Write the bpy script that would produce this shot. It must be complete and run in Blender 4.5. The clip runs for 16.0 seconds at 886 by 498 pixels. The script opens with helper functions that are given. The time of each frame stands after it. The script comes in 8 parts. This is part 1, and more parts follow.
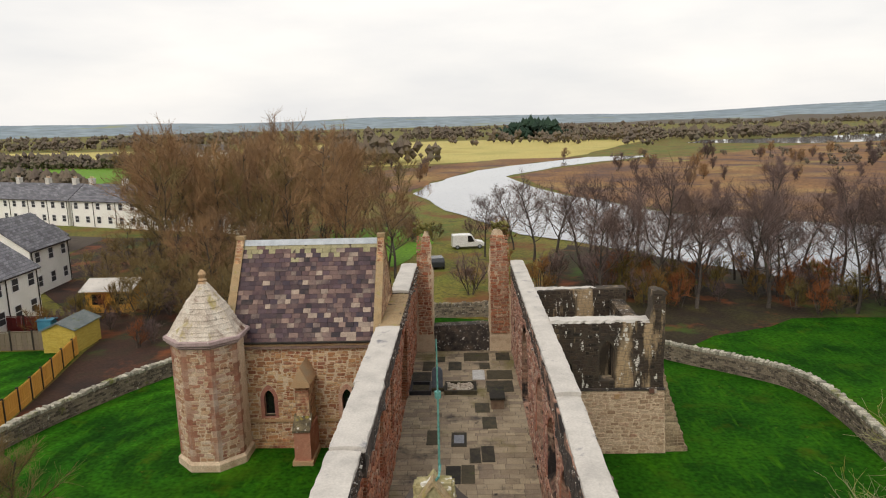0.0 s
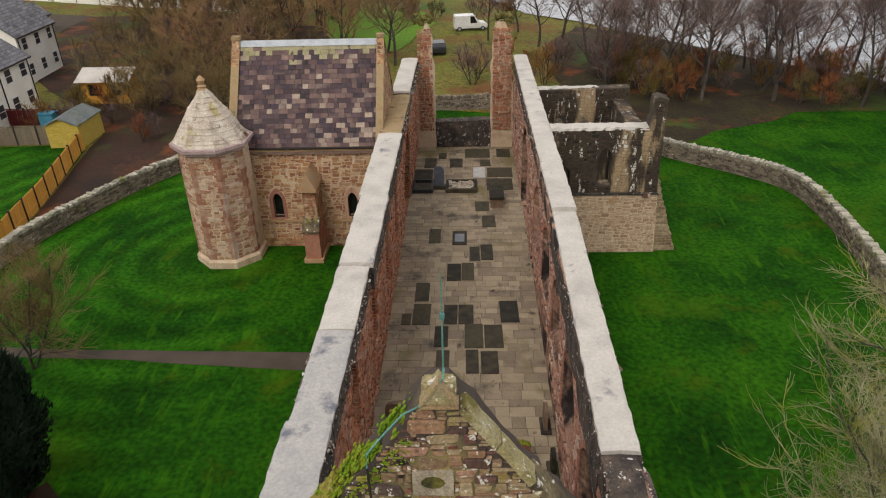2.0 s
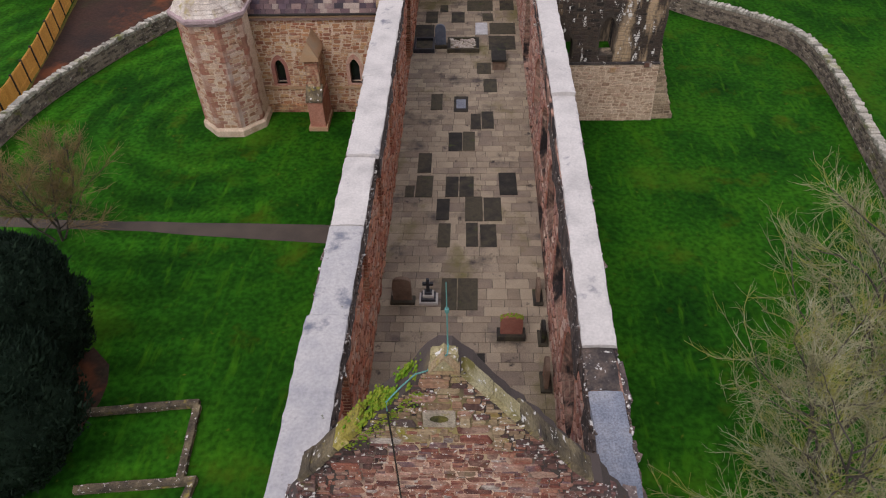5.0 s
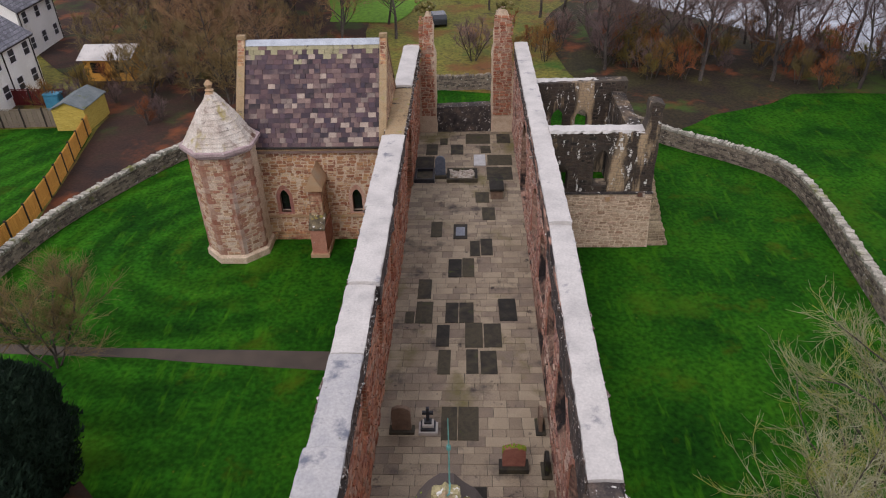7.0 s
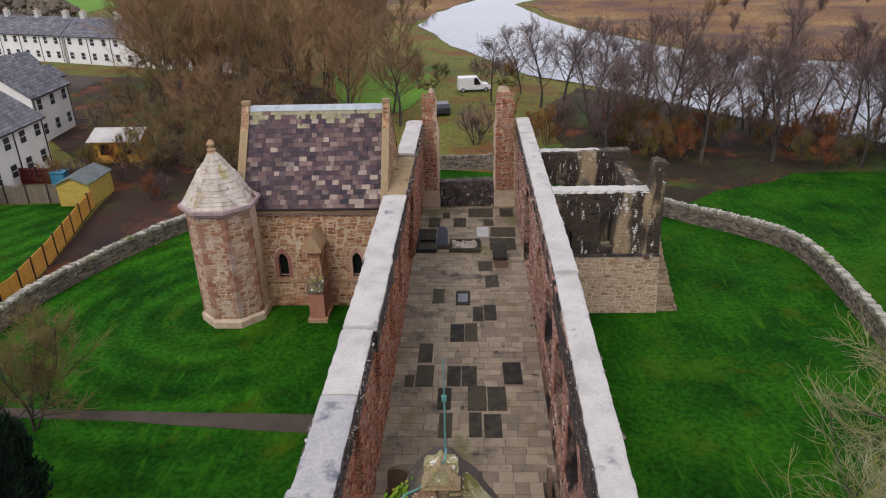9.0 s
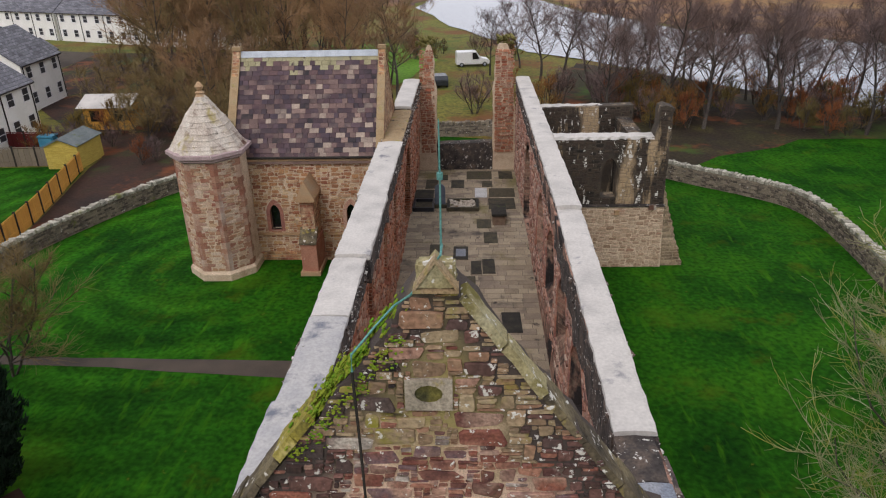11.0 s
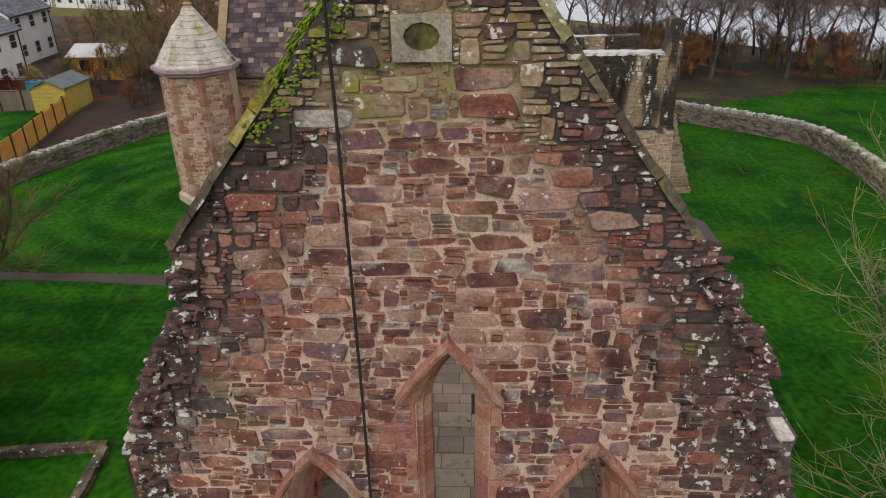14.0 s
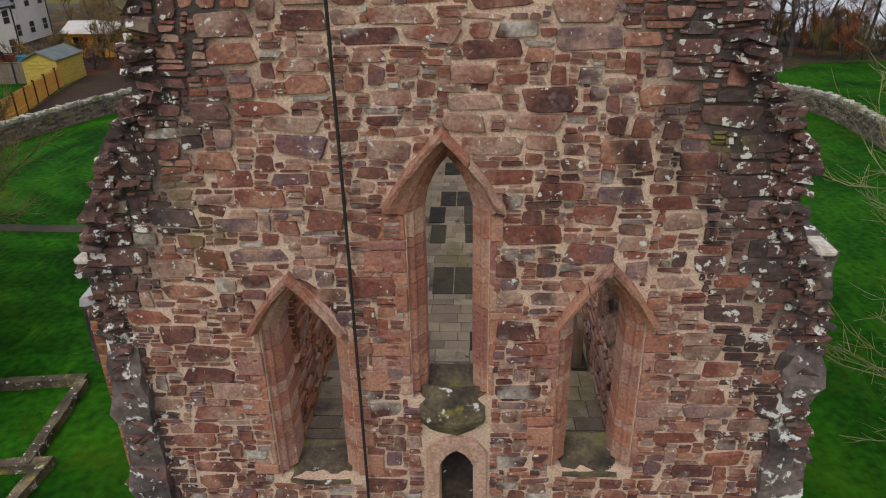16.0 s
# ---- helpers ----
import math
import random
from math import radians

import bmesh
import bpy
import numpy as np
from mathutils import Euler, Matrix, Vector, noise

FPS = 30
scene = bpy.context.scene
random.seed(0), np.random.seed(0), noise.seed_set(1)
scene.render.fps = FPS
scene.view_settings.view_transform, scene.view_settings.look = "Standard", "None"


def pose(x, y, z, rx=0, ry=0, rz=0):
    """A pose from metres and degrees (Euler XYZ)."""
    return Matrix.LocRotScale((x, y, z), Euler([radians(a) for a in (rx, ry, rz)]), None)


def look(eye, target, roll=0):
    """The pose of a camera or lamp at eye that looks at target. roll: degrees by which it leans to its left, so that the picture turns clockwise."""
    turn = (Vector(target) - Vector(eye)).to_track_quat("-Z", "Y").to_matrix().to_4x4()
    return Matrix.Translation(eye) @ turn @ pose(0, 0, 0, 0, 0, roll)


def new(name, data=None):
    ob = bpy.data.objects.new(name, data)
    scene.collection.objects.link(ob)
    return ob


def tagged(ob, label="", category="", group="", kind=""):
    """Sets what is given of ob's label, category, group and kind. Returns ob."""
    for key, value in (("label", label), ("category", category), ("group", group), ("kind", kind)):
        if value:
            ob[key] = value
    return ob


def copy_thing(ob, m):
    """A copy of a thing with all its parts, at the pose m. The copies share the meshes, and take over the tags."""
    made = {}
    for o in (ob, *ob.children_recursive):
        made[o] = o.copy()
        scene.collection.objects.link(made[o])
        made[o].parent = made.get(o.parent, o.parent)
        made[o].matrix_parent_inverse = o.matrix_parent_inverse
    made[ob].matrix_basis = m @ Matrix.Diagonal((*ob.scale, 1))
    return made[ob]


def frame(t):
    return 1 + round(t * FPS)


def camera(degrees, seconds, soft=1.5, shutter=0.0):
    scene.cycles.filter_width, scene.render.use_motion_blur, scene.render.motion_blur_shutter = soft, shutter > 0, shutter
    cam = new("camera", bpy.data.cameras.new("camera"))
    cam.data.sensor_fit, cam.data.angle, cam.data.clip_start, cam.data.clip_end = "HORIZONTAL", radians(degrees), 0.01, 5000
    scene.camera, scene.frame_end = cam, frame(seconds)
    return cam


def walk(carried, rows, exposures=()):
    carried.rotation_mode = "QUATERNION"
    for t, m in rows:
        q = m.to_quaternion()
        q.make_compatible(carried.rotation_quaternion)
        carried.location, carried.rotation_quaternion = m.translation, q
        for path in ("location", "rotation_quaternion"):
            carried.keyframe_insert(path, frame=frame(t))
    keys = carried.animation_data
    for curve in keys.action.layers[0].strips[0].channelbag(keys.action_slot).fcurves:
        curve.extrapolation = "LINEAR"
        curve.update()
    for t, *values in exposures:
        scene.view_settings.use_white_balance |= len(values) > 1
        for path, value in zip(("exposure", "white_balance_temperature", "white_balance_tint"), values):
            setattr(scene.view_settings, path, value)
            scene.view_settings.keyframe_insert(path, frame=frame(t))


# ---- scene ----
cam = camera(65.0, 16.0, soft=1.15)

# the church stands square to the axes: its west front on y = 0, its long axis on x = 0
PLAN = pose(0.45, 0, 0, 0, 0, 1.13)
PATH = [
    (0, (-0.23, -6.668, 18.522), (-0.253, -4.701, 18.161), -1.5),
    (0.5, (-0.223, -6.679, 18.985), (-0.25, -4.748, 18.468), -1.5),
    (1, (-0.219, -6.697, 19.458), (-0.25, -4.813, 18.787), -1.6),
    (1.5, (-0.225, -6.727, 19.934), (-0.261, -4.904, 19.114), -1.6),
    (2, (-0.208, -6.764, 20.454), (-0.248, -5.013, 19.489), -1.7),
    (2.5, (-0.203, -6.743, 20.901), (-0.246, -5.076, 19.797), -1.7),
    (3, (-0.195, -6.767, 21.398), (-0.242, -5.195, 20.162), -1.9),
    (4.0, (-0.2, -6.77, 22.35), (-0.248, -5.304, 20.99), -1.9),
    (5.5, (-0.198, -6.747, 23.619), (-0.247, -5.286, 22.254), -2.0),
    (6, (-0.201, -6.704, 23.598), (-0.249, -5.23, 22.247), -2.0),
    (6.5, (-0.212, -6.694, 23.53), (-0.258, -5.112, 22.308), -1.9),
    (7, (-0.228, -6.741, 23.599), (-0.27, -5.063, 22.512), -1.7),
    (7.5, (-0.198, -6.79, 23.16), (-0.238, -5.027, 22.218), -1.7),
    (8, (-0.196, -6.807, 22.438), (-0.233, -4.986, 21.611), -1.5),
    (8.5, (-0.189, -6.805, 21.696), (-0.232, -4.984, 20.869), -1.6),
    (9, (-0.182, -6.875, 20.927), (-0.23, -5.054, 20.101), -1.6),
    (11.5, (-0.253, -6.661, 17.372), (-0.291, -4.85, 16.526), -1.2),
    (12, (-0.273, -6.643, 16.663), (-0.309, -4.834, 15.811), -1.1),
    (12.5, (-0.28, -6.639, 16.007), (-0.317, -4.831, 15.153), -1.1),
    (13, (-0.285, -6.65, 15.365), (-0.323, -4.843, 14.507), -1.1),
    (13.5, (-0.296, -6.66, 14.737), (-0.333, -4.856, 13.876), -1.1),
    (14, (-0.282, -6.67, 14.123), (-0.322, -4.867, 13.259), -1.1),
    (14.5, (-0.269, -6.679, 13.537), (-0.312, -4.879, 12.666), -1.1),
    (15, (-0.254, -6.694, 12.937), (-0.298, -4.894, 12.065), -1.1),
    (15.5, (-0.244, -6.72, 12.287), (-0.288, -4.916, 11.427), -1.0),
    (16, (-0.261, -6.721, 11.657), (-0.299, -4.914, 10.801), -1.0),
]
walk(cam, [(t, PLAN @ look(eye, target, roll)) for t, eye, target, roll in PATH],
     [(0, 0.12, 6900, 11), (2.5, 0.1, 6850, 14), (5.5, 0.1, 6150, 23), (9, 0.08, 6150, 18), (12.5, 0.07, 6350, 16), (16, -0.06, 6250, 13)])

# ---- world and light: a bright overcast sky ----
world = bpy.data.worlds.new("overcast")
scene.world = world
world.use_nodes = True
wn, wl = world.node_tree.nodes, world.node_tree.links
sky = wn.new("ShaderNodeTexSky")
sky.sky_type, sky.sun_disc = "NISHITA", False
sky.sun_elevation, sky.sun_rotation = radians(38), radians(205)
sky.air_density, sky.dust_density = 1.0, 3.0
wtc = wn.new("ShaderNodeTexCoord")
wmap = wn.new("ShaderNodeMapping")
wmap.inputs["Scale"].default_value = (1.0, 1.0, 4.0)
wnoise = wn.new("ShaderNodeTexNoise")
wnoise.inputs["Scale"].default_value, wnoise.inputs["Detail"].default_value = 2.2, 6.0
wramp = wn.new("ShaderNodeValToRGB")
wramp.color_ramp.elements[0].position, wramp.color_ramp.elements[1].position = 0.3, 0.72
wramp.color_ramp.elements[0].color, wramp.color_ramp.elements[1].color = (7.6, 7.9, 8.3, 1), (10.6, 10.5, 10.3, 1)
wmix = wn.new("ShaderNodeMix")
wmix.data_type = "RGBA"
wmix.inputs[0].default_value = 0.92
wl.new(wtc.outputs["Generated"], wmap.inputs[0])
wl.new(wmap.outputs[0], wnoise.inputs["Vector"])
wl.new(wnoise.outputs[0], wramp.inputs[0])
wl.new(sky.outputs[0], wmix.inputs[6])
wl.new(wramp.outputs[0], wmix.inputs[7])
wl.new(wmix.outputs[2], wn["Background"].inputs[0])
wn["Background"].inputs[1].default_value = 0.1

sun = new("sun", bpy.data.lights.new("sun", "SUN"))
sun.data.energy, sun.data.angle, sun.data.color = 1.2, radians(25), (1.0, 0.95, 0.87)
sun.matrix_world = look((0, 0, 0), (0.35, 0.75, -0.95))


# ---- materials ----
def ramp_of(nt, cols):
    r = nt.nodes.new("ShaderNodeValToRGB")
    e = r.color_ramp.elements
    while len(e) < len(cols):
        e.new(0.5)
    for k, c in enumerate(cols):
        p = k / max(1, len(cols) - 1)
        if len(c) == 4:
            p, c = c[3], c[:3]
        e[k].position, e[k].color = p, (*c, 1)
    return r


def surface(name, cols, scale=3.0, detail=8.0, rough=0.9, bump=0.3, grain=40.0, pick="", stains=(), stretch=(1, 1, 1), spread=0.5, metal=0.0, spec=0.3, pieces=None, mottle=0.32):
    """A worn surface. cols: ramp of base colours, driven by noise of that scale; pick 'object' or 'island' gives every
    piece its own tone. stains: (colour, noise scale, threshold, softness, stretch) laid over one another.
    pieces: (size x, size z, joint colour) of small coursed rubble that stands too far off to be built."""
    m = bpy.data.materials.new(name)
    m.use_nodes = True
    nt = m.node_tree
    N, L = nt.nodes, nt.links
    b = N["Principled BSDF"]
    b.inputs["Roughness"].default_value, b.inputs["Metallic"].default_value = rough, metal
    b.inputs["Specular IOR Level"].default_value = spec
    geo = N.new("ShaderNodeNewGeometry")
    mp = N.new("ShaderNodeMapping")
    mp.inputs["Scale"].default_value = stretch
    L.new(geo.outputs["Position"], mp.inputs[0])
    n1 = N.new("ShaderNodeTexNoise")
    n1.inputs["Scale"].default_value, n1.inputs["Detail"].default_value = scale, detail
    L.new(mp.outputs[0], n1.inputs["Vector"])
    n2 = N.new("ShaderNodeTexNoise")
    n2.inputs["Scale"].default_value, n2.inputs["Detail"].default_value = grain, 4.0
    L.new(geo.outputs["Position"], n2.inputs["Vector"])
    r = ramp_of(nt, cols)
    fac = n1.outputs[0]
    if pick:
        if pick == "object":
            rnd = N.new("ShaderNodeObjectInfo").outputs["Random"]
        else:
            rnd = geo.outputs["Random Per Island"]
        mix = N.new("ShaderNodeMix")
        mix.inputs[0].default_value = spread
        L.new(rnd, mix.inputs[3])
        st = N.new("ShaderNodeMapRange")
        st.inputs[1].default_value, st.inputs[2].default_value = 0.25, 0.75
        L.new(n1.outputs[0], st.inputs[0])
        L.new(st.outputs[0], mix.inputs[2])
        fac = mix.outputs[0]
    else:
        st = N.new("ShaderNodeMapRange")
        st.inputs[1].default_value, st.inputs[2].default_value = 0.28, 0.72
        L.new(n1.outputs[0], st.inputs[0])
        fac = st.outputs[0]
    L.new(fac, r.inputs[0])
    col = r.outputs[0]
    height = n2.outputs[0]
    if pieces:
        sx, sz, joint = pieces
        sep = N.new("ShaderNodeSeparateXYZ")
        L.new(geo.outputs["Position"], sep.inputs[0])
        add = N.new("ShaderNodeMath")
        L.new(sep.outputs[0], add.inputs[0])
        L.new(sep.outputs[1], add.inputs[1])
        wob = N.new("ShaderNodeMath")
        wob.operation = "MULTIPLY_ADD"
        wob.inputs[1].default_value = 0.16
        L.new(n1.outputs[0], wob.inputs[0])
        L.new(sep.outputs[2], wob.inputs[2])
        cmb = N.new("ShaderNodeCombineXYZ")
        L.new(add.outputs[0], cmb.inputs[0])
        L.new(wob.outputs[0], cmb.inputs[1])
        bk = N.new("ShaderNodeTexBrick")
        bk.offset_frequency, bk.squash_frequency, bk.squash = 2, 3, 1.5
        bk.inputs["Scale"].default_value = 1.0
        bk.inputs["Brick Width"].default_value, bk.inputs["Row Height"].default_value = sx, sz
        bk.inputs["Mortar Size"].default_value, bk.inputs["Mortar Smooth"].default_value = sz * 0.12, 0.5
        bk.inputs["Color1"].default_value, bk.inputs["Color2"].default_value = (0.45, 0.45, 0.45, 1), (1.35, 1.35, 1.35, 1)
        bk.inputs["Mortar"].default_value = (1, 1, 1, 1)
        L.new(cmb.outputs[0], bk.inputs["Vector"])
        mul = N.new("ShaderNodeMix")
        mul.data_type, mul.blend_type = "RGBA", "MULTIPLY"
        mul.inputs[0].default_value = 0.75
        L.new(col, mul.inputs[6])
        L.new(bk.outputs["Color"], mul.inputs[7])
        jm = N.new("ShaderNodeMix")
        jm.data_type = "RGBA"
        jm.inputs[7].default_value = (*joint, 1)
        L.new(bk.outputs["Fac"], jm.inputs[0])
        L.new(mul.outputs[2], jm.inputs[6])
        col = jm.outputs[2]
        hh = N.new("ShaderNodeMath")
        hh.operation = "MULTIPLY_ADD"
        hh.inputs[1].default_value = -1.5
        L.new(bk.outputs["Fac"], hh.inputs[0])
        L.new(n2.outputs[0], hh.inputs[2])
        height = hh.outputs[0]
    # fine grain in the tone
    g = N.new("ShaderNodeMapRange")
    g.inputs[1].default_value, g.inputs[2].default_value, g.inputs[3].default_value, g.inputs[4].default_value = 0.3, 0.7, 1 - mottle, 1 + mottle
    L.new(n2.outputs[0], g.inputs[0])
    gm = N.new("ShaderNodeMix")
    gm.data_type, gm.blend_type = "RGBA", "MULTIPLY"
    gm.inputs[0].default_value = 1.0
    L.new(col, gm.inputs[6])
    L.new(g.outputs[0], gm.inputs[7])
    col = gm.outputs[2]
    for k, (sc, ssize, thr, soft, sstretch) in enumerate(stains):
        smp = N.new("ShaderNodeMapping")
        smp.inputs["Scale"].default_value = sstretch
        smp.inputs["Location"].default_value = (k * 7.3, k * 3.1, k * 5.7)
        L.new(geo.outputs["Position"], smp.inputs[0])
        sn = N.new("ShaderNodeTexNoise")
        sn.inputs["Scale"].default_value, sn.inputs["Detail"].default_value, sn.inputs["Roughness"].default_value = ssize, 7.0, 0.62
        L.new(smp.outputs[0], sn.inputs["Vector"])
        sr = N.new("ShaderNodeMapRange")
        sr.inputs[1].default_value, sr.inputs[2].default_value = thr, thr + soft
        L.new(sn.outputs[0], sr.inputs[0])
        sm = N.new("ShaderNodeMix")
        sm.data_type = "RGBA"
        sm.inputs[7].default_value = (*sc, 1)
        L.new(sr.outputs[0], sm.inputs[0])
        L.new(col, sm.inputs[6])
        col = sm.outputs[2]
    L.new(col, b.inputs["Base Color"])
    if bump:
        bp = N.new("ShaderNodeBump")
        bp.inputs["Strength"].default_value, bp.inputs["Distance"].default_value = bump, 0.03
        L.new(height, bp.inputs["Height"])
        L.new(bp.outputs[0], b.inputs["Normal"])
    return m


BLACK, LICHEN, MOSS, OCHRE = (0.018, 0.016, 0.016), (0.62, 0.6, 0.55), (0.10, 0.13, 0.012), (0.30, 0.24, 0.04)
RED = [(0.07, 0.03, 0.026), (0.31, 0.125, 0.078), (0.17, 0.06, 0.045), (0.38, 0.19, 0.125), (0.12, 0.048, 0.04), (0.36, 0.24, 0.18), (0.24, 0.088, 0.056), (0.15, 0.095, 0.10), (0.42, 0.26, 0.19), (0.22, 0.10, 0.072), (0.095, 0.04, 0.036), (0.46, 0.41, 0.35), (0.28, 0.115, 0.072)]
RUST = [(0.10, 0.035, 0.022), (0.26, 0.08, 0.04), (0.34, 0.15, 0.08), (0.22, 0.12, 0.08)]
TAN = [(0.13, 0.05, 0.032), (0.38, 0.19, 0.09), (0.50, 0.31, 0.15), (0.23, 0.085, 0.05), (0.58, 0.43, 0.26), (0.30, 0.12, 0.065), (0.42, 0.24, 0.12)]
SPOTS = [(LICHEN, 5.0, 0.66, 0.02, (1, 1, 1))]
M = {}
M["mortar"] = surface("mortar", [(0.46, 0.31, 0.22), (0.64, 0.47, 0.35), (0.55, 0.38, 0.28)], 1.5, bump=0.6, stains=[((0.12, 0.09, 0.07), 0.7, 0.6, 0.1, (1, 1, 0.6))])
M["stone"] = surface("red_rubble", RED, 2.2, pick="object", spread=0.8, bump=0.6, grain=25, stains=[(BLACK, 0.55, 0.58, 0.1, (1, 1, 0.5)), ((0.09, 0.085, 0.03), 0.5, 0.62, 0.1, (1, 1, 0.8)), (LICHEN, 11.0, 0.625, 0.02, (1, 1, 1))])
M["stone_small"] = surface("red_rubble_pinnings", RED, 2.2, pick="island", spread=0.8, bump=0.6, grain=25, stains=[(BLACK, 0.55, 0.58, 0.1, (1, 1, 0.5)), ((0.09, 0.085, 0.03), 0.5, 0.62, 0.1, (1, 1, 0.8)), (LICHEN, 11.0, 0.625, 0.02, (1, 1, 1))])
M["dressed"] = surface("dressed_red_sandstone", [(0.22, 0.085, 0.07), (0.40, 0.175, 0.11), (0.28, 0.12, 0.10), (0.50, 0.32, 0.235), (0.34, 0.14, 0.09), (0.43, 0.22, 0.145), (0.25, 0.11, 0.09)], 1.3, pick="object", spread=0.8, bump=0.5, grain=30, stains=[((0.46, 0.32, 0.24), 1.5, 0.6, 0.12, (0.6, 1, 2.5)), ((0.09, 0.045, 0.04), 1.1, 0.62, 0.1, (0.8, 1, 1.6)), (LICHEN, 7.0, 0.69, 0.02, (1, 1, 1))])
M["inner"] = surface("nave_inner_rubble", RUST, 0.9, bump=0.8, grain=18, pieces=(0.42, 0.17, (0.36, 0.24, 0.16)), stains=[(BLACK, 0.9, 0.6, 0.1, (1, 1, 0.4)), (LICHEN, 3.0, 0.68, 0.05, (1, 1, 0.6))])
M["capping"] = surface("pale_concrete_capping", [(0.40, 0.38, 0.355), (0.50, 0.475, 0.44), (0.56, 0.53, 0.49)], 0.9, bump=0.25, grain=12, mottle=0.1, stains=[((0.19, 0.19, 0.21), 1.1, 0.6, 0.12, (1, 1, 1)), (OCHRE, 2.0, 0.72, 0.1, (1, 1, 1))])
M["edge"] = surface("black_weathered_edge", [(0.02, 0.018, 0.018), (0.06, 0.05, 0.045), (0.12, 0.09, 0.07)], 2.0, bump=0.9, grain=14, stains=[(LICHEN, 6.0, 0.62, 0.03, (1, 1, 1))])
M["chapel"] = surface("chapel_sandstone", TAN, 0.9, bump=0.8, grain=20, pieces=(0.46, 0.19, (0.40, 0.29, 0.19)), stains=[((0.30, 0.10, 0.06), 0.5, 0.58, 0.15, (1, 1, 0.6)), (BLACK, 1.2, 0.7, 0.1, (1, 1, 0.4))])
M["spire"] = surface("spire_stone", [(0.34, 0.28, 0.23), (0.5, 0.44, 0.37), (0.60, 0.56, 0.49)], 1.4, bump=0.7, grain=16, stains=[((0.36, 0.30, 0.13), 1.2, 0.57, 0.1, (1, 1, 0.5)), ((0.13, 0.065, 0.045), 0.9, 0.57, 0.1, (1, 1, 0.5)), ((0.07, 0.05, 0.04), 2.2, 0.64, 0.06, (1, 1, 0.4))])
M["cornice"] = surface("purple_grey_cornice", [(0.26, 0.19, 0.19), (0.38, 0.29, 0.28), (0.33, 0.24, 0.24)], 1.2, bump=0.4, grain=24, stains=[(LICHEN, 3.0, 0.64, 0.04, (1, 1, 1))])
M["slate"] = surface("roof_slate", [(0.016, 0.01, 0.014), (0.10, 0.055, 0.055), (0.03, 0.018, 0.026), (0.06, 0.03, 0.036), (0.24, 0.16, 0.13), (0.026, 0.018, 0.03), (0.085, 0.05, 0.06), (0.014, 0.01, 0.014), (0.17, 0.105, 0.09), (0.045, 0.025, 0.032), (0.36, 0.28, 0.22), (0.03, 0.018, 0.024)], 1.5, pick="object", spread=0.93, rough=0.6, bump=0.3, grain=30, stains=[((0.10, 0.10, 0.02), 1.4, 0.7, 0.1, (1, 1, 1)), (LICHEN, 9.0, 0.72, 0.03, (1, 1, 1))])
M["slate_far"] = surface("roof_slate_rest", [(0.016, 0.01, 0.014), (0.10, 0.055, 0.055), (0.03, 0.018, 0.026), (0.06, 0.03, 0.036), (0.24, 0.16, 0.13), (0.026, 0.018, 0.03), (0.085, 0.05, 0.06), (0.014, 0.01, 0.014), (0.17, 0.105, 0.09), (0.045, 0.025, 0.032), (0.36, 0.28, 0.22), (0.03, 0.018, 0.024)], 1.5, pick="island", spread=0.93, rough=0.6, bump=0.3, grain=30)
M["slate_moss"] = surface("mossy_ridge_slate", [(0.18, 0.165, 0.09), (0.32, 0.29, 0.17), (0.25, 0.24, 0.16)], 2.0, pick="island", spread=0.5, rough=0.8, bump=0.4, grain=30, stains=[((0.05, 0.03, 0.035), 1.4, 0.62, 0.06, (1.5, 1, 0.5))])
M["lead"] = surface("lead_ridge", [(0.30, 0.33, 0.36), (0.42, 0.45, 0.48)], 2.0, rough=0.55, bump=0.1, metal=0.3)
M["ashlar"] = surface("tan_coping_stone", [(0.34, 0.22, 0.12), (0.42, 0.27, 0.15), (0.36, 0.28, 0.18)], 1.3, bump=0.4, grain=40, stains=[(OCHRE, 1.6, 0.64, 0.1, (1, 1, 1)), (BLACK, 2.0, 0.7, 0.08, (1, 1, 0.5))])
M["moss_cope"] = surface("mossy_coping", [(0.05, 0.05, 0.02), (0.14, 0.125, 0.03), (0.24, 0.20, 0.09)], 2.5, bump=0.9, grain=20)
M["cope"] = surface("lichen_coping", [(0.03, 0.025, 0.02), (0.10, 0.08, 0.05), (0.22, 0.18, 0.10)], 2.0, bump=0.8, grain=20, stains=[(LICHEN, 5.0, 0.6, 0.04, (1, 1, 1)), (OCHRE, 1.5, 0.6, 0.1, (1, 1, 1))])
M["transept"] = surface("transept_black_rubble", [(0.012, 0.011, 0.01), (0.035, 0.028, 0.022), (0.09, 0.066, 0.045), (0.30, 0.21, 0.12)], 0.55, bump=0.9, grain=16, pieces=(0.42, 0.16, (0.16, 0.13, 0.1)), stretch=(1.6, 1.6, 0.5), stains=[(LICHEN, 2.2, 0.6, 0.04, (1.3, 1.3, 0.35)), (BLACK, 0.8, 0.55, 0.08, (1.4, 1.4, 0.25))])
M["transept_low"] = surface("transept_tan_rubble", [(0.2, 0.13, 0.08), (0.33, 0.25, 0.16), (0.4, 0.32, 0.22)], 0.8, bump=0.9, grain=16, pieces=(0.46, 0.18, (0.36, 0.28, 0.19)), stains=[(BLACK, 0.9, 0.66, 0.1, (1, 1, 0.3))])
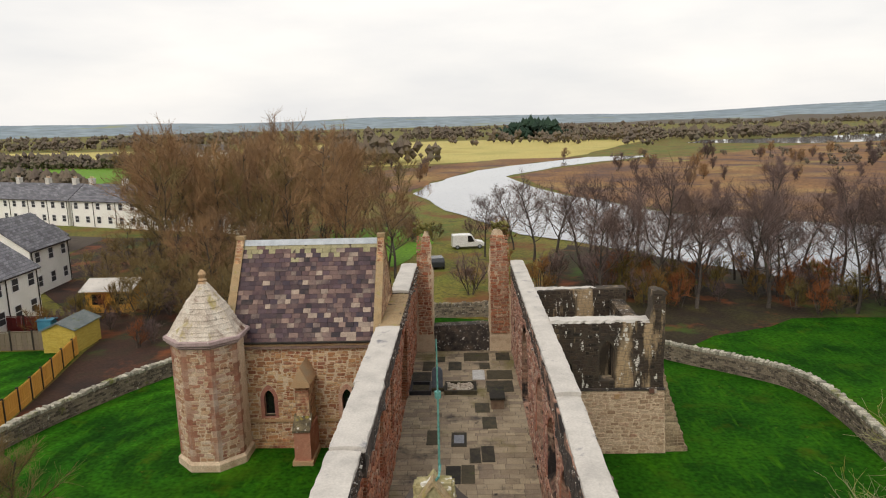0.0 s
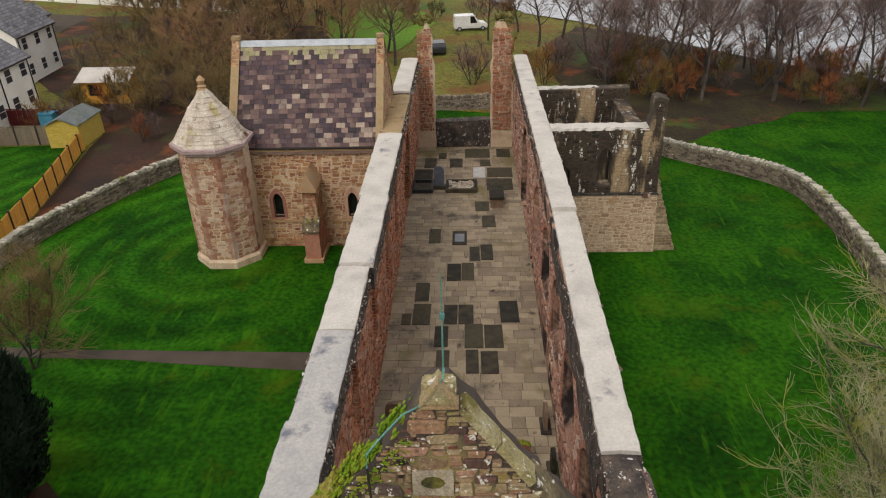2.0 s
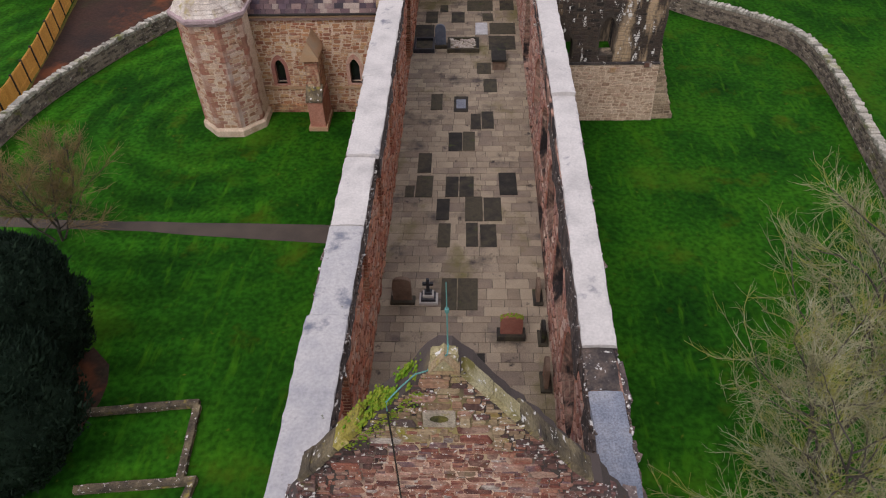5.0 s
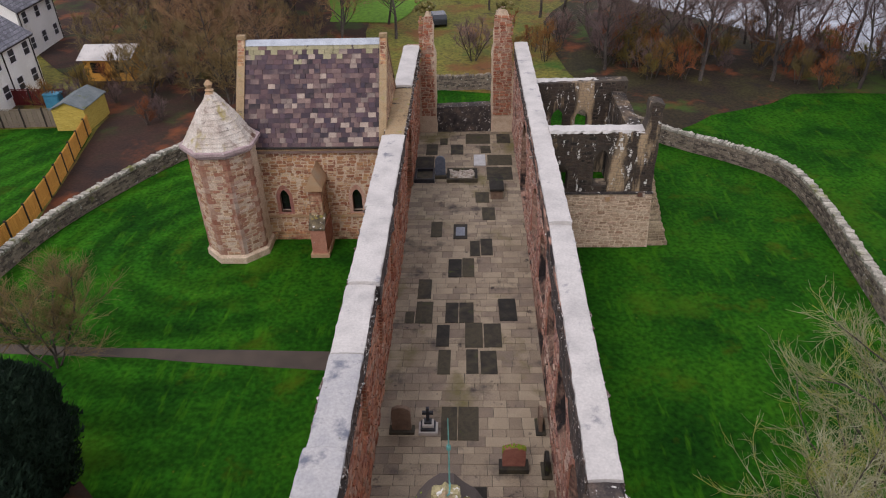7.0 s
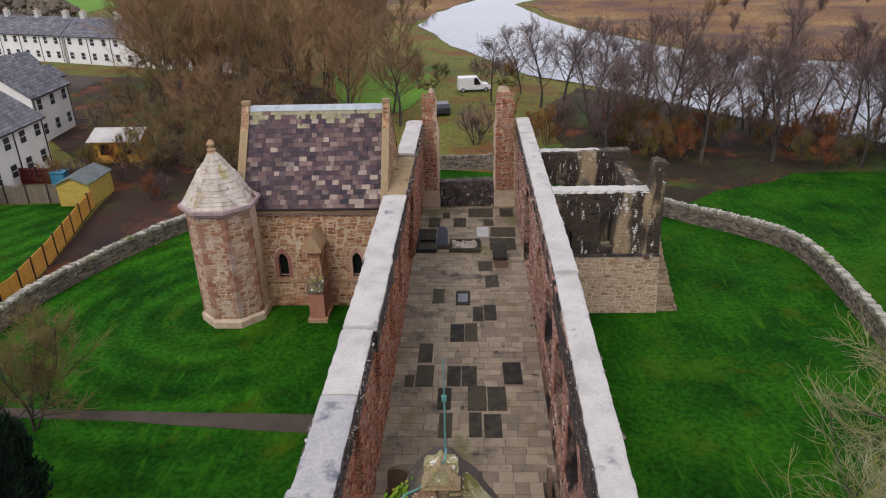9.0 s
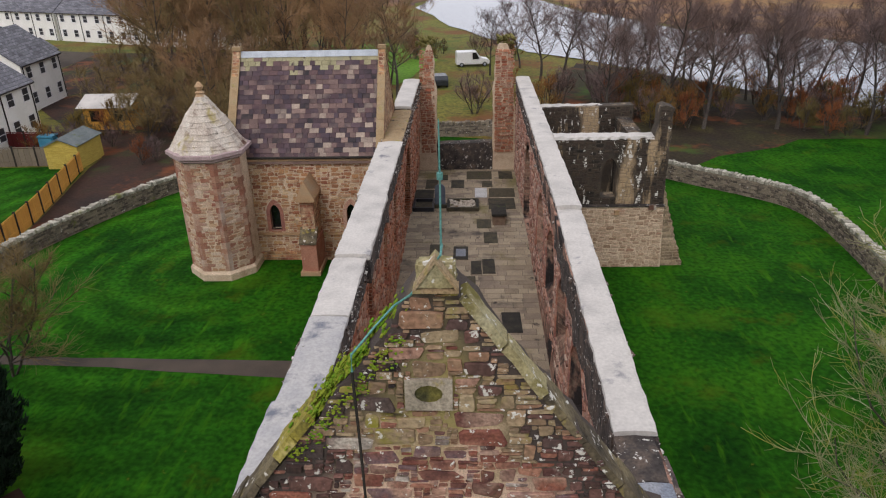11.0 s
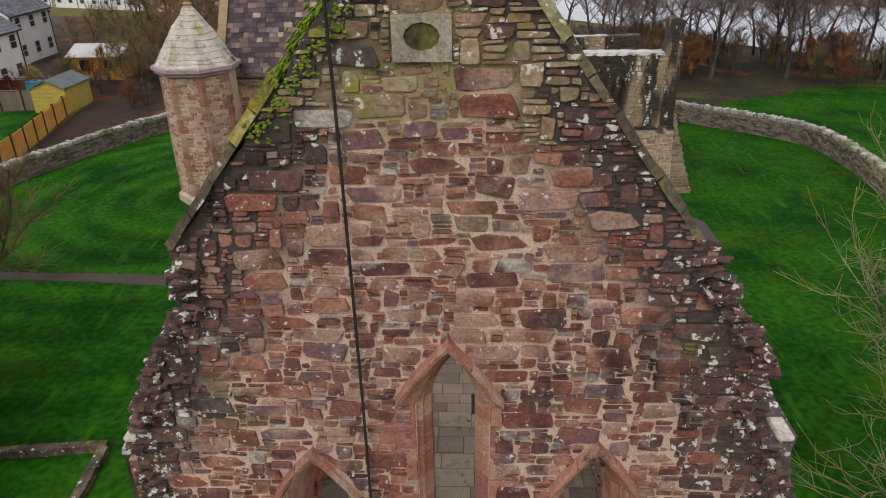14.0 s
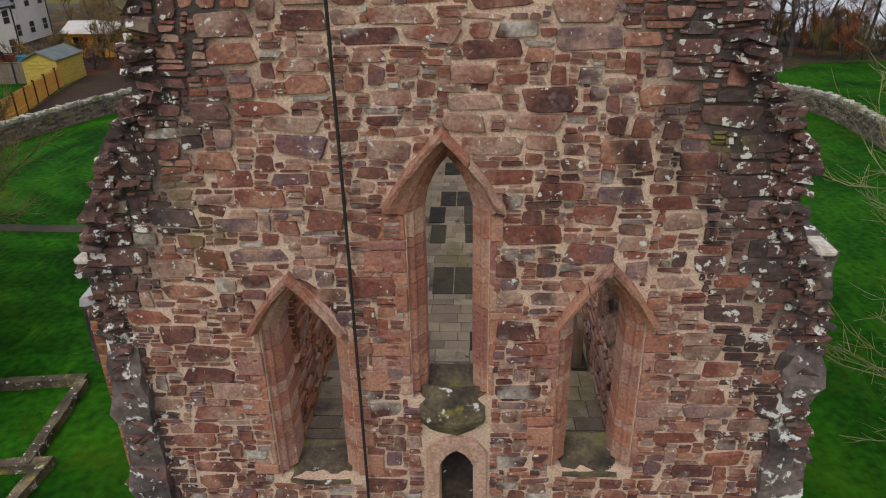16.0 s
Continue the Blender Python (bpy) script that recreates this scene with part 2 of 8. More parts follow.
M["flag"] = surface("paving_flag", [(0.15, 0.115, 0.085), (0.27, 0.215, 0.15), (0.38, 0.31, 0.215), (0.21, 0.165, 0.125), (0.32, 0.25, 0.17)], 0.5, pick="object", spread=0.6, rough=0.7, bump=0.3, grain=24, stains=[((0.06, 0.05, 0.045), 0.45, 0.56, 0.14, (1, 1, 1)), ((0.17, 0.145, 0.06), 0.3, 0.56, 0.12, (1, 1, 1)), ((0.05, 0.04, 0.035), 1.4, 0.62, 0.08, (1, 1, 1)), ((0.42, 0.36, 0.27), 1.0, 0.66, 0.1, (1, 1, 1))])
M["flag_far"] = surface("paving_flag_far", [(0.15, 0.115, 0.085), (0.27, 0.215, 0.15), (0.38, 0.31, 0.215), (0.21, 0.165, 0.125), (0.32, 0.25, 0.17)], 0.5, pick="island", spread=0.6, rough=0.7, bump=0.3, grain=24, stains=[((0.06, 0.05, 0.045), 0.45, 0.56, 0.14, (1, 1, 1)), ((0.17, 0.145, 0.06), 0.3, 0.56, 0.12, (1, 1, 1)), ((0.05, 0.04, 0.035), 1.4, 0.62, 0.08, (1, 1, 1)), ((0.42, 0.36, 0.27), 1.0, 0.66, 0.1, (1, 1, 1))])
for nm, cols in (("tan_face", TAN), ("turret_face", [(0.18, 0.08, 0.05), (0.40, 0.24, 0.14), (0.54, 0.43, 0.33), (0.28, 0.11, 0.07), (0.46, 0.31, 0.19), (0.58, 0.48, 0.40)]), ("south_face", [(0.16, 0.075, 0.06), (0.34, 0.17, 0.12), (0.42, 0.25, 0.18), (0.24, 0.12, 0.10), (0.46, 0.34, 0.26), (0.20, 0.12, 0.11)]), ("nave_face", [(0.16, 0.055, 0.035), (0.34, 0.12, 0.065), (0.44, 0.21, 0.12), (0.28, 0.12, 0.08), (0.42, 0.27, 0.185), (0.20, 0.10, 0.08)])):
    M[nm] = surface(nm, cols, 0.9, pick="island", spread=0.85, bump=0.6, grain=22, stains=[((0.26, 0.085, 0.05), 0.5, 0.6, 0.12, (1, 1, 0.6)), ((0.03, 0.025, 0.022), 0.8, 0.63, 0.1, (1, 1, 0.35)), ((0.5, 0.46, 0.4), 1.6, 0.68, 0.05, (1, 1, 0.6))])
M["black_face"] = surface("black_face", [(0.012, 0.011, 0.01), (0.03, 0.025, 0.02), (0.07, 0.05, 0.035), (0.04, 0.03, 0.025), (0.26, 0.18, 0.10)], 0.5, pick="island", spread=0.5, stretch=(1.6, 1.6, 0.4), bump=0.7, grain=16, stains=[((0.40, 0.29, 0.17), 0.42, 0.54, 0.07, (1.4, 1.4, 0.3)), (LICHEN, 2.6, 0.595, 0.03, (1.3, 1.3, 0.45))])
M["low_face"] = surface("low_face", [(0.2, 0.12, 0.075), (0.38, 0.27, 0.18), (0.48, 0.37, 0.26), (0.30, 0.17, 0.11)], 0.8, pick="island", spread=0.7, bump=0.7, grain=16, stains=[(BLACK, 0.9, 0.66, 0.1, (1, 1, 0.3))])
for nm, pk in (("edge_stone", "object"), ("edge_stone_small", "island")):
    M[nm] = surface(nm, [(0.03, 0.022, 0.02), (0.10, 0.055, 0.045), (0.17, 0.085, 0.07), (0.055, 0.042, 0.04), (0.24, 0.16, 0.13)], 1.4, pick=pk, spread=0.7, bump=0.8, grain=16, stains=[((0.16, 0.14, 0.04), 0.9, 0.6, 0.1, (1, 1, 1)), ((0.02, 0.018, 0.018), 1.6, 0.55, 0.1, (1, 1, 0.4)), (LICHEN, 8.0, 0.58, 0.02, (1, 1, 1))])
for nm, pk in (("moss_stone", "object"), ("moss_stone_small", "island")):
    M[nm] = surface(nm, [(0.14, 0.085, 0.05), (0.28, 0.16, 0.10), (0.36, 0.28, 0.17), (0.20, 0.13, 0.08), (0.44, 0.36, 0.23)], 1.4, pick=pk, spread=0.65, bump=0.8, grain=16, stains=[((0.05, 0.04, 0.025), 1.3, 0.6, 0.08, (1, 1, 2.5)), ((0.25, 0.23, 0.03), 1.1, 0.53, 0.12, (1, 1, 1)), (LICHEN, 10.0, 0.6, 0.02, (1, 1, 1))])
M["wall_mortar"] = surface("wall_mortar", [(0.42, 0.30, 0.20), (0.58, 0.46, 0.33), (0.50, 0.37, 0.26)], 1.2, bump=0.5, grain=20)
M["dark_mortar"] = surface("dark_mortar", [(0.03, 0.026, 0.022), (0.09, 0.07, 0.05)], 0.8, bump=0.5, grain=20, stains=[((0.30, 0.23, 0.15), 0.42, 0.54, 0.07, (1.4, 1.4, 0.3))])
M["capping_mottled"] = surface("grey_mottled_capping", [(0.30, 0.30, 0.31), (0.40, 0.39, 0.38), (0.47, 0.45, 0.42)], 0.9, bump=0.3, grain=12, mottle=0.12, stains=[((0.15, 0.16, 0.19), 0.9, 0.53, 0.12, (1, 1, 1)), ((0.10, 0.11, 0.06), 3.0, 0.66, 0.06, (1, 1, 1))])
M["yellow_moss"] = surface("yellow_moss_coping", [(0.12, 0.11, 0.03), (0.26, 0.22, 0.035), (0.34, 0.29, 0.12)], 2.5, bump=0.9, grain=20, stains=[(LICHEN, 4.0, 0.62, 0.04, (1, 1, 1)), (BLACK, 3.0, 0.64, 0.05, (1, 1, 1))])
M["sill"] = surface("damp_mossy_sill", [(0.035, 0.03, 0.025), (0.10, 0.08, 0.05), (0.18, 0.15, 0.10)], 3.0, bump=0.9, grain=20, stains=[((0.14, 0.14, 0.02), 3.0, 0.56, 0.06, (1, 1, 1)), (LICHEN, 6.0, 0.64, 0.04, (1, 1, 1))])
M["vent"] = surface("grey_vent_stone", [(0.24, 0.21, 0.16), (0.36, 0.31, 0.24), (0.44, 0.40, 0.33)], 2.5, bump=0.5, grain=30, stains=[(OCHRE, 2.0, 0.62, 0.1, (1, 1, 1))])
M["quoin"] = surface("turret_quoin", [(0.17, 0.07, 0.045), (0.36, 0.2, 0.13), (0.27, 0.11, 0.07), (0.46, 0.33, 0.24), (0.22, 0.09, 0.06)], 1.0, pick="object", spread=0.75, bump=0.6, grain=30, stains=[((0.56, 0.5, 0.43), 0.5, 0.6, 0.15, (1, 1, 0.4))])
M["joint"] = surface("paving_joint", [(0.05, 0.045, 0.035), (0.11, 0.095, 0.07)], 3.0, bump=0.4)
M["ledger"] = surface("dark_ledger_stone", [(0.012, 0.012, 0.011), (0.03, 0.027, 0.022), (0.075, 0.064, 0.04), (0.02, 0.019, 0.017)], 1.8, pick="object", spread=0.5, rough=0.75, bump=0.35, grain=40, stains=[((0.16, 0.15, 0.12), 3.0, 0.68, 0.06, (1, 1, 1)), ((0.06, 0.07, 0.02), 1.6, 0.6, 0.1, (1, 1, 1))])
M["grass"] = surface("mown_lawn", [(0.004, 0.030, 0.002), (0.012, 0.066, 0.003), (0.024, 0.10, 0.004)], 0.25, detail=10, bump=1.0, grain=4, spec=0.05, mottle=0.4, stains=[((0.06, 0.125, 0.006), 0.13, 0.56, 0.25, (1, 1, 1)), ((0.06, 0.08, 0.004), 0.35, 0.58, 0.25, (1, 1, 1)), ((0.035, 0.13, 0.004), 0.8, 0.56, 0.2, (2.2, 0.5, 1)), ((0.003, 0.022, 0.002), 0.5, 0.6, 0.2, (1, 1, 1)), ((0.10, 0.11, 0.012), 1.8, 0.66, 0.1, (1, 1, 1))])
M["earth"] = surface("leaf_litter", [(0.016, 0.010, 0.008), (0.04, 0.018, 0.011), (0.024, 0.02, 0.009)], 0.3, bump=0.8, grain=5, stains=[((0.035, 0.06, 0.009), 0.1, 0.54, 0.12, (1, 1, 1)), ((0.15, 0.045, 0.014), 0.2, 0.54, 0.12, (1, 1, 1))])
M["bank"] = surface("mossy_bank", [(0.012, 0.01, 0.006), (0.035, 0.03, 0.009), (0.022, 0.014, 0.008), (0.065, 0.055, 0.012)], 0.12, bump=0.8, grain=4, mottle=0.5, stains=[((0.15, 0.045, 0.014), 0.2, 0.55, 0.12, (1, 1, 1)), ((0.02, 0.014, 0.01), 0.35, 0.56, 0.1, (1, 1, 1)), ((0.04, 0.075, 0.008), 0.15, 0.58, 0.1, (1, 1, 1))])
M["path"] = surface("tarmac_path", [(0.055, 0.045, 0.035), (0.085, 0.065, 0.05)], 0.8, bump=0.4, grain=25)
M["drystone"] = surface("boundary_rubble", [(0.03, 0.027, 0.025), (0.13, 0.108, 0.085), (0.26, 0.215, 0.16), (0.07, 0.058, 0.048), (0.19, 0.145, 0.11)], 1.2, pick="island", spread=0.7, bump=0.7, grain=15, stains=[(LICHEN, 4.0, 0.64, 0.05, (1, 1, 1)), ((0.14, 0.15, 0.03), 1.0, 0.62, 0.12, (1, 1, 1))])
M["cope_stone"] = surface("boundary_cope_stone", [(0.16, 0.155, 0.13), (0.34, 0.32, 0.26), (0.52, 0.49, 0.41)], 1.2, pick="object", spread=0.7, bump=0.7, grain=15, stains=[((0.16, 0.17, 0.03), 0.5, 0.56, 0.12, (1, 1, 1)), (LICHEN, 4.0, 0.66, 0.05, (1, 1, 1))])
M["water"] = surface("river_water", [(0.22, 0.24, 0.27), (0.32, 0.34, 0.37)], 0.02, rough=0.06, bump=0.06, grain=0.8, spec=0.6)
M["iron"] = surface("green_copper", [(0.10, 0.28, 0.26), (0.16, 0.36, 0.33)], 5.0, rough=0.6, bump=0.1, metal=0.4)
M["cable"] = surface("dark_cable", [(0.02, 0.018, 0.015), (0.035, 0.03, 0.025)], 5.0, bump=0.0)

# dark moss has crept over the mortar of the gable's head
mn = M["mortar"].node_tree
mb = mn.nodes["Principled BSDF"]
m_old = mb.inputs["Base Color"].links[0].from_socket
mg = mn.nodes.new("ShaderNodeNewGeometry")
msep = mn.nodes.new("ShaderNodeSeparateXYZ")
mno = mn.nodes.new("ShaderNodeTexNoise")
mno.inputs["Scale"].default_value, mno.inputs["Detail"].default_value = 1.3, 6.0
madd = mn.nodes.new("ShaderNodeMath")
madd.operation = "MULTIPLY_ADD"
madd.inputs[1].default_value = 3.2
mrg = mn.nodes.new("ShaderNodeMapRange")
mrg.inputs[1].default_value, mrg.inputs[2].default_value = 13.4, 14.4
mmx = mn.nodes.new("ShaderNodeMix")
mmx.data_type = "RGBA"
mmx.inputs[7].default_value = (0.30, 0.25, 0.10, 1)
mn.links.new(mg.outputs["Position"], msep.inputs[0])
mn.links.new(mg.outputs["Position"], mno.inputs["Vector"])
mn.links.new(mno.outputs[0], madd.inputs[0])
mn.links.new(msep.outputs[2], madd.inputs[2])
mn.links.new(madd.outputs[0], mrg.inputs[0])
mn.links.new(mrg.outputs[0], mmx.inputs[0])
mn.links.new(m_old, mmx.inputs[6])
mn.links.new(mmx.outputs[2], mb.inputs["Base Color"])
# a black weather crust creeps in over the mortar from the broken flanks
m_old = mb.inputs["Base Color"].links[0].from_socket
for sgn, lo in ((1.0, 3.2), (-1.0, 3.25)):
    ma = mn.nodes.new("ShaderNodeMath")
    ma.operation = "MULTIPLY"
    ma.inputs[1].default_value = sgn
    mz = mn.nodes.new("ShaderNodeMath")
    mz.operation = "MULTIPLY_ADD"
    mz.inputs[1].default_value = 0.55
    mw = mn.nodes.new("ShaderNodeMath")
    mw.operation = "MULTIPLY_ADD"
    mw.inputs[1].default_value = 1.6
    mr = mn.nodes.new("ShaderNodeMapRange")
    mr.inputs[1].default_value, mr.inputs[2].default_value = lo - 4.95, lo - 4.95 + 0.7
    mk = mn.nodes.new("ShaderNodeMix")
    mk.data_type = "RGBA"
    mk.inputs[7].default_value = (0.07, 0.055, 0.048, 1)
    mn.links.new(msep.outputs[0], ma.inputs[0])
    mn.links.new(msep.outputs[2], mz.inputs[0])
    mn.links.new(ma.outputs[0], mz.inputs[2])
    mn.links.new(mno.outputs[0], mw.inputs[0])
    mn.links.new(mz.outputs[0], mw.inputs[2])
    mshift = mn.nodes.new("ShaderNodeMath")
    mshift.operation = "SUBTRACT"
    mshift.inputs[1].default_value = 9.9
    mn.links.new(mw.outputs[0], mshift.inputs[0])
    mn.links.new(mshift.outputs[0], mr.inputs[0])
    mn.links.new(mr.outputs[0], mk.inputs[0])
    mn.links.new(m_old, mk.inputs[6])
    m_old = mk.outputs[2]
mn.links.new(m_old, mb.inputs["Base Color"])
# faint curved mowing stripes in the lawn
gn = M["grass"].node_tree
gb = gn.nodes["Principled BSDF"]
old = gb.inputs["Base Color"].links[0].from_socket
gg = gn.nodes.new("ShaderNodeNewGeometry")
gm2 = gn.nodes.new("ShaderNodeMapping")
gm2.inputs["Location"].default_value = (15.0, -30.0, 0)
gw = gn.nodes.new("ShaderNodeTexWave")
gw.wave_type, gw.rings_direction = "RINGS", "Z"
gw.inputs["Scale"].default_value, gw.inputs["Distortion"].default_value, gw.inputs["Detail"].default_value, gw.inputs["Detail Scale"].default_value = 0.15, 3.0, 3.0, 0.5
gr2 = gn.nodes.new("ShaderNodeMapRange")
gr2.inputs[1].default_value, gr2.inputs[2].default_value, gr2.inputs[3].default_value, gr2.inputs[4].default_value = 0.15, 0.95, 0.84, 1.4
gx = gn.nodes.new("ShaderNodeMix")
gx.data_type, gx.blend_type = "RGBA", "MULTIPLY"
gsep = gn.nodes.new("ShaderNodeSeparateXYZ")
gmask = gn.nodes.new("ShaderNodeMapRange")
gmask.inputs[1].default_value, gmask.inputs[2].default_value, gmask.inputs[3].default_value, gmask.inputs[4].default_value = -16.0, -8.0, 1.0, 0.0
gno = gn.nodes.new("ShaderNodeTexNoise")
gno.inputs["Scale"].default_value, gno.inputs["Detail"].default_value = 0.16, 3.0
gnr = gn.nodes.new("ShaderNodeMapRange")
gnr.inputs[1].default_value, gnr.inputs[2].default_value = 0.34, 0.5
gmul = gn.nodes.new("ShaderNodeMath")
gmul.operation = "MULTIPLY"
gn.links.new(gg.outputs["Position"], gsep.inputs[0])
gn.links.new(gg.outputs["Position"], gno.inputs["Vector"])
gn.links.new(gsep.outputs[0], gmask.inputs[0])
gn.links.new(gno.outputs[0], gnr.inputs[0])
gn.links.new(gmask.outputs[0], gmul.inputs[0])
gn.links.new(gnr.outputs[0], gmul.inputs[1])
gn.links.new(gmul.outputs[0], gx.inputs[0])
gn.links.new(gg.outputs["Position"], gm2.inputs[0])
gn.links.new(gm2.outputs[0], gw.inputs["Vector"])
gn.links.new(gw.outputs["Fac"], gr2.inputs[0])
gn.links.new(old, gx.inputs[6])
gn.links.new(gr2.outputs[0], gx.inputs[7])
gn.links.new(gx.outputs[2], gb.inputs["Base Color"])
M["cope_tan"] = surface("weathered_tan_coping", [(0.22, 0.16, 0.09), (0.34, 0.24, 0.13), (0.28, 0.23, 0.15)], 1.6, bump=0.5, grain=30, stains=[(OCHRE, 1.6, 0.6, 0.1, (1, 1, 1)), (BLACK, 2.0, 0.62, 0.08, (1, 1, 0.5))])



# ---- helpers of this scene ----
def link_mesh(name, bm, material):
    me = bpy.data.meshes.new(name)
    bm.to_mesh(me)
    bm.free()
    for k in (material if isinstance(material, (list, tuple)) else [material]):
        me.materials.append(k)
    return new(name, me)


def part(name, bm, material, parent, label=""):
    """A bmesh as one mesh object under a thing or a part."""
    ob = link_mesh(name, bm, material)
    ob.parent = parent
    if parent is not None:
        ob.matrix_parent_inverse = Matrix.Identity(4)
    return tagged(ob, label)


def thing(name, label, category, at=(0, 0, 0), group="", kind=""):
    ob = new(name)
    ob.location = at
    ob.empty_display_size = 0.2
    return tagged(ob, label, category, group, kind)


def box(bm, x0, x1, y0, y1, z0, z1, mi=0):
    v = [bm.verts.new(p) for p in ((x0, y0, z0), (x1, y0, z0), (x1, y1, z0), (x0, y1, z0), (x0, y0, z1), (x1, y0, z1), (x1, y1, z1), (x0, y1, z1))]
    for q in ((3, 2, 1, 0), (4, 5, 6, 7), (0, 1, 5, 4), (1, 2, 6, 5), (2, 3, 7, 6), (3, 0, 4, 7)):
        bm.faces.new([v[k] for k in q]).material_index = mi
    return v


def loft(bm, rings, cap=True, mi=0):
    """Skin through rings of equally many points."""
    vs = [[bm.verts.new(p) for p in ring] for ring in rings]
    n = len(vs[0])
    for a, b in zip(vs, vs[1:]):
        for k in range(n):
            bm.faces.new((a[k], a[(k + 1) % n], b[(k + 1) % n], b[k])).material_index = mi
    if cap:
        bm.faces.new(vs[0][::-1]).material_index = mi
        bm.faces.new(vs[-1]).material_index = mi
    return vs


def pierced(bm, outer, holes, place, depth):
    """A wall from its outline and its openings (lists of (u, w)); place maps (u, w, d) into space, d from 0 to depth."""
    edges = []
    for ring in (outer, *holes):
        vs = [bm.verts.new((u, w, 0)) for u, w in ring]
        edges += [bm.edges.new((vs[k], vs[(k + 1) % len(vs)])) for k in range(len(vs))]
    bmesh.ops.triangle_fill(bm, use_beauty=True, use_dissolve=False, edges=edges)
    faces = [f for f in bm.faces]
    out = bmesh.ops.extrude_face_region(bm, geom=faces)
    for v in [g for g in out["geom"] if isinstance(g, bmesh.types.BMVert)]:
        v.co.z = depth
    for v in bm.verts:
        v.co = place(v.co.x, v.co.y, v.co.z)
    bmesh.ops.recalc_face_normals(bm, faces=bm.faces)


def lancet(xc, w, z0, zs, za, n=6):
    """The outline of a pointed opening: width, sill, springing, apex."""
    h = w / 2
    pts = [(xc - h, z0), (xc + h, z0)]
    for k in range(n + 1):
        f = k / n
        pts.append((xc + h * (1 - f ** 1.45), zs + (za - zs) * (0.35 * f + 0.65 * math.sin(f * math.pi / 2))))
    for k in range(n - 1, -1, -1):
        f = k / n
        pts.append((xc - h * (1 - f ** 1.45), zs + (za - zs) * (0.35 * f + 0.65 * math.sin(f * math.pi / 2))))
    return pts


def tube(bm, pts, radii, sides=6, mi=0):
    """A tapered tube through points."""
    pts = [Vector(p) for p in pts]
    rings = []
    up = Vector((0.31, 0.17, 0.93))
    for k, p in enumerate(pts):
        d = (pts[min(k + 1, len(pts) - 1)] - pts[max(k - 1, 0)]).normalized()
        a = d.cross(up)
        if a.length < 0.05:
            a = d.cross(Vector((1, 0, 0)))
        a.normalize()
        b = d.cross(a)
        r = radii[k] if isinstance(radii, (list, tuple)) else radii
        rings.append([p + a * (r * math.cos(2 * math.pi * j / sides)) + b * (r * math.sin(2 * math.pi * j / sides)) for j in range(sides)])
    loft(bm, rings, mi=mi)


def roughen(bm, size, amount, seed=0.0):
    for v in bm.verts:
        v.co += noise.noise_vector(v.co * size + Vector((seed, seed * 2, 0))) * amount


def cut_long(bm, step):
    """Cut long edges, so that roughen() has points to move."""
    for _ in range(5):
        es = [e for e in bm.edges if e.calc_length() > step]
        if not es:
            break
        bmesh.ops.subdivide_edges(bm, edges=es, cuts=1, use_grid_fill=True)


def stone_mesh(name, seed, mat):
    """A roughly squared rubble stone of unit size: x, z -0.5 to 0.5, its face towards -y at depth 1."""
    rr = random.Random(seed)
    bm = bmesh.new()
    base = []
    for sx, sz in ((-1, -1), (1, -1), (1, 1), (-1, 1)):
        cx, cz = 0.5 - rr.uniform(0, 0.16) * rr.random(), 0.5 - rr.uniform(0, 0.34) * rr.random()
        ux, uz = rr.uniform(0.02, 0.22) * rr.random() + 0.03, rr.uniform(0.03, 0.3) * rr.random() + 0.06
        two = [(sx * cx, sz * (cz - uz)), (sx * (cx - ux), sz * cz)]
        base += two if sx * sz > 0 else two[::-1]
    base = base[::-1]
    if (base[1][0] - base[0][0]) * (base[2][1] - base[1][1]) - (base[1][1] - base[0][1]) * (base[2][0] - base[1][0]) < 0:
        base = base[::-1]
    tilt, lean = rr.uniform(-0.25, 0.25), rr.uniform(-0.25, 0.25)
    rings = [[(x, 0, z) for x, z in base], [(x * 0.985, -0.72, z * 0.98) for x, z in base], [(x * 0.93, -1.0 + tilt * x + lean * z, z * 0.9) for x, z in base]]
    vs = loft(bm, rings, cap=False)
    bm.faces.new(vs[-1])
    bmesh.ops.recalc_face_normals(bm, faces=bm.faces)
    bm.normal_update()
    if sum(f.normal.y * f.calc_area() for f in bm.faces) > 0:
        bmesh.ops.reverse_faces(bm, faces=bm.faces)
    me = bpy.data.meshes.new(name)
    bm.to_mesh(me)
    bm.free()
    me.materials.append(mat)
    return me


def inside(pt, poly):
    x, y = pt
    hit = False
    for (x0, y0), (x1, y1) in zip(poly, poly[1:] + poly[:1]):
        if (y0 > y) != (y1 > y) and x < (x1 - x0) * (y - y0) / (y1 - y0) + x0:
            hit = not hit
    return hit


def poly_mask(poly, u0, w0, nu, nw, c):
    """Which cells of a grid lie in a polygon."""
    U, W = np.meshgrid(u0 + (np.arange(nu) + 0.5) * c, w0 + (np.arange(nw) + 0.5) * c, indexing="ij")
    m = np.zeros((nu, nw), bool)
    for (x0, y0), (x1, y1) in zip(poly, poly[1:] + poly[:1]):
        if y0 == y1:
            continue
        m ^= ((y0 > W) != (y1 > W)) & (U < (x1 - x0) * (W - y0) / (y1 - y0) + x0)
    return m


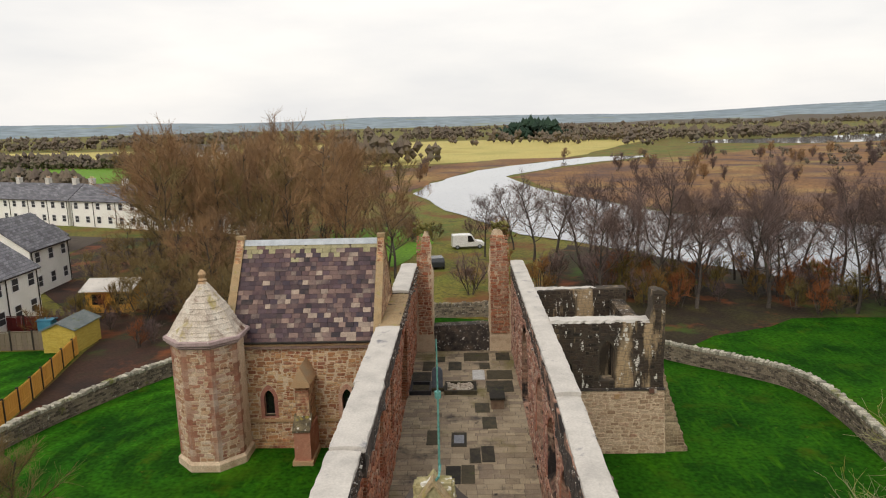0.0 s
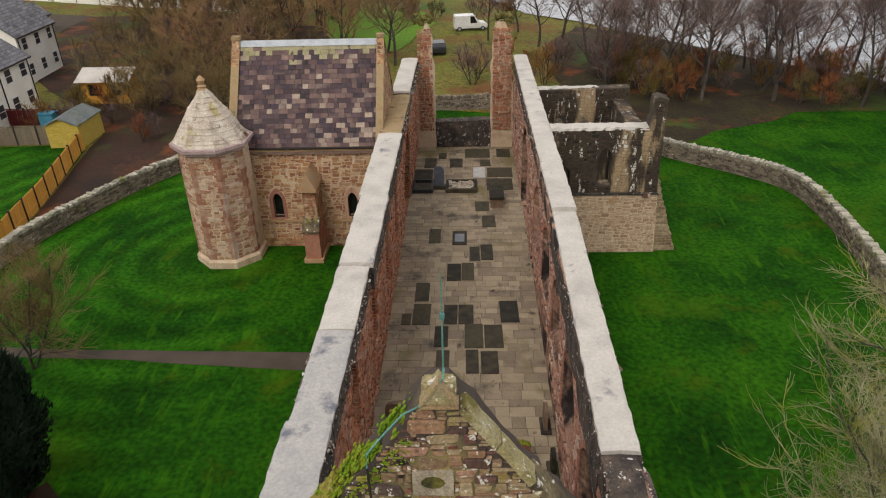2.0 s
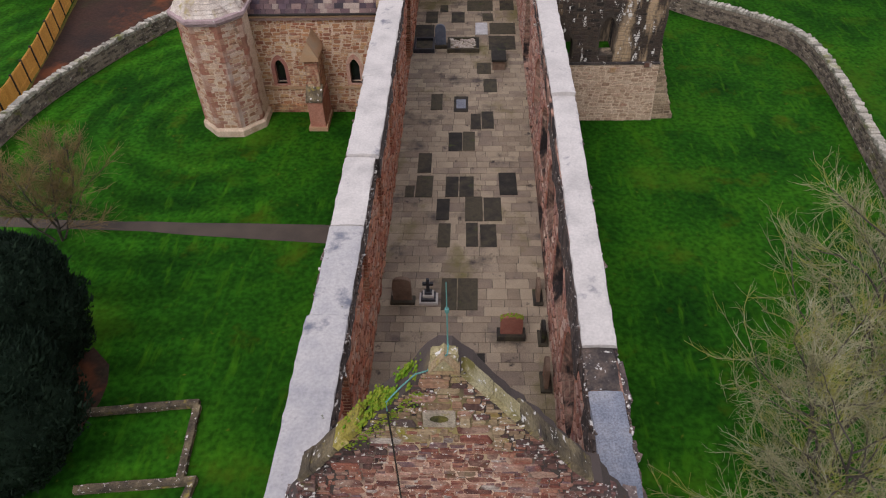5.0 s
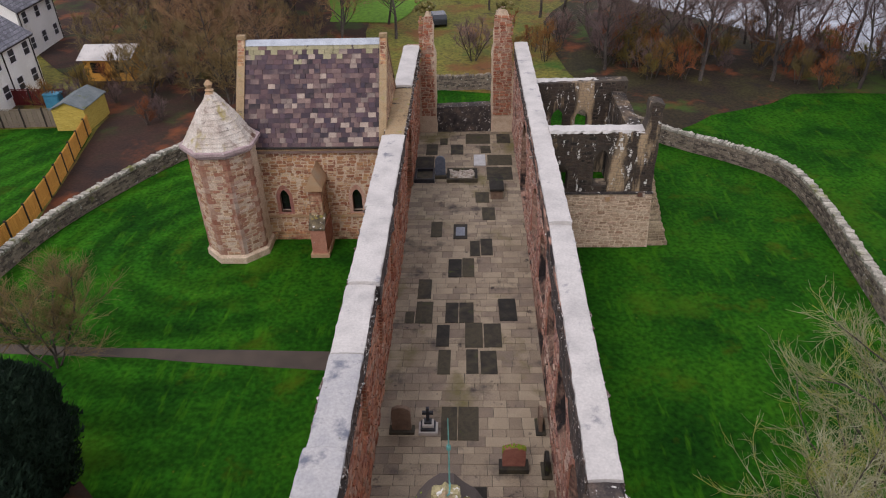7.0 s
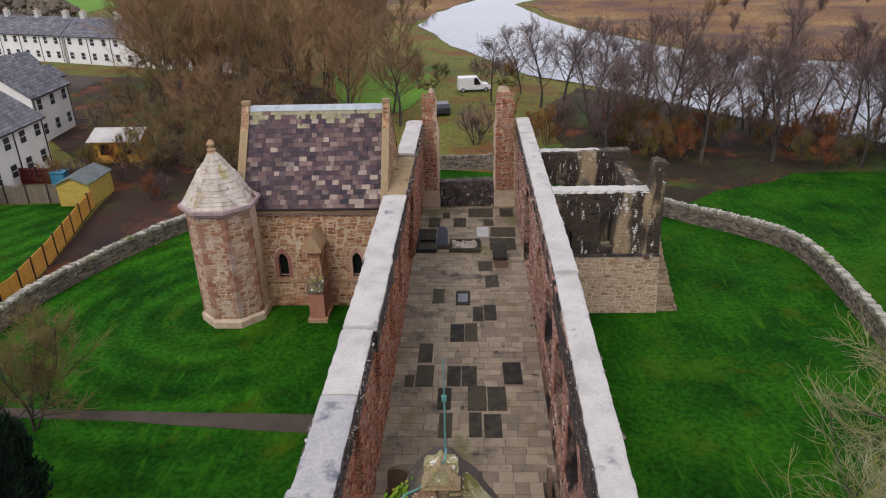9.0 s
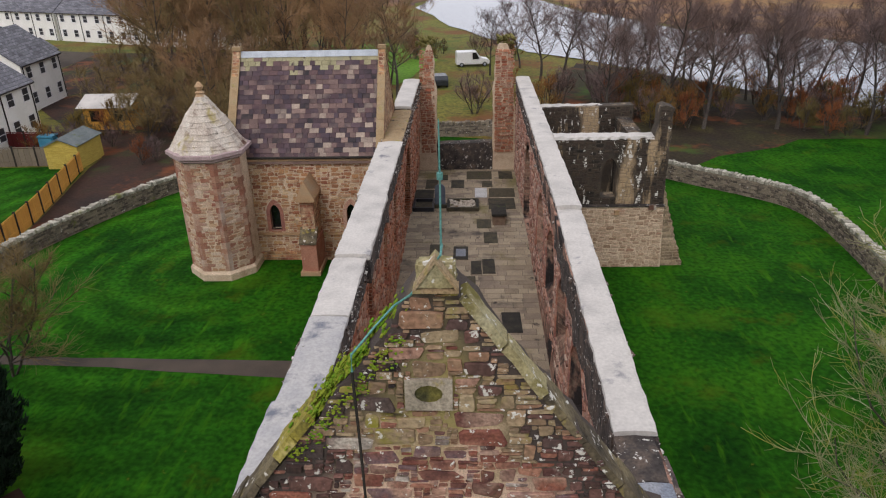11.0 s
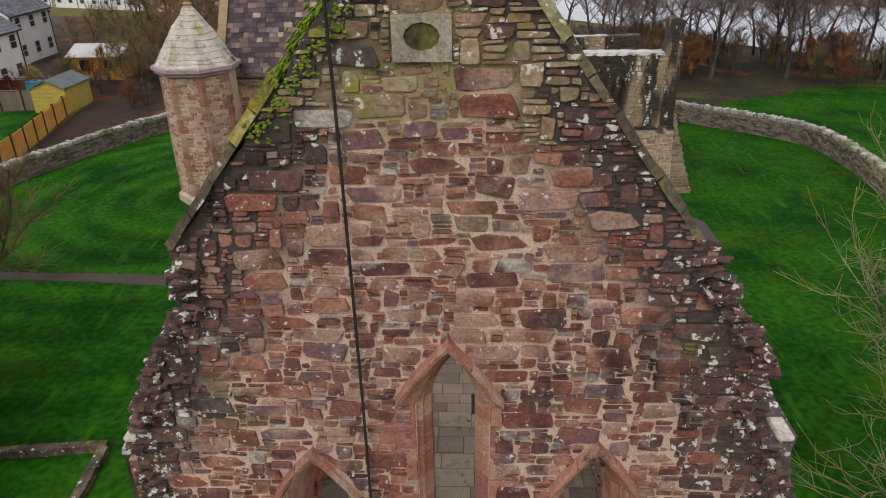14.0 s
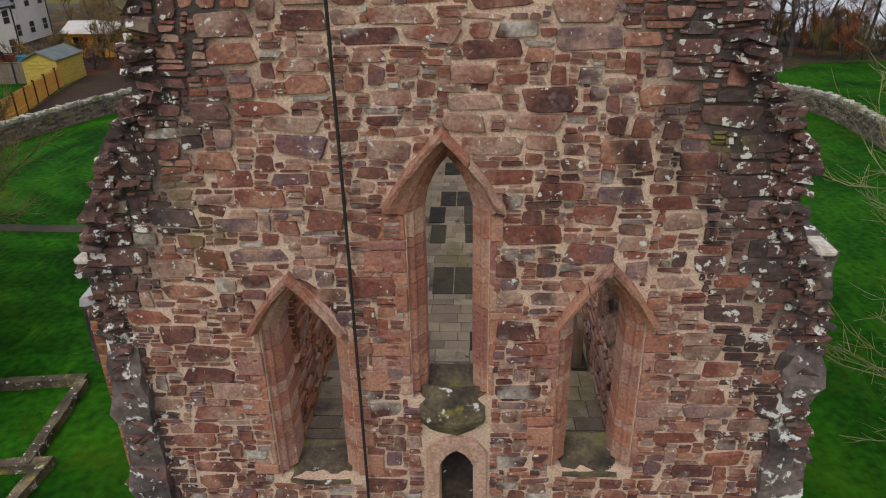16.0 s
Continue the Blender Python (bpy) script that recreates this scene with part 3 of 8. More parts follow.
def pack_rubble(outline, keep_out, sizes, seed, c=0.015, gap=1, sliver=0.05):
    """Random rubble: big stones first, then smaller, then flat pinnings in what is left.
    sizes: (count of tries, width range, height range). Returns (u, w, width, height)."""
    rr = np.random.RandomState(seed)
    us, ws = [p[0] for p in outline], [p[1] for p in outline]
    u0, w0 = min(us), min(ws)
    nu, nw = int((max(us) - u0) / c), int((max(ws) - w0) / c)
    full = ~poly_mask(outline, u0, w0, nu, nw, c)
    for k in keep_out:
        full |= poly_mask(k, u0, w0, nu, nw, c)
    out = []
    for tries, (wa, wb), (ha, hb) in sizes:
        for _ in range(tries):
            a, b = int(rr.uniform(wa, wb) / c), int(rr.uniform(ha, hb) / c)
            i, j = rr.randint(0, max(1, nu - a)), rr.randint(0, max(1, nw - b))
            if full[i:i + a, j:j + b].any():
                continue
            # slide down and left until it rests on its neighbours
            for _k in range(12):
                if j > 0 and not full[i:i + a, j - 1].any():
                    j -= 1
                elif i > 0 and not full[i - 1, j:j + b].any():
                    i -= 1
                else:
                    break
            full[i:i + a + gap, j:j + b + gap] = True
            out.append((u0 + (i + a / 2) * c, w0 + (j + b / 2) * c, a * c, b * c))
    ms = max(2, int(sliver / c))
    for j in range(nw - 1):
        i = 0
        while i < nu - 2:
            if full[i, j]:
                i += 1
                continue
            e = i
            lim = i + rr.randint(8, 26)
            while e < nu and e < lim and not full[e, j]:
                e += 1
            a = e - i
            b = 1
            top = rr.randint(ms, ms * 3)
            while j + b < nw and b < top and not full[i:e, j + b].any():
                b += 1
            if a >= 4 and b >= 2:
                out.append((u0 + (i + a / 2) * c, w0 + (j + b / 2) * c, a * c, b * c))
            full[i:e + gap, j:j + b + gap] = True
            i = e + gap
    return out


UNIT = []


def unit_stones():
    """Unit stones as plain lists, for faces whose stones stay joined."""
    if not UNIT:
        mt = bpy.data.materials.new("unit")
        for k in range(12):
            me = stone_mesh("unit", 900 + k, mt)
            UNIT.append(([v.co.copy() for v in me.vertices], [tuple(p.vertices) for p in me.polygons]))
            bpy.data.meshes.remove(me)
        bpy.data.materials.remove(mt)
    return UNIT


def rubble_face(name, parent, outline, keep_out, place, material, label, seed, sizes=((500, (0.35, 0.6), (0.18, 0.26)), (2500, (0.2, 0.42), (0.1, 0.2))), c=0.03, proud=(0.015, 0.045)):
    """Joined rubble stones on a flat face; place is the matrix that sets (u, -out, w) into space."""
    rr = random.Random(seed)
    vs, fs = [], []
    for k, (u, w, a, b) in enumerate(pack_rubble(outline, keep_out, sizes, seed, c, 1, 0.09)):
        m4 = place @ pose(u, 0, w, 0, rr.gauss(0, 1.5), 0) @ Matrix.Diagonal((a, rr.uniform(*proud), b, 1))
        vk, fk = unit_stones()[k % 12]
        i = len(vs)
        vs += [tuple(m4 @ v) for v in vk]
        fs += [tuple(i + j for j in f) for f in fk]
    me = bpy.data.meshes.new(name)
    me.from_pydata(vs, [], fs)
    me.materials.append(material)
    ob = new(name, me)
    ob.parent = parent
    return tagged(ob, label, kind="stuff")


def plan(x, y, z=0.0):
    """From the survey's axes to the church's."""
    return PLAN @ Vector((x, y, z))


# ---- ground, river and distance ----
def sheet(name, pts, z, material, label, category, kind="structure"):
    bm = bmesh.new()
    bm.faces.new([bm.verts.new((x, y, z)) for x, y in pts])
    bm.normal_update()
    if bm.faces[:][0].normal.z < 0:
        bmesh.ops.reverse_faces(bm, faces=bm.faces)
    return tagged(link_mesh(name, bm, material), label, category, kind=kind)


def wavy(pts, step, amount, seed):
    """A closed outline, cut finer and made uneven."""
    out = []
    for k in range(len(pts)):
        a, b = Vector(pts[k]), Vector(pts[(k + 1) % len(pts)])
        n = max(1, int((b - a).length / step))
        for j in range(n):
            p = a.lerp(b, j / n)
            w = noise.noise_vector(Vector((p.x / step / 2, p.y / step / 2, seed))) * amount
            out.append((p.x + w.x, p.y + w.y))
    return out


M["meadow"] = surface("rough_grass", [(0.07, 0.085, 0.012), (0.14, 0.125, 0.02), (0.09, 0.13, 0.015)], 0.05, bump=0.8, grain=3, mottle=0.5, stains=[((0.15, 0.065, 0.02), 0.12, 0.5, 0.12, (1, 1, 1)), ((0.035, 0.10, 0.01), 0.1, 0.55, 0.12, (1, 1, 1)), ((0.04, 0.03, 0.015), 0.35, 0.58, 0.1, (1, 1, 1))])
M["field"] = surface("green_field", [(0.09, 0.20, 0.012), (0.12, 0.25, 0.02)], 0.03, bump=0.2, grain=2)
M["stubble"] = surface("pale_pasture", [(0.34, 0.28, 0.08), (0.44, 0.37, 0.12), (0.3, 0.28, 0.08)], 0.02, bump=0.2, grain=1)
M["marsh"] = surface("brown_marsh", [(0.10, 0.05, 0.03), (0.20, 0.10, 0.038), (0.27, 0.18, 0.065)], 0.03, bump=0.8, grain=0.8, mottle=0.5, stains=[((0.09, 0.05, 0.042), 0.05, 0.5, 0.12, (1, 1, 1)), ((0.24, 0.2, 0.05), 0.025, 0.6, 0.06, (1, 2, 1))])
# the hills' blue-grey is distance haze put into the base colour
M["hill"] = surface("haze_blue_hill", [(0.15, 0.20, 0.25), (0.20, 0.25, 0.28), (0.17, 0.22, 0.26)], 0.004, bump=0.0, grain=0.02, stains=[((0.22, 0.25, 0.17), 0.003, 0.6, 0.05, (1, 1, 1))])
M["far_wood"] = surface("distant_wood", [(0.06, 0.05, 0.045), (0.10, 0.08, 0.06), (0.08, 0.085, 0.05)], 0.02, bump=0.4, grain=0.5)

bm = bmesh.new()
rings = [[(r * math.cos(2 * math.pi * k / 72), 25 + r * math.sin(2 * math.pi * k / 72), -0.12) for k in range(72)] for r in (45, 120, 400, 1300, 4500)]
vs = loft(bm, rings, cap=False)
bm.faces.new(vs[0])
bmesh.ops.recalc_face_normals(bm, faces=bm.faces)
bm.normal_update()
if sum(f.normal.z for f in bm.faces) < 0:
    bmesh.ops.reverse_faces(bm, faces=bm.faces)
tagged(link_mesh("ground", bm, M["meadow"]), "rough winter grassland reaching to the hills", "ground", kind="structure")

LAWN = [(-28.5, 26), (-27.4, 33.5), (-22.4, 44), (-14, 54), (-4, 58.5), (6, 56), (15.9, 45.1), (23.5, 38.8), (23.3, 33), (22.4, 23.4), (21.5, 8), (22, -14), (-30, -14), (-30.5, 10)]
sheet("lawn", wavy(LAWN, 2, 0.1, 1), -0.05, M["grass"], "dark green mown churchyard lawn inside the boundary wall", "lawn")
sheet("lawn_beyond_wall", wavy([(26, -14), (95, -14), (80, 40), (46, 58), (30, 59), (16, 62), (17, 46), (24, 39.5), (24, 33), (23, 23), (22.6, 8)], 3, 0.5, 3), -0.07, M["grass"], "green parkland grass outside the churchyard wall", "lawn")
sheet("woodland_floor", wavy([(17, 47), (30, 56), (62, 53), (52, 66), (30, 82), (16, 96), (10, 84), (10, 62)], 3, 1.2, 5), -0.058, M["bank"], "rust-brown and mossy ground under the riverside trees", "ground")
sheet("woodland_floor", wavy([(-23, 44.5), (-14, 54.5), (-8, 60), (-14, 88), (-30, 110), (-62, 112), (-60, 84), (-40, 62), (-30, 50)], 3, 1.2, 6), -0.058, M["earth"], "rust-brown leaf litter under the bare grove", "ground")
sheet("woodland_floor", wavy([(-29.2, 33.5), (-27.6, 34.5), (-22.8, 44.8), (-14.5, 54.6), (-24, 60), (-33, 60), (-32.3, 49.5), (-31, 43)], 2, 0.3, 7), -0.05, M["earth"], "rust-brown ground between the fence and the wall", "ground")
sheet("glade", wavy([(-17, 84), (-9, 82), (-4, 100), (-10, 118), (-24, 116)], 3, 1.0, 8), -0.03, M["field"], "bright green glade between the bare trees", "ground")
sheet("river", wavy([(10, 106), (22, 90), (34, 74), (47, 60), (70, 30), (140, 10), (150, 40), (96, 92), (66, 108), (42, 126), (26, 160), (19, 188), (15, 225), (34, 262), (66, 300), (95, 330), (60, 330), (25, 285), (6, 256), (-10, 205), (-12, 176), (-4, 140)], 8, 2.0, 9), 0.03, M["water"], "pale river reflecting the overcast sky", "river")
sheet("upper_river", wavy([(150, 470), (210, 420), (330, 440), (420, 520), (330, 560), (230, 520), (180, 520)], 12, 5.0, 12), 0.06, M["water"], "far bend of the river in the marsh", "river")
sheet("marsh", wavy([(44, 127), (68, 110), (98, 95), (160, 40), (420, 120), (480, 420), (330, 430), (205, 415), (120, 330), (66, 292), (36, 258), (18, 224), (22, 188), (28, 161)], 8, 2.5, 11), 0.0, M["marsh"], "russet brown marsh beyond the river", "marsh")
sheet("river_bank", wavy([(-12, 180), (-10, 206), (5, 257), (24, 286), (60, 332), (20, 330), (-30, 270), (-40, 215), (-26, 180)], 6, 2.5, 13), 0.01, M["marsh"], "rust-coloured reed bank of the river", "river bank")
sheet("green_field", wavy([(-240, 240), (-126, 205), (-128, 320), (-250, 350)], 12, 2, 14), 0.0, M["field"], "bright green field behind the terrace", "field")
sheet("pasture", wavy([(-70, 280), (50, 330), (150, 560), (20, 660), (-190, 640), (-150, 340)], 14, 4, 15), 0.0, M["stubble"], "pale yellow winter pasture", "field")
sheet("pasture", wavy([(-420, 420), (-170, 380), (-170, 560), (-460, 620)], 14, 4, 16), 0.0, M["stubble"], "pale yellow winter pasture far off", "field")
sheet("pasture", wavy([(270, 255), (420, 190), (520, 300), (380, 350)], 14, 4, 17), 0.05, M["stubble"], "pale yellow rough pasture by the marsh", "field")
sheet("path", wavy([(-30, 20.2), (-18, 19.7), (-4.6, 18.5), (-4.6, 20.1), (-18, 20.4), (-30, 21.0)], 1.5, 0.12, 18), -0.04, M["path"], "narrow tarmac footpath across the lawn", "path")


def hills(name, r, x0, x1, tops, seed, label, material):
    """A far ridge: angle range in degrees from ahead, and heights along it."""
    bm = bmesh.new()
    n = 90
    front, crest, back = [], [], []
    for k in range(n + 1):
        a = radians(x0 + (x1 - x0) * k / n)
        f = k / n * (len(tops) - 1)
        i = min(int(f), len(tops) - 2)
        s = f - i
        s = s * s * (3 - 2 * s)
        h = tops[i] * (1 - s) + tops[i + 1] * s
        h += noise.noise(Vector((k * 0.22, seed, 0))) * 6 + noise.noise(Vector((k * 0.9, seed, 3))) * 2
        for lst, rr, z in ((front, r * 0.72, -1), (crest, r, max(1, h)), (back, r * 1.2, -1)):
            lst.append(bm.verts.new((rr * math.sin(a), rr * math.cos(a), z)))
    for u, w in ((front, crest), (crest, back)):
        for k in range(n):
            bm.faces.new((u[k], u[k + 1], w[k + 1], w[k]))
    bmesh.ops.recalc_face_normals(bm, faces=bm.faces)
    return tagged(link_mesh(name, bm, material), label, "hill", kind="structure")


hills("hills", 3400, -70, 70, [45, 50, 50, 50, 42, 34, 46, 38, 30, 52, 74, 85, 95, 100], 1, "low hills on the horizon, tinted blue-grey for distance haze", M["hill"])
hills("hills", 2300, 8, 70, [2, 6, 16, 30, 45, 60], 4, "wooded slope rising beyond the marsh", M["far_wood"])


# ---- the church ----
church = thing("west_gable", "red sandstone rubble gable with three lancet windows", "gable wall", kind="structure")
# centre, width, sill, springing, apex; the hood: its centre, half width, foot and apex
LAN = [(0.1, 0.6, 6.6, 8.88, 9.48), (-1.57, 0.72, 5.35, 7.42, 7.94), (1.83, 0.66, 5.52, 7.5, 8.03)]
HOOD = [(0.06, 0.64, 8.93, 9.78), (-1.65, 0.54, 7.44, 8.16), (1.86, 0.56, 7.55, 8.3)]
holes = [lancet(q[0], q[1] + 0.28, q[2] - 0.12, q[3], q[4] + 0.18) for q in LAN] + [lancet(0.17, 0.42, 4.2, 5.45, 5.74)]
OUT = [(4.6, -0.1), (4.5, 4.9), (4.42, 5.7), (4.2, 6.4), (4.26, 7.6), (4.1, 8.1), (3.66, 8.95), (3.74, 9.5), (3.3, 10.2), (2.9, 10.95), (2.66, 11.1), (0.1, 14.6), (-0.12, 14.6),
       (-2.74, 11.1), (-2.95, 10.95), (-2.99, 10.1), (-3.4, 9.66), (-3.6, 9.1), (-3.82, 8.55), (-3.92, 7.6), (-3.8, 6.6), (-4.05, 4.95), (-4.35, -0.1)]


def ragged(pts, step, amount, seed):
    out = []
    for k in range(len(pts)):
        a, b = Vector(pts[k]), Vector(pts[(k + 1) % len(pts)])
        n = max(1, int((b - a).length / step))
        for j in range(n):
            p = a.lerp(b, j / n)
            out.append((p.x + random.Random(seed + len(out)).uniform(-amount, amount), p.y + random.Random(seed * 3 + len(out)).uniform(-amount, amount) * 0.5))
    return out


GOUT = ragged(OUT, 0.25, 0.05, 4)
bm = bmesh.new()
pierced(bm, GOUT, holes, lambda u, w, d: Vector((u, d, w)), 0.6)
part("core", bm, M["mortar"], church, "mortared core of the gable")


def wall_at(name, outer, openings, place, depth, material, label, parent=None):
    bm = bmesh.new()
    pierced(bm, outer, openings, place, depth)
    if parent is None:
        return tagged(link_mesh(name, bm, material), label, "wall", kind="structure")
    return part(name, bm, material, parent, label)


# black blotches: weathering, made denser to put the window recesses' shade into the colour
M["nave_south"] = surface("nave_south_rubble", [(0.22, 0.12, 0.09), (0.36, 0.22, 0.16), (0.30, 0.16, 0.115), (0.44, 0.32, 0.24)], 0.9, bump=0.8, grain=18, pieces=(0.5, 0.24, (0.30, 0.21, 0.15)), stains=[((0.022, 0.018, 0.018), 0.7, 0.47, 0.1, (1, 1, 0.6)), (LICHEN, 3.0, 0.68, 0.05, (1, 1, 0.6))])


def right_in(y):
    """The inner face of the wall on the +x side, which bows a little."""
    return 3.72 + 0.33 * max(0.0, min(1.0, (y - 5) / 16))


TOP = 7.22
LWIN = [lancet(y, 1.3, 2.6, 5.2, 6.3) for y in (6, 11.5, 17, 22.5, 27)]
RWIN_Y = (7.6, 12.4, 17.2, 22.0, 26.8)
RWIN = [lancet(y, 3.5, 2.0, 4.1, 5.65) for y in RWIN_Y]


def splay(u, w, d):
    """Towards the outer face the south windows narrow to slits with a sloping sill."""
    for y in RWIN_Y:
        if d > 0.5 and abs(u - y) < 1.8 and 1.9 < w < 5.8:
            return y + (u - y) * 0.25, 3.3 + (w - 2.0) * 0.55
    return u, w


def south_at(u, w, d):
    u, w = splay(u, w, d)
    return Vector((right_in(u) + d, u, w))


ARCH = lancet(35.5, 4.6, 0.02, 3.4, 5.8)
TRAN = [lancet(44.5, 1.0, 2.4, 5.0, 6.1)]
wall_at("wall_north", [(0.8, -0.1), (48.6, -0.1), (48.6, TOP), (0.8, TOP)], LWIN + [ARCH] + TRAN,
        lambda u, w, d: Vector((-(3.78 - 0.33 * max(0, w) / 7.3) - d * (0.75 + 0.35 * max(0, w) / 7.3), u, w)), 1.0, M["inner"], "roofless nave wall of rust-red rubble with pointed windows")
wall_at("wall_south", [(0.8, -0.1), (48.6, -0.1), (48.6, TOP), (0.8, TOP)], RWIN + [ARCH] + TRAN,
        south_at, 0.9, M["nave_south"], "roofless nave wall of rust-red rubble with deep pointed windows")


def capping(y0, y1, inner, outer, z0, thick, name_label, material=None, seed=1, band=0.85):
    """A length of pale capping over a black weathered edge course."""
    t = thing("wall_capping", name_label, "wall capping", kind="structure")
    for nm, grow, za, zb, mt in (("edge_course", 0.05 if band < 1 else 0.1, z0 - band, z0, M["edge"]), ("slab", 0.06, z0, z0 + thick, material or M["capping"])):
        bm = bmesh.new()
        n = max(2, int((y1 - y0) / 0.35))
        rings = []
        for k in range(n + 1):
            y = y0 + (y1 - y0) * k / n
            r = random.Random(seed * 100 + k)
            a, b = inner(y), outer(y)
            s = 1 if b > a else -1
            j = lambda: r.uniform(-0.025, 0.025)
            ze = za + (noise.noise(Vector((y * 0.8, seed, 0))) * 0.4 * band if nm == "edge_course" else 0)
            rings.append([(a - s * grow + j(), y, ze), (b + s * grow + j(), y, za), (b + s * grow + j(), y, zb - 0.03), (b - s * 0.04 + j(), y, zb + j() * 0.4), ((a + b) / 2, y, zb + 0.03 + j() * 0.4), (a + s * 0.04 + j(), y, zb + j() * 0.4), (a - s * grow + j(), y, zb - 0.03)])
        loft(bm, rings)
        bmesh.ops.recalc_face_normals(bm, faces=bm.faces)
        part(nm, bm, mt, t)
    return t


lin = lambda y: -3.43
lout = lambda y: -4.5
capping(0.9, 7.4, lin, lambda y: -4.62, TOP, 0.14, "grey mottled capping on the nave wall", M["capping_mottled"], seed=2)
capping(7.43, 11.6, lin, lambda y: -4.5, TOP, 0.12, "grey mottled capping on the nave wall", M["capping_mottled"], seed=3)
capping(11.63, 15.7, lin, lout, TOP, 0.15, "pale grey concrete capping on the nave wall", seed=4)
capping(15.73, 21.9, lambda y: -3.3, lambda y: -4.45, TOP + 0.06, 0.22, "raised pale concrete capping with a cracked end", seed=5)
capping(21.93, 30.2, lambda y: -3.36, lambda y: -4.55, TOP + 0.1, 0.16, "pale grey concrete capping with a puddle hollow", seed=6)
capping(30.25, 38.35, lambda y: -3.48, lambda y: -4.5, TOP - 0.06, 0.1, "mossy tan wall head beside the chapel gable", M["cope_tan"], 12)
capping(38.4, 47.4, lambda y: -3.5, lambda y: -4.6, TOP + 0.1, 0.16, "pale grey concrete capping beyond the chapel", seed=7)
# rubble facing of the nave's inner sides
wn_ob, ws_ob = bpy.data.objects["wall_north"], bpy.data.objects["wall_south"]
lean = math.degrees(math.atan(0.33 / 7.3))
hole_ring = lambda q, g: [(u + (0.12 if u > sum(p[0] for p in q) / len(q) else -0.12), w) for u, w in q]
NSIZES = ((1500, (0.4, 0.75), (0.2, 0.3)), (6000, (0.25, 0.5), (0.12, 0.22)))
for y0, y1, sd in ((0.9, 24, 21), (24, 47.8, 22)):
    clip = [[(max(y0, min(y1, u)), w) for u, w in hole_ring(q, 0.1)] for q in LWIN + [ARCH] + TRAN]
    rubble_face("face_rubble", wn_ob, [(y0, 0.05), (y1, 0.05), (y1, 6.4), (y0, 6.4)], clip, Matrix.Translation((-3.775, 0, 0)) @ pose(0, 0, 0, 0, lean, 0) @ pose(0, 0, 0, 0, 0, 90), M["nave_face"], "rust-red rubble of the inner face", sd, NSIZES, 0.04, (0.02, 0.09))
for y0, y1, x0, x1, sd in ((0.9, 5, 3.72, 3.72, 23), (5, 21, 3.72, 4.05, 24), (21, 47.8, 4.05, 4.05, 25)):
    clip = [[(max(y0, min(y1, u)), w) for u, w in hole_ring(q, 0.1)] for q in RWIN + [ARCH] + TRAN]
    turn = math.degrees(math.atan2(x1 - x0, y1 - y0))
    m4 = Matrix.Translation((x0, y0, 0)) @ pose(0, 0, 0, 0, 0, -90 - turn) @ Matrix.Translation((y0, 0, 0))
    mirrored = lambda poly: [(-u, w) for u, w in poly]
    rubble_face("face_rubble", ws_ob, mirrored([(y0, 0.05), (y1, 0.05), (y1, 6.2), (y0, 6.2)]), [mirrored(q) for q in clip], m4, M["south_face"], "rust-red rubble of the inner face", sd, NSIZES, 0.04, (0.02, 0.09))
for y in RWIN_Y:
    t = thing("window_arch", "dressed pinkish stone edge of a nave window embrasure", "window arch", kind="structure")
    ring = lancet(y, 3.5, 2.0, 4.1, 5.65)
    ring = ring[1:] + ring[:1]
    for (ua, wa), (ub, wb) in zip(ring, ring[1:]):
        n = max(1, int(math.hypot(ub - ua, wb - wa) / 0.42))
        for k in range(n):
            pa, pb = Vector((ua, wa)).lerp(Vector((ub, wb)), k / n), Vector((ua, wa)).lerp(Vector((ub, wb)), (k + 0.94) / n)
            if (pb - pa).length < 0.03:
                continue
            d = (pb - pa).normalized()
            o = Vector((d.y, -d.x)) * random.Random(int(pa.x * 90 + pa.y * 700)).uniform(0.16, 0.3)
            bm = bmesh.new()
            loft(bm, [[(right_in(q.x) + dx, q.x + e.x, q.y + e.y) for q, e in ((pa, Vector((0, 0))), (pb, Vector((0, 0))), (pb, o), (pa, o))] for dx in (-0.05, 0.03)])
            bmesh.ops.recalc_face_normals(bm, faces=bm.faces)
            part("arch_stone", bm, M["dressed"], t)
rin = lambda y: right_in(y)
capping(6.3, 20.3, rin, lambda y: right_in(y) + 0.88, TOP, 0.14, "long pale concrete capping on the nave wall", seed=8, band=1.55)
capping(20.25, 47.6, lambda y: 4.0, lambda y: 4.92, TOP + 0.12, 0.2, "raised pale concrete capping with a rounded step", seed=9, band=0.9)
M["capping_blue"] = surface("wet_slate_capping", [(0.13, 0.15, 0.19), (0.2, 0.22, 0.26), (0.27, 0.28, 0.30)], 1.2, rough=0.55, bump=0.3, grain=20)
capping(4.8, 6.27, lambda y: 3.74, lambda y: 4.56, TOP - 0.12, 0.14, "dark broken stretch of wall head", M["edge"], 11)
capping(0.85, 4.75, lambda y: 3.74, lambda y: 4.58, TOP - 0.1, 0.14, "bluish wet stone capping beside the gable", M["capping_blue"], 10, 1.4)

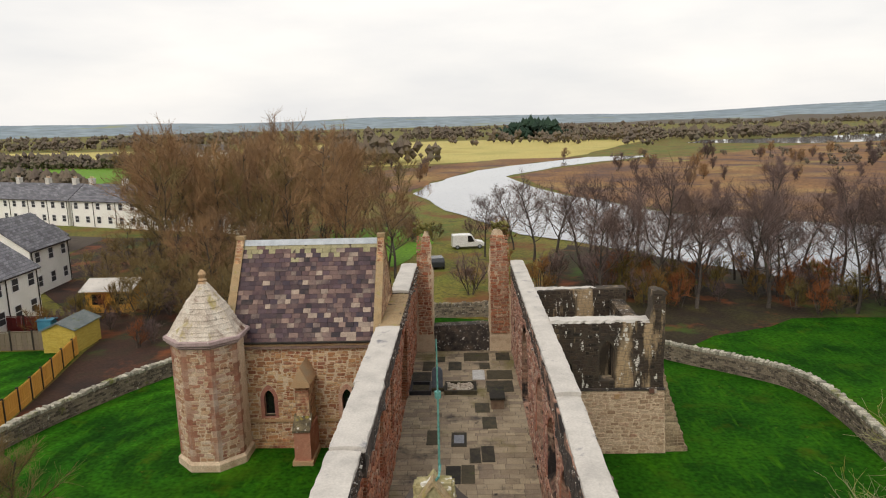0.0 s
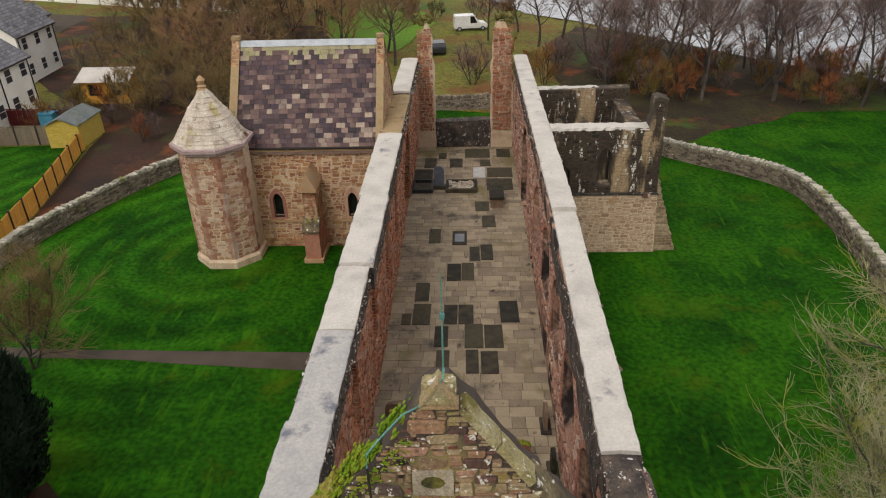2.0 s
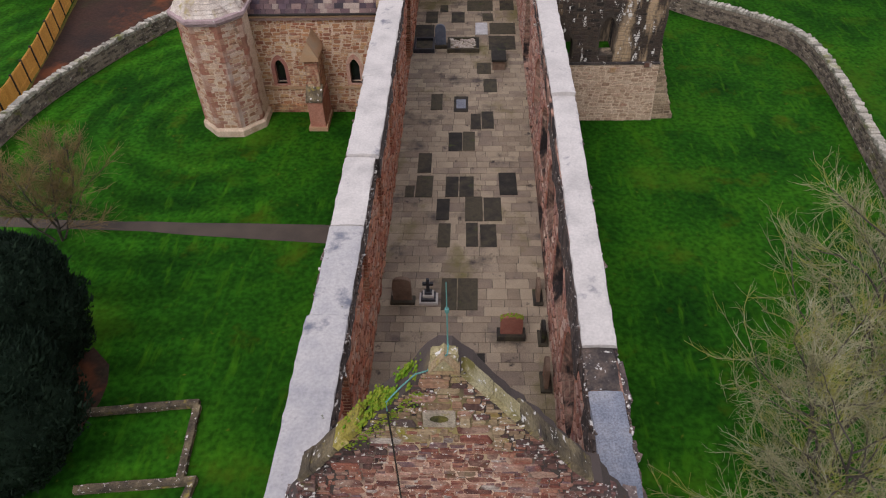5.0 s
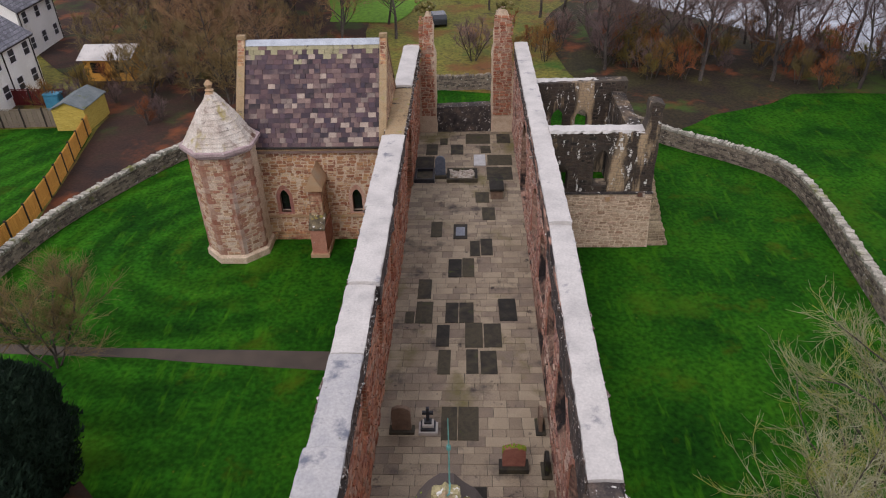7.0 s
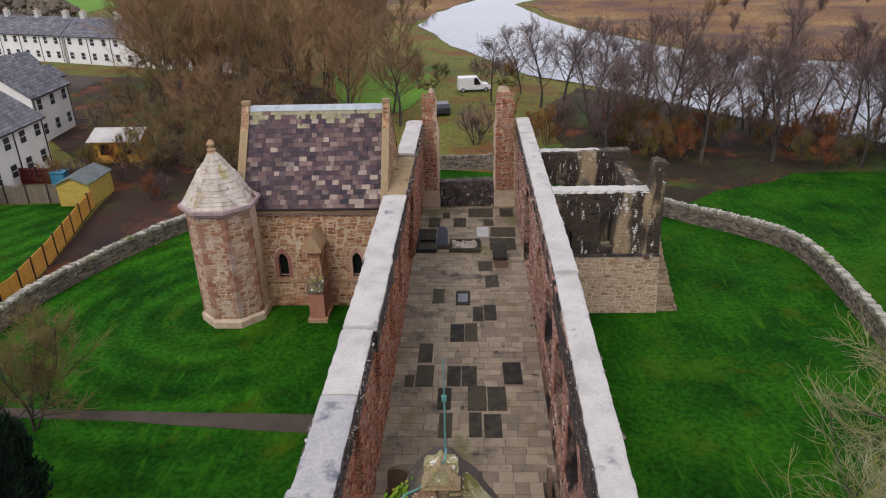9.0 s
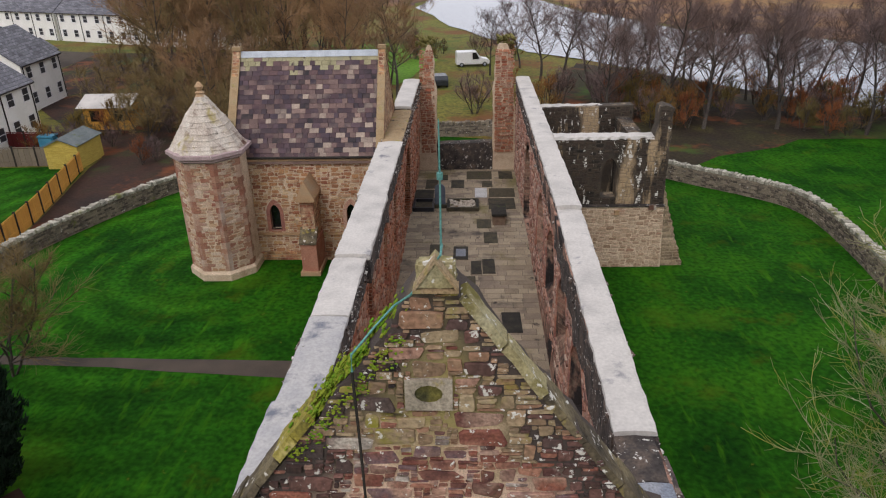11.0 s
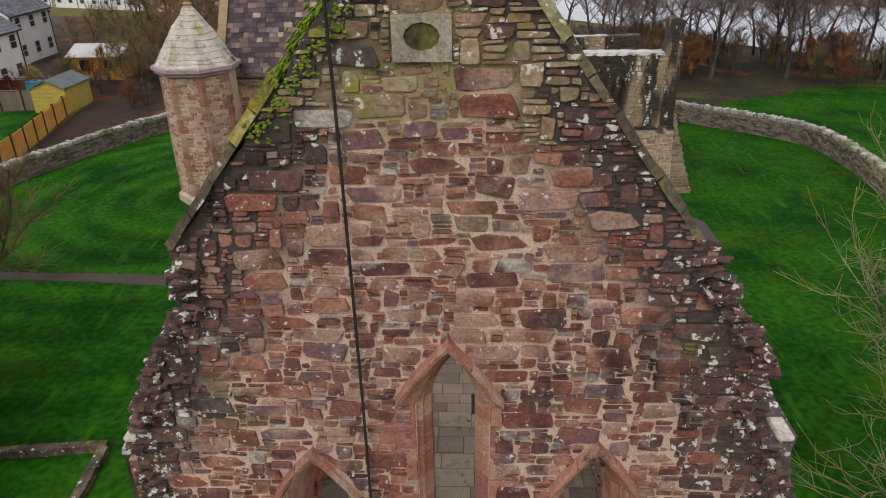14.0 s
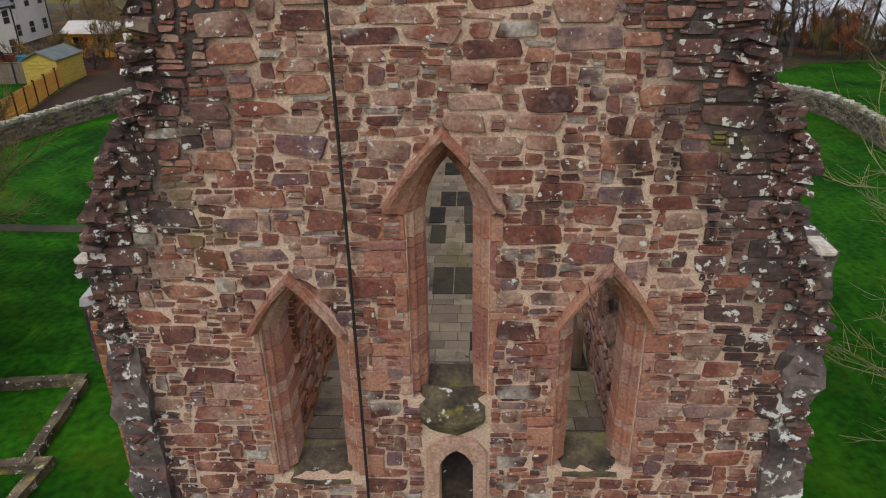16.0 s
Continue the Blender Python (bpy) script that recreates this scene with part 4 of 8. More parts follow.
# loose lichened rubble along the edges of the wall heads
M["head_stone"] = surface("wall_head_rubble", [(0.03, 0.026, 0.024), (0.10, 0.075, 0.06), (0.20, 0.15, 0.12)], 1.4, pick="island", spread=0.7, bump=0.7, grain=16, stains=[(LICHEN, 5.0, 0.55, 0.03, (1, 1, 1))])
rr = random.Random(88)
for side, ys, inner, outer in (("north", (1.0, 47.2), lambda y: -3.4, lambda y: -4.55), ("south", (1.0, 47.4), lambda y: right_in(y) - 0.02, lambda y: right_in(y) + 0.93)):
    vs, fs = [], []
    for k in range(900):
        y = rr.uniform(*ys)
        inn = rr.random() < 0.62
        x = (inner if inn else outer)(y) + rr.gauss(0, 0.03)
        z = TOP - abs(rr.gauss(0, 0.35 if inn else 0.12)) - 0.02
        q = rr.uniform(0.04, 0.11)
        m4 = Matrix.Translation((x, y, z)) @ Euler((rr.gauss(0, 0.15), rr.gauss(0, 0.15), rr.gauss(0, 0.3))).to_matrix().to_4x4() @ Matrix.Diagonal((q * 0.7, q * rr.uniform(1, 1.9), q * rr.uniform(0.4, 0.7), 1))
        i = len(vs)
        for sx, sy, sz in ((-1, -1, -1), (1, -1, -1), (1, 1, -1), (-1, 1, -1), (-1, -1, 1), (1, -1, 1), (1, 1, 1), (-1, 1, 1)):
            vs.append(tuple(m4 @ Vector((sx * rr.uniform(0.7, 1), sy * rr.uniform(0.7, 1), sz * rr.uniform(0.7, 1)))))
        fs += [tuple(i + j for j in f) for f in ((3, 2, 1, 0), (4, 5, 6, 7), (0, 1, 5, 4), (1, 2, 6, 5), (2, 3, 7, 6), (3, 0, 4, 7))]
    me = bpy.data.meshes.new("head_rubble")
    me.from_pydata(vs, [], fs)
    me.materials.append(M["head_stone"])
    ob = new("head_rubble", me)
    ob.parent = wn_ob if side == "north" else ws_ob
    tagged(ob, "loose black and white lichened rubble of the wall head", kind="stuff")

# east end: low wall between two tall window jambs
wall_at("wall_east", ragged([(-3.75, -0.1), (3.95, -0.1), (3.95, 2.0), (2, 2.25), (-1.8, 2.15), (-3.75, 2.0)], 0.6, 0.05, 9), [], lambda u, w, d: Vector((u, 47.9 + d, w)), 1.0, M["edge"], "low black-stained wall under the lost east window")
for s, nm in ((-1, "jamb"), (1, "jamb")):
    t = thing("east_window_jamb", "tall broken red sandstone jamb of the lost east window", "window jamb", kind="structure")
    bm = bmesh.new()
    rg = []
    for k in range(15):
        z = -0.1 + k * 0.72
        r = random.Random(k + 40 * s)
        a = 2.25 + (0.12 if k > 9 else 0) + r.uniform(-0.06, 0.06) + (0.12 * max(0, k - 12))
        b = 4.5 - 0.07 * k + r.uniform(-0.1, 0.1) - (0.1 * max(0, k - 12))
        if s > 0:
            rg.append([(a, 47.75, z), (b, 47.75, z), (b, 49.1, z), (a, 49.1, z)])
        else:
            rg.append([(-b + 0.45, 47.75, z), (-a, 47.75, z), (-a, 49.1, z), (-b + 0.45, 49.1, z)])
    loft(bm, rg)
    bmesh.ops.recalc_face_normals(bm, faces=bm.faces)
    sf = part("shaft", bm, M["wall_mortar"], t)
    xs = (2.35, 3.9) if s > 0 else (-3.5, -2.35)
    rubble_face("face_rubble", sf, [(xs[0], 1.5), (xs[1], 1.5), (xs[1], 9.6), (xs[0], 9.6)], [], Matrix.Translation((0, 47.76, 0)), M["nave_face"], "red rubble", 70 + s, proud=(0.06, 0.12))
    bm = bmesh.new()
    for k in range(26):
        r = random.Random(k + 77 * s)
        x, y, z = (3.2 if s > 0 else -3.0) + r.uniform(-0.75, 0.75), 48.4 + r.uniform(-0.6, 0.6), 9.95 + r.uniform(-0.1, 0.55)
        q = r.uniform(0.1, 0.2)
        m4 = Matrix.Translation((x, y, z)) @ Euler((r.random(), r.random(), r.random())).to_matrix().to_4x4() @ Matrix.Diagonal((q * 1.4, q, q * 0.8, 1))
        bmesh.ops.create_icosphere(bm, subdivisions=1, radius=1, matrix=m4)
    part("mossy_top", bm, M["moss_cope"], t, "crumbled top grown with moss")

# chapel on the north side
chapel = thing("chapel", "roofed tan sandstone side chapel with lancet windows", "chapel")
CH0, CH1, CHF, CHB = -13.4, -4.62, 31.15, 38.9
CW = [lancet(-11.15, 0.62, 1.9, 3.0, 3.5), lancet(-6.6, 0.62, 1.9, 3.0, 3.5)]
bm = bmesh.new()
pierced(bm, [(CH0, -0.1), (CH1, -0.1), (CH1, 6.5), (CH0, 6.5)], CW, lambda u, w, d: Vector((u, CHF + d, w)), 0.8)
fw = part("front_wall", bm, M["wall_mortar"], chapel)
grow_hole = lambda xc: lancet(xc, 1.02, 1.78, 3.03, 3.8)
rubble_face("face_rubble", fw, [(CH0, 0.46), (CH1, 0.46), (CH1, 6.18), (CH0, 6.18)], [grow_hole(-11.15), grow_hole(-6.6), [(CH0, 1.52), (CH1, 1.52), (CH1, 1.72), (CH0, 1.72)]], Matrix.Translation((0, CHF, 0)), M["tan_face"], "tan and red coursed rubble", 11)
bm = bmesh.new()
box(bm, CH0, CH1, CHB - 0.8, CHB, -0.1, 6.5)
part("back_wall", bm, M["chapel"], chapel)
RZ, EZ, RY = 11.6, 6.5, 35.0
for nm, x0, x1 in (("west_gable", CH0 - 0.08, CH0 + 0.28), ("east_gable", CH1 - 0.26, CH1 + 0.06)):
    bm = bmesh.new()
    pierced(bm, [(CHF, -0.1 if x0 < -10 else 5.0), (CHB, -0.1 if x0 < -10 else 5.0), (CHB, EZ + 0.13), (RY + 0.1, RZ + 0.16), (RY - 0.1, RZ + 0.16), (CHF, EZ + 0.13)], [], lambda u, w, d: Vector((x0 + d, u, w)), x1 - x0)
    g = part(nm, bm, M["chapel"], chapel, "gable wall rising above the slates")
    for sgn in (-1, 1):
        for k in range(7):
            f0, f1 = k / 7, (k + 0.985) / 7
            ye = CHF if sgn < 0 else CHB
            bm = bmesh.new()
            pa, pb = Vector((0, ye + (RY - ye) * f0, EZ + 0.14 + (RZ - EZ) * f0)), Vector((0, ye + (RY - ye) * f1, EZ + 0.14 + (RZ - EZ) * f1))
            rg = [[(x0 - 0.06, p.y, p.z), (x1 + 0.06, p.y, p.z), (x1 + 0.06, p.y, p.z + 0.11), (x0 - 0.06, p.y, p.z + 0.11)] for p in (pa, pb)]
            loft(bm, rg)
            bmesh.ops.recalc_face_normals(bm, faces=bm.faces)
            part("coping_stone", bm, M["cope_tan"], g)
    bm = bmesh.new()
    box(bm, x0 - 0.07, x1 + 0.07, RY - 0.2, RY + 0.2, RZ + 0.13, RZ + 0.34)
    part("apex_stone", bm, M["cope_tan"], g)
bm = bmesh.new()
for a, b in (((CHF - 0.18, EZ - 0.02), (RY, RZ - 0.04)), ((CHB + 0.18, EZ - 0.02), (RY, RZ - 0.04))):
    a = (a[0], EZ - 0.18 * (RZ - EZ) / (RY - CHF) - 0.1)
    b = (b[0], RZ - 0.1)
    loft(bm, [[(CH0 + 0.3, a[0], a[1]), (CH0 + 0.3, b[0], b[1]), (CH0 + 0.3, b[0], b[1] - 0.15), (CH0 + 0.3, a[0], a[1] - 0.15)], [(CH1 - 0.3, a[0], a[1]), (CH1 - 0.3, b[0], b[1]), (CH1 - 0.3, b[0], b[1] - 0.15), (CH1 - 0.3, a[0], a[1] - 0.15)]])
bmesh.ops.recalc_face_normals(bm, faces=bm.faces)
roof = part("roof", bm, M["slate_far"], chapel, "purple-grey stone slate roof with mossy ridge")
bm = bmesh.new()
loft(bm, [[(x, RY - 0.28, RZ - 0.25), (x, RY, RZ + 0.07), (x, RY + 0.28, RZ - 0.25), (x, RY, RZ - 0.02)] for x in (CH0 + 0.3, CH1 - 0.3)])
bmesh.ops.recalc_face_normals(bm, faces=bm.faces)
part("lead_ridge", bm, M["lead"], roof, "pale lead ridge roll")
bm = bmesh.new()
box(bm, CH0 + 0.2, CH1 - 0.2, CHF - 0.2, CHF + 0.02, EZ - 0.32, EZ - 0.12)
part("eaves_course", bm, M["ashlar"], chapel)
bm = bmesh.new()
tube(bm, [(CH0 + 0.2, CHF - 0.28, EZ - 0.1), (CH1 - 0.2, CHF - 0.28, EZ - 0.1)], 0.07, 8)
part("gutter", bm, M["cable"], chapel, "dark metal gutter")
bm = bmesh.new()
box(bm, CH0, CH1, CHF - 0.1, CHF, 1.55, 1.7)
part("string_course", bm, M["ashlar"], chapel)
bm = bmesh.new()
box(bm, CH0, CH1, CHF - 0.16, CHF, -0.1, 0.45)
part("plinth", bm, M["chapel"], chapel)
M["glass"] = surface("dark_leaded_glass", [(0.008, 0.008, 0.01), (0.015, 0.014, 0.016)], 4.0, rough=0.2, bump=0.2, grain=12, spec=0.5)
for xc in (-11.15, -6.6):
    w = thing("window_1" if xc < -8 else "window_2", "narrow lancet window with dark glass", "window", kind="structure")
    bm = bmesh.new()
    pierced(bm, lancet(xc, 0.64, 1.88, 3.0, 3.52), [], lambda u, v, d: Vector((u, CHF + 0.35 + d, v)), 0.03)
    part("pane", bm, M["glass"], w)
    bm = bmesh.new()
    pierced(bm, lancet(xc, 1.02, 1.78, 3.03, 3.8), [lancet(xc, 0.6, 1.9, 3.0, 3.48)], lambda u, v, d: Vector((u, CHF - 0.03 + d, v)), 0.25)
    part("surround", bm, M["dressed"], w, "red dressed sandstone surround")
# buttress with gablet
but = thing("buttress", "stepped red and tan stone buttress with gabled head", "buttress", kind="structure")
bm = bmesh.new()
box(bm, -9.2, -8.45, 29.5, CHF, 1.9, 4.3)
part("upper_shaft", bm, M["chapel"], but)
bm = bmesh.new()
box(bm, -9.28, -8.37, 28.95, CHF, 0.15, 1.9)
part("lower_shaft", bm, M["dressed"], but, "red dressed sandstone base")
bm = bmesh.new()
box(bm, -9.4, -8.25, 28.8, CHF, -0.1, 0.18)
part("plinth", bm, M["ashlar"], but)
bm = bmesh.new()
loft(bm, [[(-9.32, 28.85, 1.9), (-8.33, 28.85, 1.9), (-8.33, 29.6, 2.55), (-9.32, 29.6, 2.55)], [(-9.32, 28.85, 2.0), (-8.33, 28.85, 2.0), (-8.33, 29.6, 2.7), (-9.32, 29.6, 2.7)]])
bmesh.ops.recalc_face_normals(bm, faces=bm.faces)
part("weathering", bm, M["cope"], but, "lichen-white sloping set-off")
bm = bmesh.new()
loft(bm, [[(-9.35, y, 4.3), (-8.3, y, 4.3), (-8.3, y, 4.45), (-8.82, y, 5.5), (-9.35, y, 4.45)] for y in (29.3, CHF)])
bmesh.ops.recalc_face_normals(bm, faces=bm.faces)
part("gablet", bm, M["ashlar"], but, "steep gabled head with mossy apex")

# octagonal stair turret
tur = thing("stair_turret", "octagonal sandstone stair turret with a stone spire", "turret")
TX, TY = -14.05, 30.15


def octo(r, z, turn=22.5):
    return [(TX + r * math.cos(radians(turn + 45 * k)), TY + r * math.sin(radians(turn + 45 * k)), z) for k in range(8)]


bm = bmesh.new()
loft(bm, [octo(2.1, -0.1), octo(2.1, 0.35), octo(1.95, 0.5), octo(1.92, 6.95)])
bmesh.ops.recalc_face_normals(bm, faces=bm.faces)
sh = part("shaft", bm, M["wall_mortar"], tur)
side = 2 * 1.935 * math.sin(radians(22.5))
for k in (4, 5, 6, 7):
    # the face between two corners looks along its own bearing
    bear = 22.5 + 45 * k - 22.5
    ap = 1.935 * math.cos(radians(22.5)) + 0.0
    rubble_face("face_rubble", sh, [(-side / 2 + 0.2, 0.52), (side / 2 - 0.2, 0.52), (side / 2 - 0.2, 6.9), (-side / 2 + 0.2, 6.9)], [], Matrix.Translation((TX + ap * math.cos(radians(bear)), TY + ap * math.sin(radians(bear)), 0)) @ pose(0, 0, 0, 0, 0, bear + 90), M["turret_face"], "pale and red rubble", 60 + k)
for k in (3, 4, 5, 6, 7):
    for j in range(18):
        bm = bmesh.new()
        z0 = 0.5 + j * 0.355
        a = radians(22.5 + 45 * k)
        l1, l2 = (0.42, 0.24) if j % 2 else (0.24, 0.42)
        up = Vector((0, 0, 0.34))
        c = Vector((TX + 1.955 * math.cos(a), TY + 1.955 * math.sin(a), z0))
        ends = []
        for sgn, ln in ((-1, l1), (1, l2)):
            d = a + sgn * (math.pi / 2 + radians(22.5))
            ends.append(c + Vector((math.cos(d), math.sin(d), 0)) * ln)
        back = c - Vector((math.cos(a), math.sin(a), 0)) * 0.3
        loft(bm, [[ends[0], c, ends[1], back], [ends[0] + up, c + up, ends[1] + up, back + up]])
        bmesh.ops.recalc_face_normals(bm, faces=bm.faces)
        part("quoin", bm, M["quoin"], tur)
bm = bmesh.new()
loft(bm, [octo(1.94, 6.9), octo(2.15, 7.02), octo(2.15, 7.1), octo(2.3, 7.2), octo(2.3, 7.38), octo(2.05, 7.42)])
bmesh.ops.recalc_face_normals(bm, faces=bm.faces)
part("cornice", bm, M["cornice"], tur, "moulded stone cornice")
bm = bmesh.new()
bend = [(2.1, 7.4), (1.84, 7.8), (1.5, 8.35), (1.1, 8.95), (0.68, 9.55), (0.36, 10.0), (0.26, 10.12)]
prof = []
for (ra, za), (rb, zb) in zip(bend, bend[1:]):
    prof += [(ra, za), ((ra + rb) / 2, (za + zb) / 2)]
prof.append(bend[-1])
rings = []
for r0, z0 in prof:
    rings.append(octo(r0 + 0.005, z0 - 0.01))
    rings.append(octo(r0 + 0.03, z0))
    rings.append(octo(r0 + 0.02, z0 + 0.03))
    rings.append(octo(r0 - 0.02, z0 + 0.05))
loft(bm, rings)
cut_long(bm, 0.35)
roughen(bm, 1.6, 0.08, 6)
roughen(bm, 6.0, 0.02, 3)
bmesh.ops.recalc_face_normals(bm, faces=bm.faces)
part("spire", bm, M["spire"], tur, "lichen-streaked stone spire")
bm = bmesh.new()
loft(bm, [[(TX + r * math.cos(k * math.pi / 5), TY + r * math.sin(k * math.pi / 5), z) for k in range(10)] for r, z in ((0.3, 10.1), (0.2, 10.25), (0.26, 10.33), (0.12, 10.42), (0.2, 10.55), (0.24, 10.66), (0.1, 10.85), (0.02, 10.9))])
part("finial", bm, M["ashlar"], tur, "weathered stone finial")

# ruined transept on the south side
TR = thing("south_transept", "roofless black-stained transept ruin with battered base", "ruined transept")
TF, TXR = 30.0, 11.15
TWIN = [lancet(8.05, 0.86, 4.2, 5.8, 6.5), lancet(5.75, 0.8, 3.9, 5.0, 5.5)]
bm = bmesh.new()
pierced(bm, ragged([(4.9, 3.75), (TXR, 3.75), (TXR, 7.65), (10.2, 7.6), (4.9, 7.5)], 0.5, 0.04, 3), TWIN, lambda u, w, d: Vector((u, TF + d, w)), 0.9)
uw = part("upper_wall", bm, M["dark_mortar"], TR)
rubble_face("face_rubble", uw, [(4.95, 3.8), (TXR, 3.8), (TXR, 7.55), (4.95, 7.5)], [lancet(8.05, 0.98, 4.15, 5.8, 6.6), lancet(5.75, 0.9, 3.85, 5.0, 5.6)], Matrix.Translation((0, TF, 0)), M["black_face"], "black-stained rubble streaked with lichen", 12)
bm = bmesh.new()
loft(bm, [[(4.9, TF - 0.05, 3.7), (TXR + 0.05, TF - 0.05, 3.7), (TXR + 0.05, TF + 0.95, 3.7), (4.9, TF + 0.95, 3.7)], [(4.9, TF - 0.15, -0.1), (TXR + 0.2, TF - 0.15, -0.1), (TXR + 0.2, TF + 0.95, -0.1), (4.9, TF + 0.95, -0.1)]])
bmesh.ops.recalc_face_normals(bm, faces=bm.faces)
lw = part("lower_wall", bm, M["wall_mortar"], TR, "tan rubble lower wall")
rubble_face("face_rubble", lw, [(4.95, -0.05), (TXR + 0.1, -0.05), (TXR + 0.1, 3.6), (4.95, 3.6)], [], Matrix.Translation((0, TF - 0.15, 0)) @ pose(0, 0, 0, -1.5, 0, 0), M["low_face"], "tan coursed rubble", 13)
bm = bmesh.new()
rg = []
for k in range(12):
    z = -0.1 + k * 0.42
    w = 1.45 * (1 - k / 11.5) ** 1.1 + random.Random(k).uniform(-0.04, 0.04)
    for zz in (z, z + 0.3):
        rg.append([(TXR - 0.2, TF + 0.0, zz), (TXR + w, TF + 0.05, zz), (TXR + w, TF + 1.3, zz), (TXR - 0.2, TF + 1.3, zz)])
loft(bm, rg)
bmesh.ops.recalc_face_normals(bm, faces=bm.faces)
part("battered_buttress", bm, M["transept_low"], TR, "stepped battered corner buttress")
bm = bmesh.new()
box(bm, 4.9, TXR + 0.1, TF - 0.14, TF, 3.66, 3.78)
part("string_course", bm, M["edge"], TR)
bm = bmesh.new()
box(bm, 10.35, 10.75, TF - 0.17, TF, 3.5, 3.75)
part("corbel", bm, M["spire"], TR, "pale projecting stone")
for xc in (5.9, 8.6):
    bm = bmesh.new()
    box(bm, xc - 0.13, xc + 0.13, TF - 0.2, TF + 0.1, 3.2, 3.45)
    part("corbel", bm, M["ashlar"], TR)
bm = bmesh.new()
pierced(bm, ragged([(10.3, 7.45), (TXR, 7.45), (TXR, 9.2), (10.75, 9.35), (10.45, 9.25), (10.4, 8.2)], 0.3, 0.05, 8), [], lambda u, w, d: Vector((u, TF - 0.03 + d, w)), 0.96)
cs = part("corner_stub", bm, M["dark_mortar"], TR, "tall mossy corner stub")
rubble_face("face_rubble", cs, [(10.45, 7.5), (TXR - 0.03, 7.5), (TXR - 0.03, 9.15), (10.48, 9.2)], [], Matrix.Translation((0, TF - 0.03, 0)), M["black_face"], "black-stained rubble", 14)
bm = bmesh.new()
box(bm, TXR - 0.9, TXR, TF + 0.9, 40.2, -0.1, 6.2)
cut_long(bm, 0.6)
roughen(bm, 1.5, 0.08, 4)
part("end_wall", bm, M["transept"], TR)
bm = bmesh.new()
pierced(bm, ragged([(4.9, -0.1), (11.4, -0.1), (11.4, 6.95), (4.9, 6.8)], 0.6, 0.04, 6), [lancet(6.7, 0.9, 2.2, 4.2, 4.9), lancet(8.4, 0.9, 2.2, 4.2, 4.9)], lambda u, w, d: Vector((u, 40.2 + d, w)), 0.9)
bw = part("back_wall", bm, M["dark_mortar"], TR)
rubble_face("face_rubble", bw, [(5.0, 3.0), (11.35, 3.0), (11.35, 6.85), (5.0, 6.8)], [lancet(6.7, 1.0, 2.1, 4.2, 5.0), lancet(8.4, 1.0, 2.1, 4.2, 5.0)], Matrix.Translation((0, 40.2, 0)), M["black_face"], "black-stained rubble", 15)
for nm, x0, x1, y0, z in (("capping", 4.95, 10.3, TF, 7.56), ("capping", 5.0, 11.35, 40.2, 6.86)):
    bm = bmesh.new()
    rg = []
    for k in range(25):
        x = x0 + (x1 - x0) * k / 24
        r = random.Random(k * 3 + int(y0))
        th = 0.1 if y0 < 35 else 0.03
        rg.append([(x, y0 + (-0.02 if y0 < 35 else 0.25) + r.uniform(-0.07, 0.07), z - 0.05), (x, y0 + (0.05 if y0 < 35 else 0.4) + r.uniform(-0.07, 0.07), z + th + r.uniform(-0.03, 0.04)), (x, y0 + 0.85, z + th + r.uniform(-0.03, 0.04)), (x, y0 + 0.92, z - 0.05)])
    loft(bm, rg)
    bmesh.ops.recalc_face_normals(bm, faces=bm.faces)
    part(nm, bm, M["capping"], TR, "pale uneven concrete capping")


# ---- details of the west gable ----
def skew_cope(p0, p1, y0, y1, thick, name, material, label, count, seed):
    """Coping stones laid up a gable slope from p0 to p1 (x, z)."""
    for k in range(count):
        r = random.Random(seed + k)
        a = Vector(p0).lerp(Vector(p1), k / count)
        b = Vector(p0).lerp(Vector(p1), (k + 0.96) / count)
        d = (b - a).normalized()
        n = Vector((-d.y, d.x)) if (p1[0] < p0[0]) == (d.y < 0) else Vector((-d.y, d.x))
        if n.y < 0:
            n = -n
        th = thick * r.uniform(0.8, 1.2)
        lo = -0.04
        bm = bmesh.new()
        ring = []
        for q in (a, b):
            e0, e1 = q + n * lo, q + n * th
            ring.append([(e0.x, y0 + r.uniform(-0.03, 0.03), e0.y), (e1.x, y0 + 0.03 + r.uniform(-0.03, 0.03), e1.y), (e1.x, y1 + r.uniform(-0.04, 0.04), e1.y + r.uniform(-0.02, 0.02)), (e0.x, y1, e0.y)])
        loft(bm, ring)
        cut_long(bm, 0.22)
        roughen(bm, 5.0, 0.018, seed)
        bmesh.ops.recalc_face_normals(bm, faces=bm.faces)
        part(name, bm, material, church, label)


M["pale_cope"] = surface("yellow_lichened_coping", [(0.20, 0.17, 0.08), (0.31, 0.27, 0.14), (0.38, 0.35, 0.23)], 1.6, bump=0.6, grain=26, stains=[((0.15, 0.13, 0.035), 1.4, 0.56, 0.1, (1, 1, 1)), ((0.05, 0.04, 0.03), 3.0, 0.6, 0.05, (1, 1, 1)), (LICHEN, 6.0, 0.6, 0.02, (1, 1, 1))])
skew_cope((1.2, 13.08), (0.24, 14.42), -0.05, 0.3, 0.07, "coping_stone", M["pale_cope"], "yellow-lichened sloping coping stone", 2, 10)
skew_cope((2.72, 11.02), (1.2, 13.08), -0.05, 0.46, 0.055, "coping_stone", M["cope"], "dark broken sloping coping stone spotted with lichen", 6, 14)
skew_cope((-2.9, 10.98), (-2.05, 12.1), -0.07, 0.45, 0.06, "coping_stone", M["cope"], "dark sloping coping stone spotted with lichen", 3, 30)
skew_cope((-2.05, 12.1), (-1.55, 12.76), -0.07, 0.45, 0.075, "coping_stone", M["yellow_moss"], "yellow-mossed sloping coping stone", 2, 34)
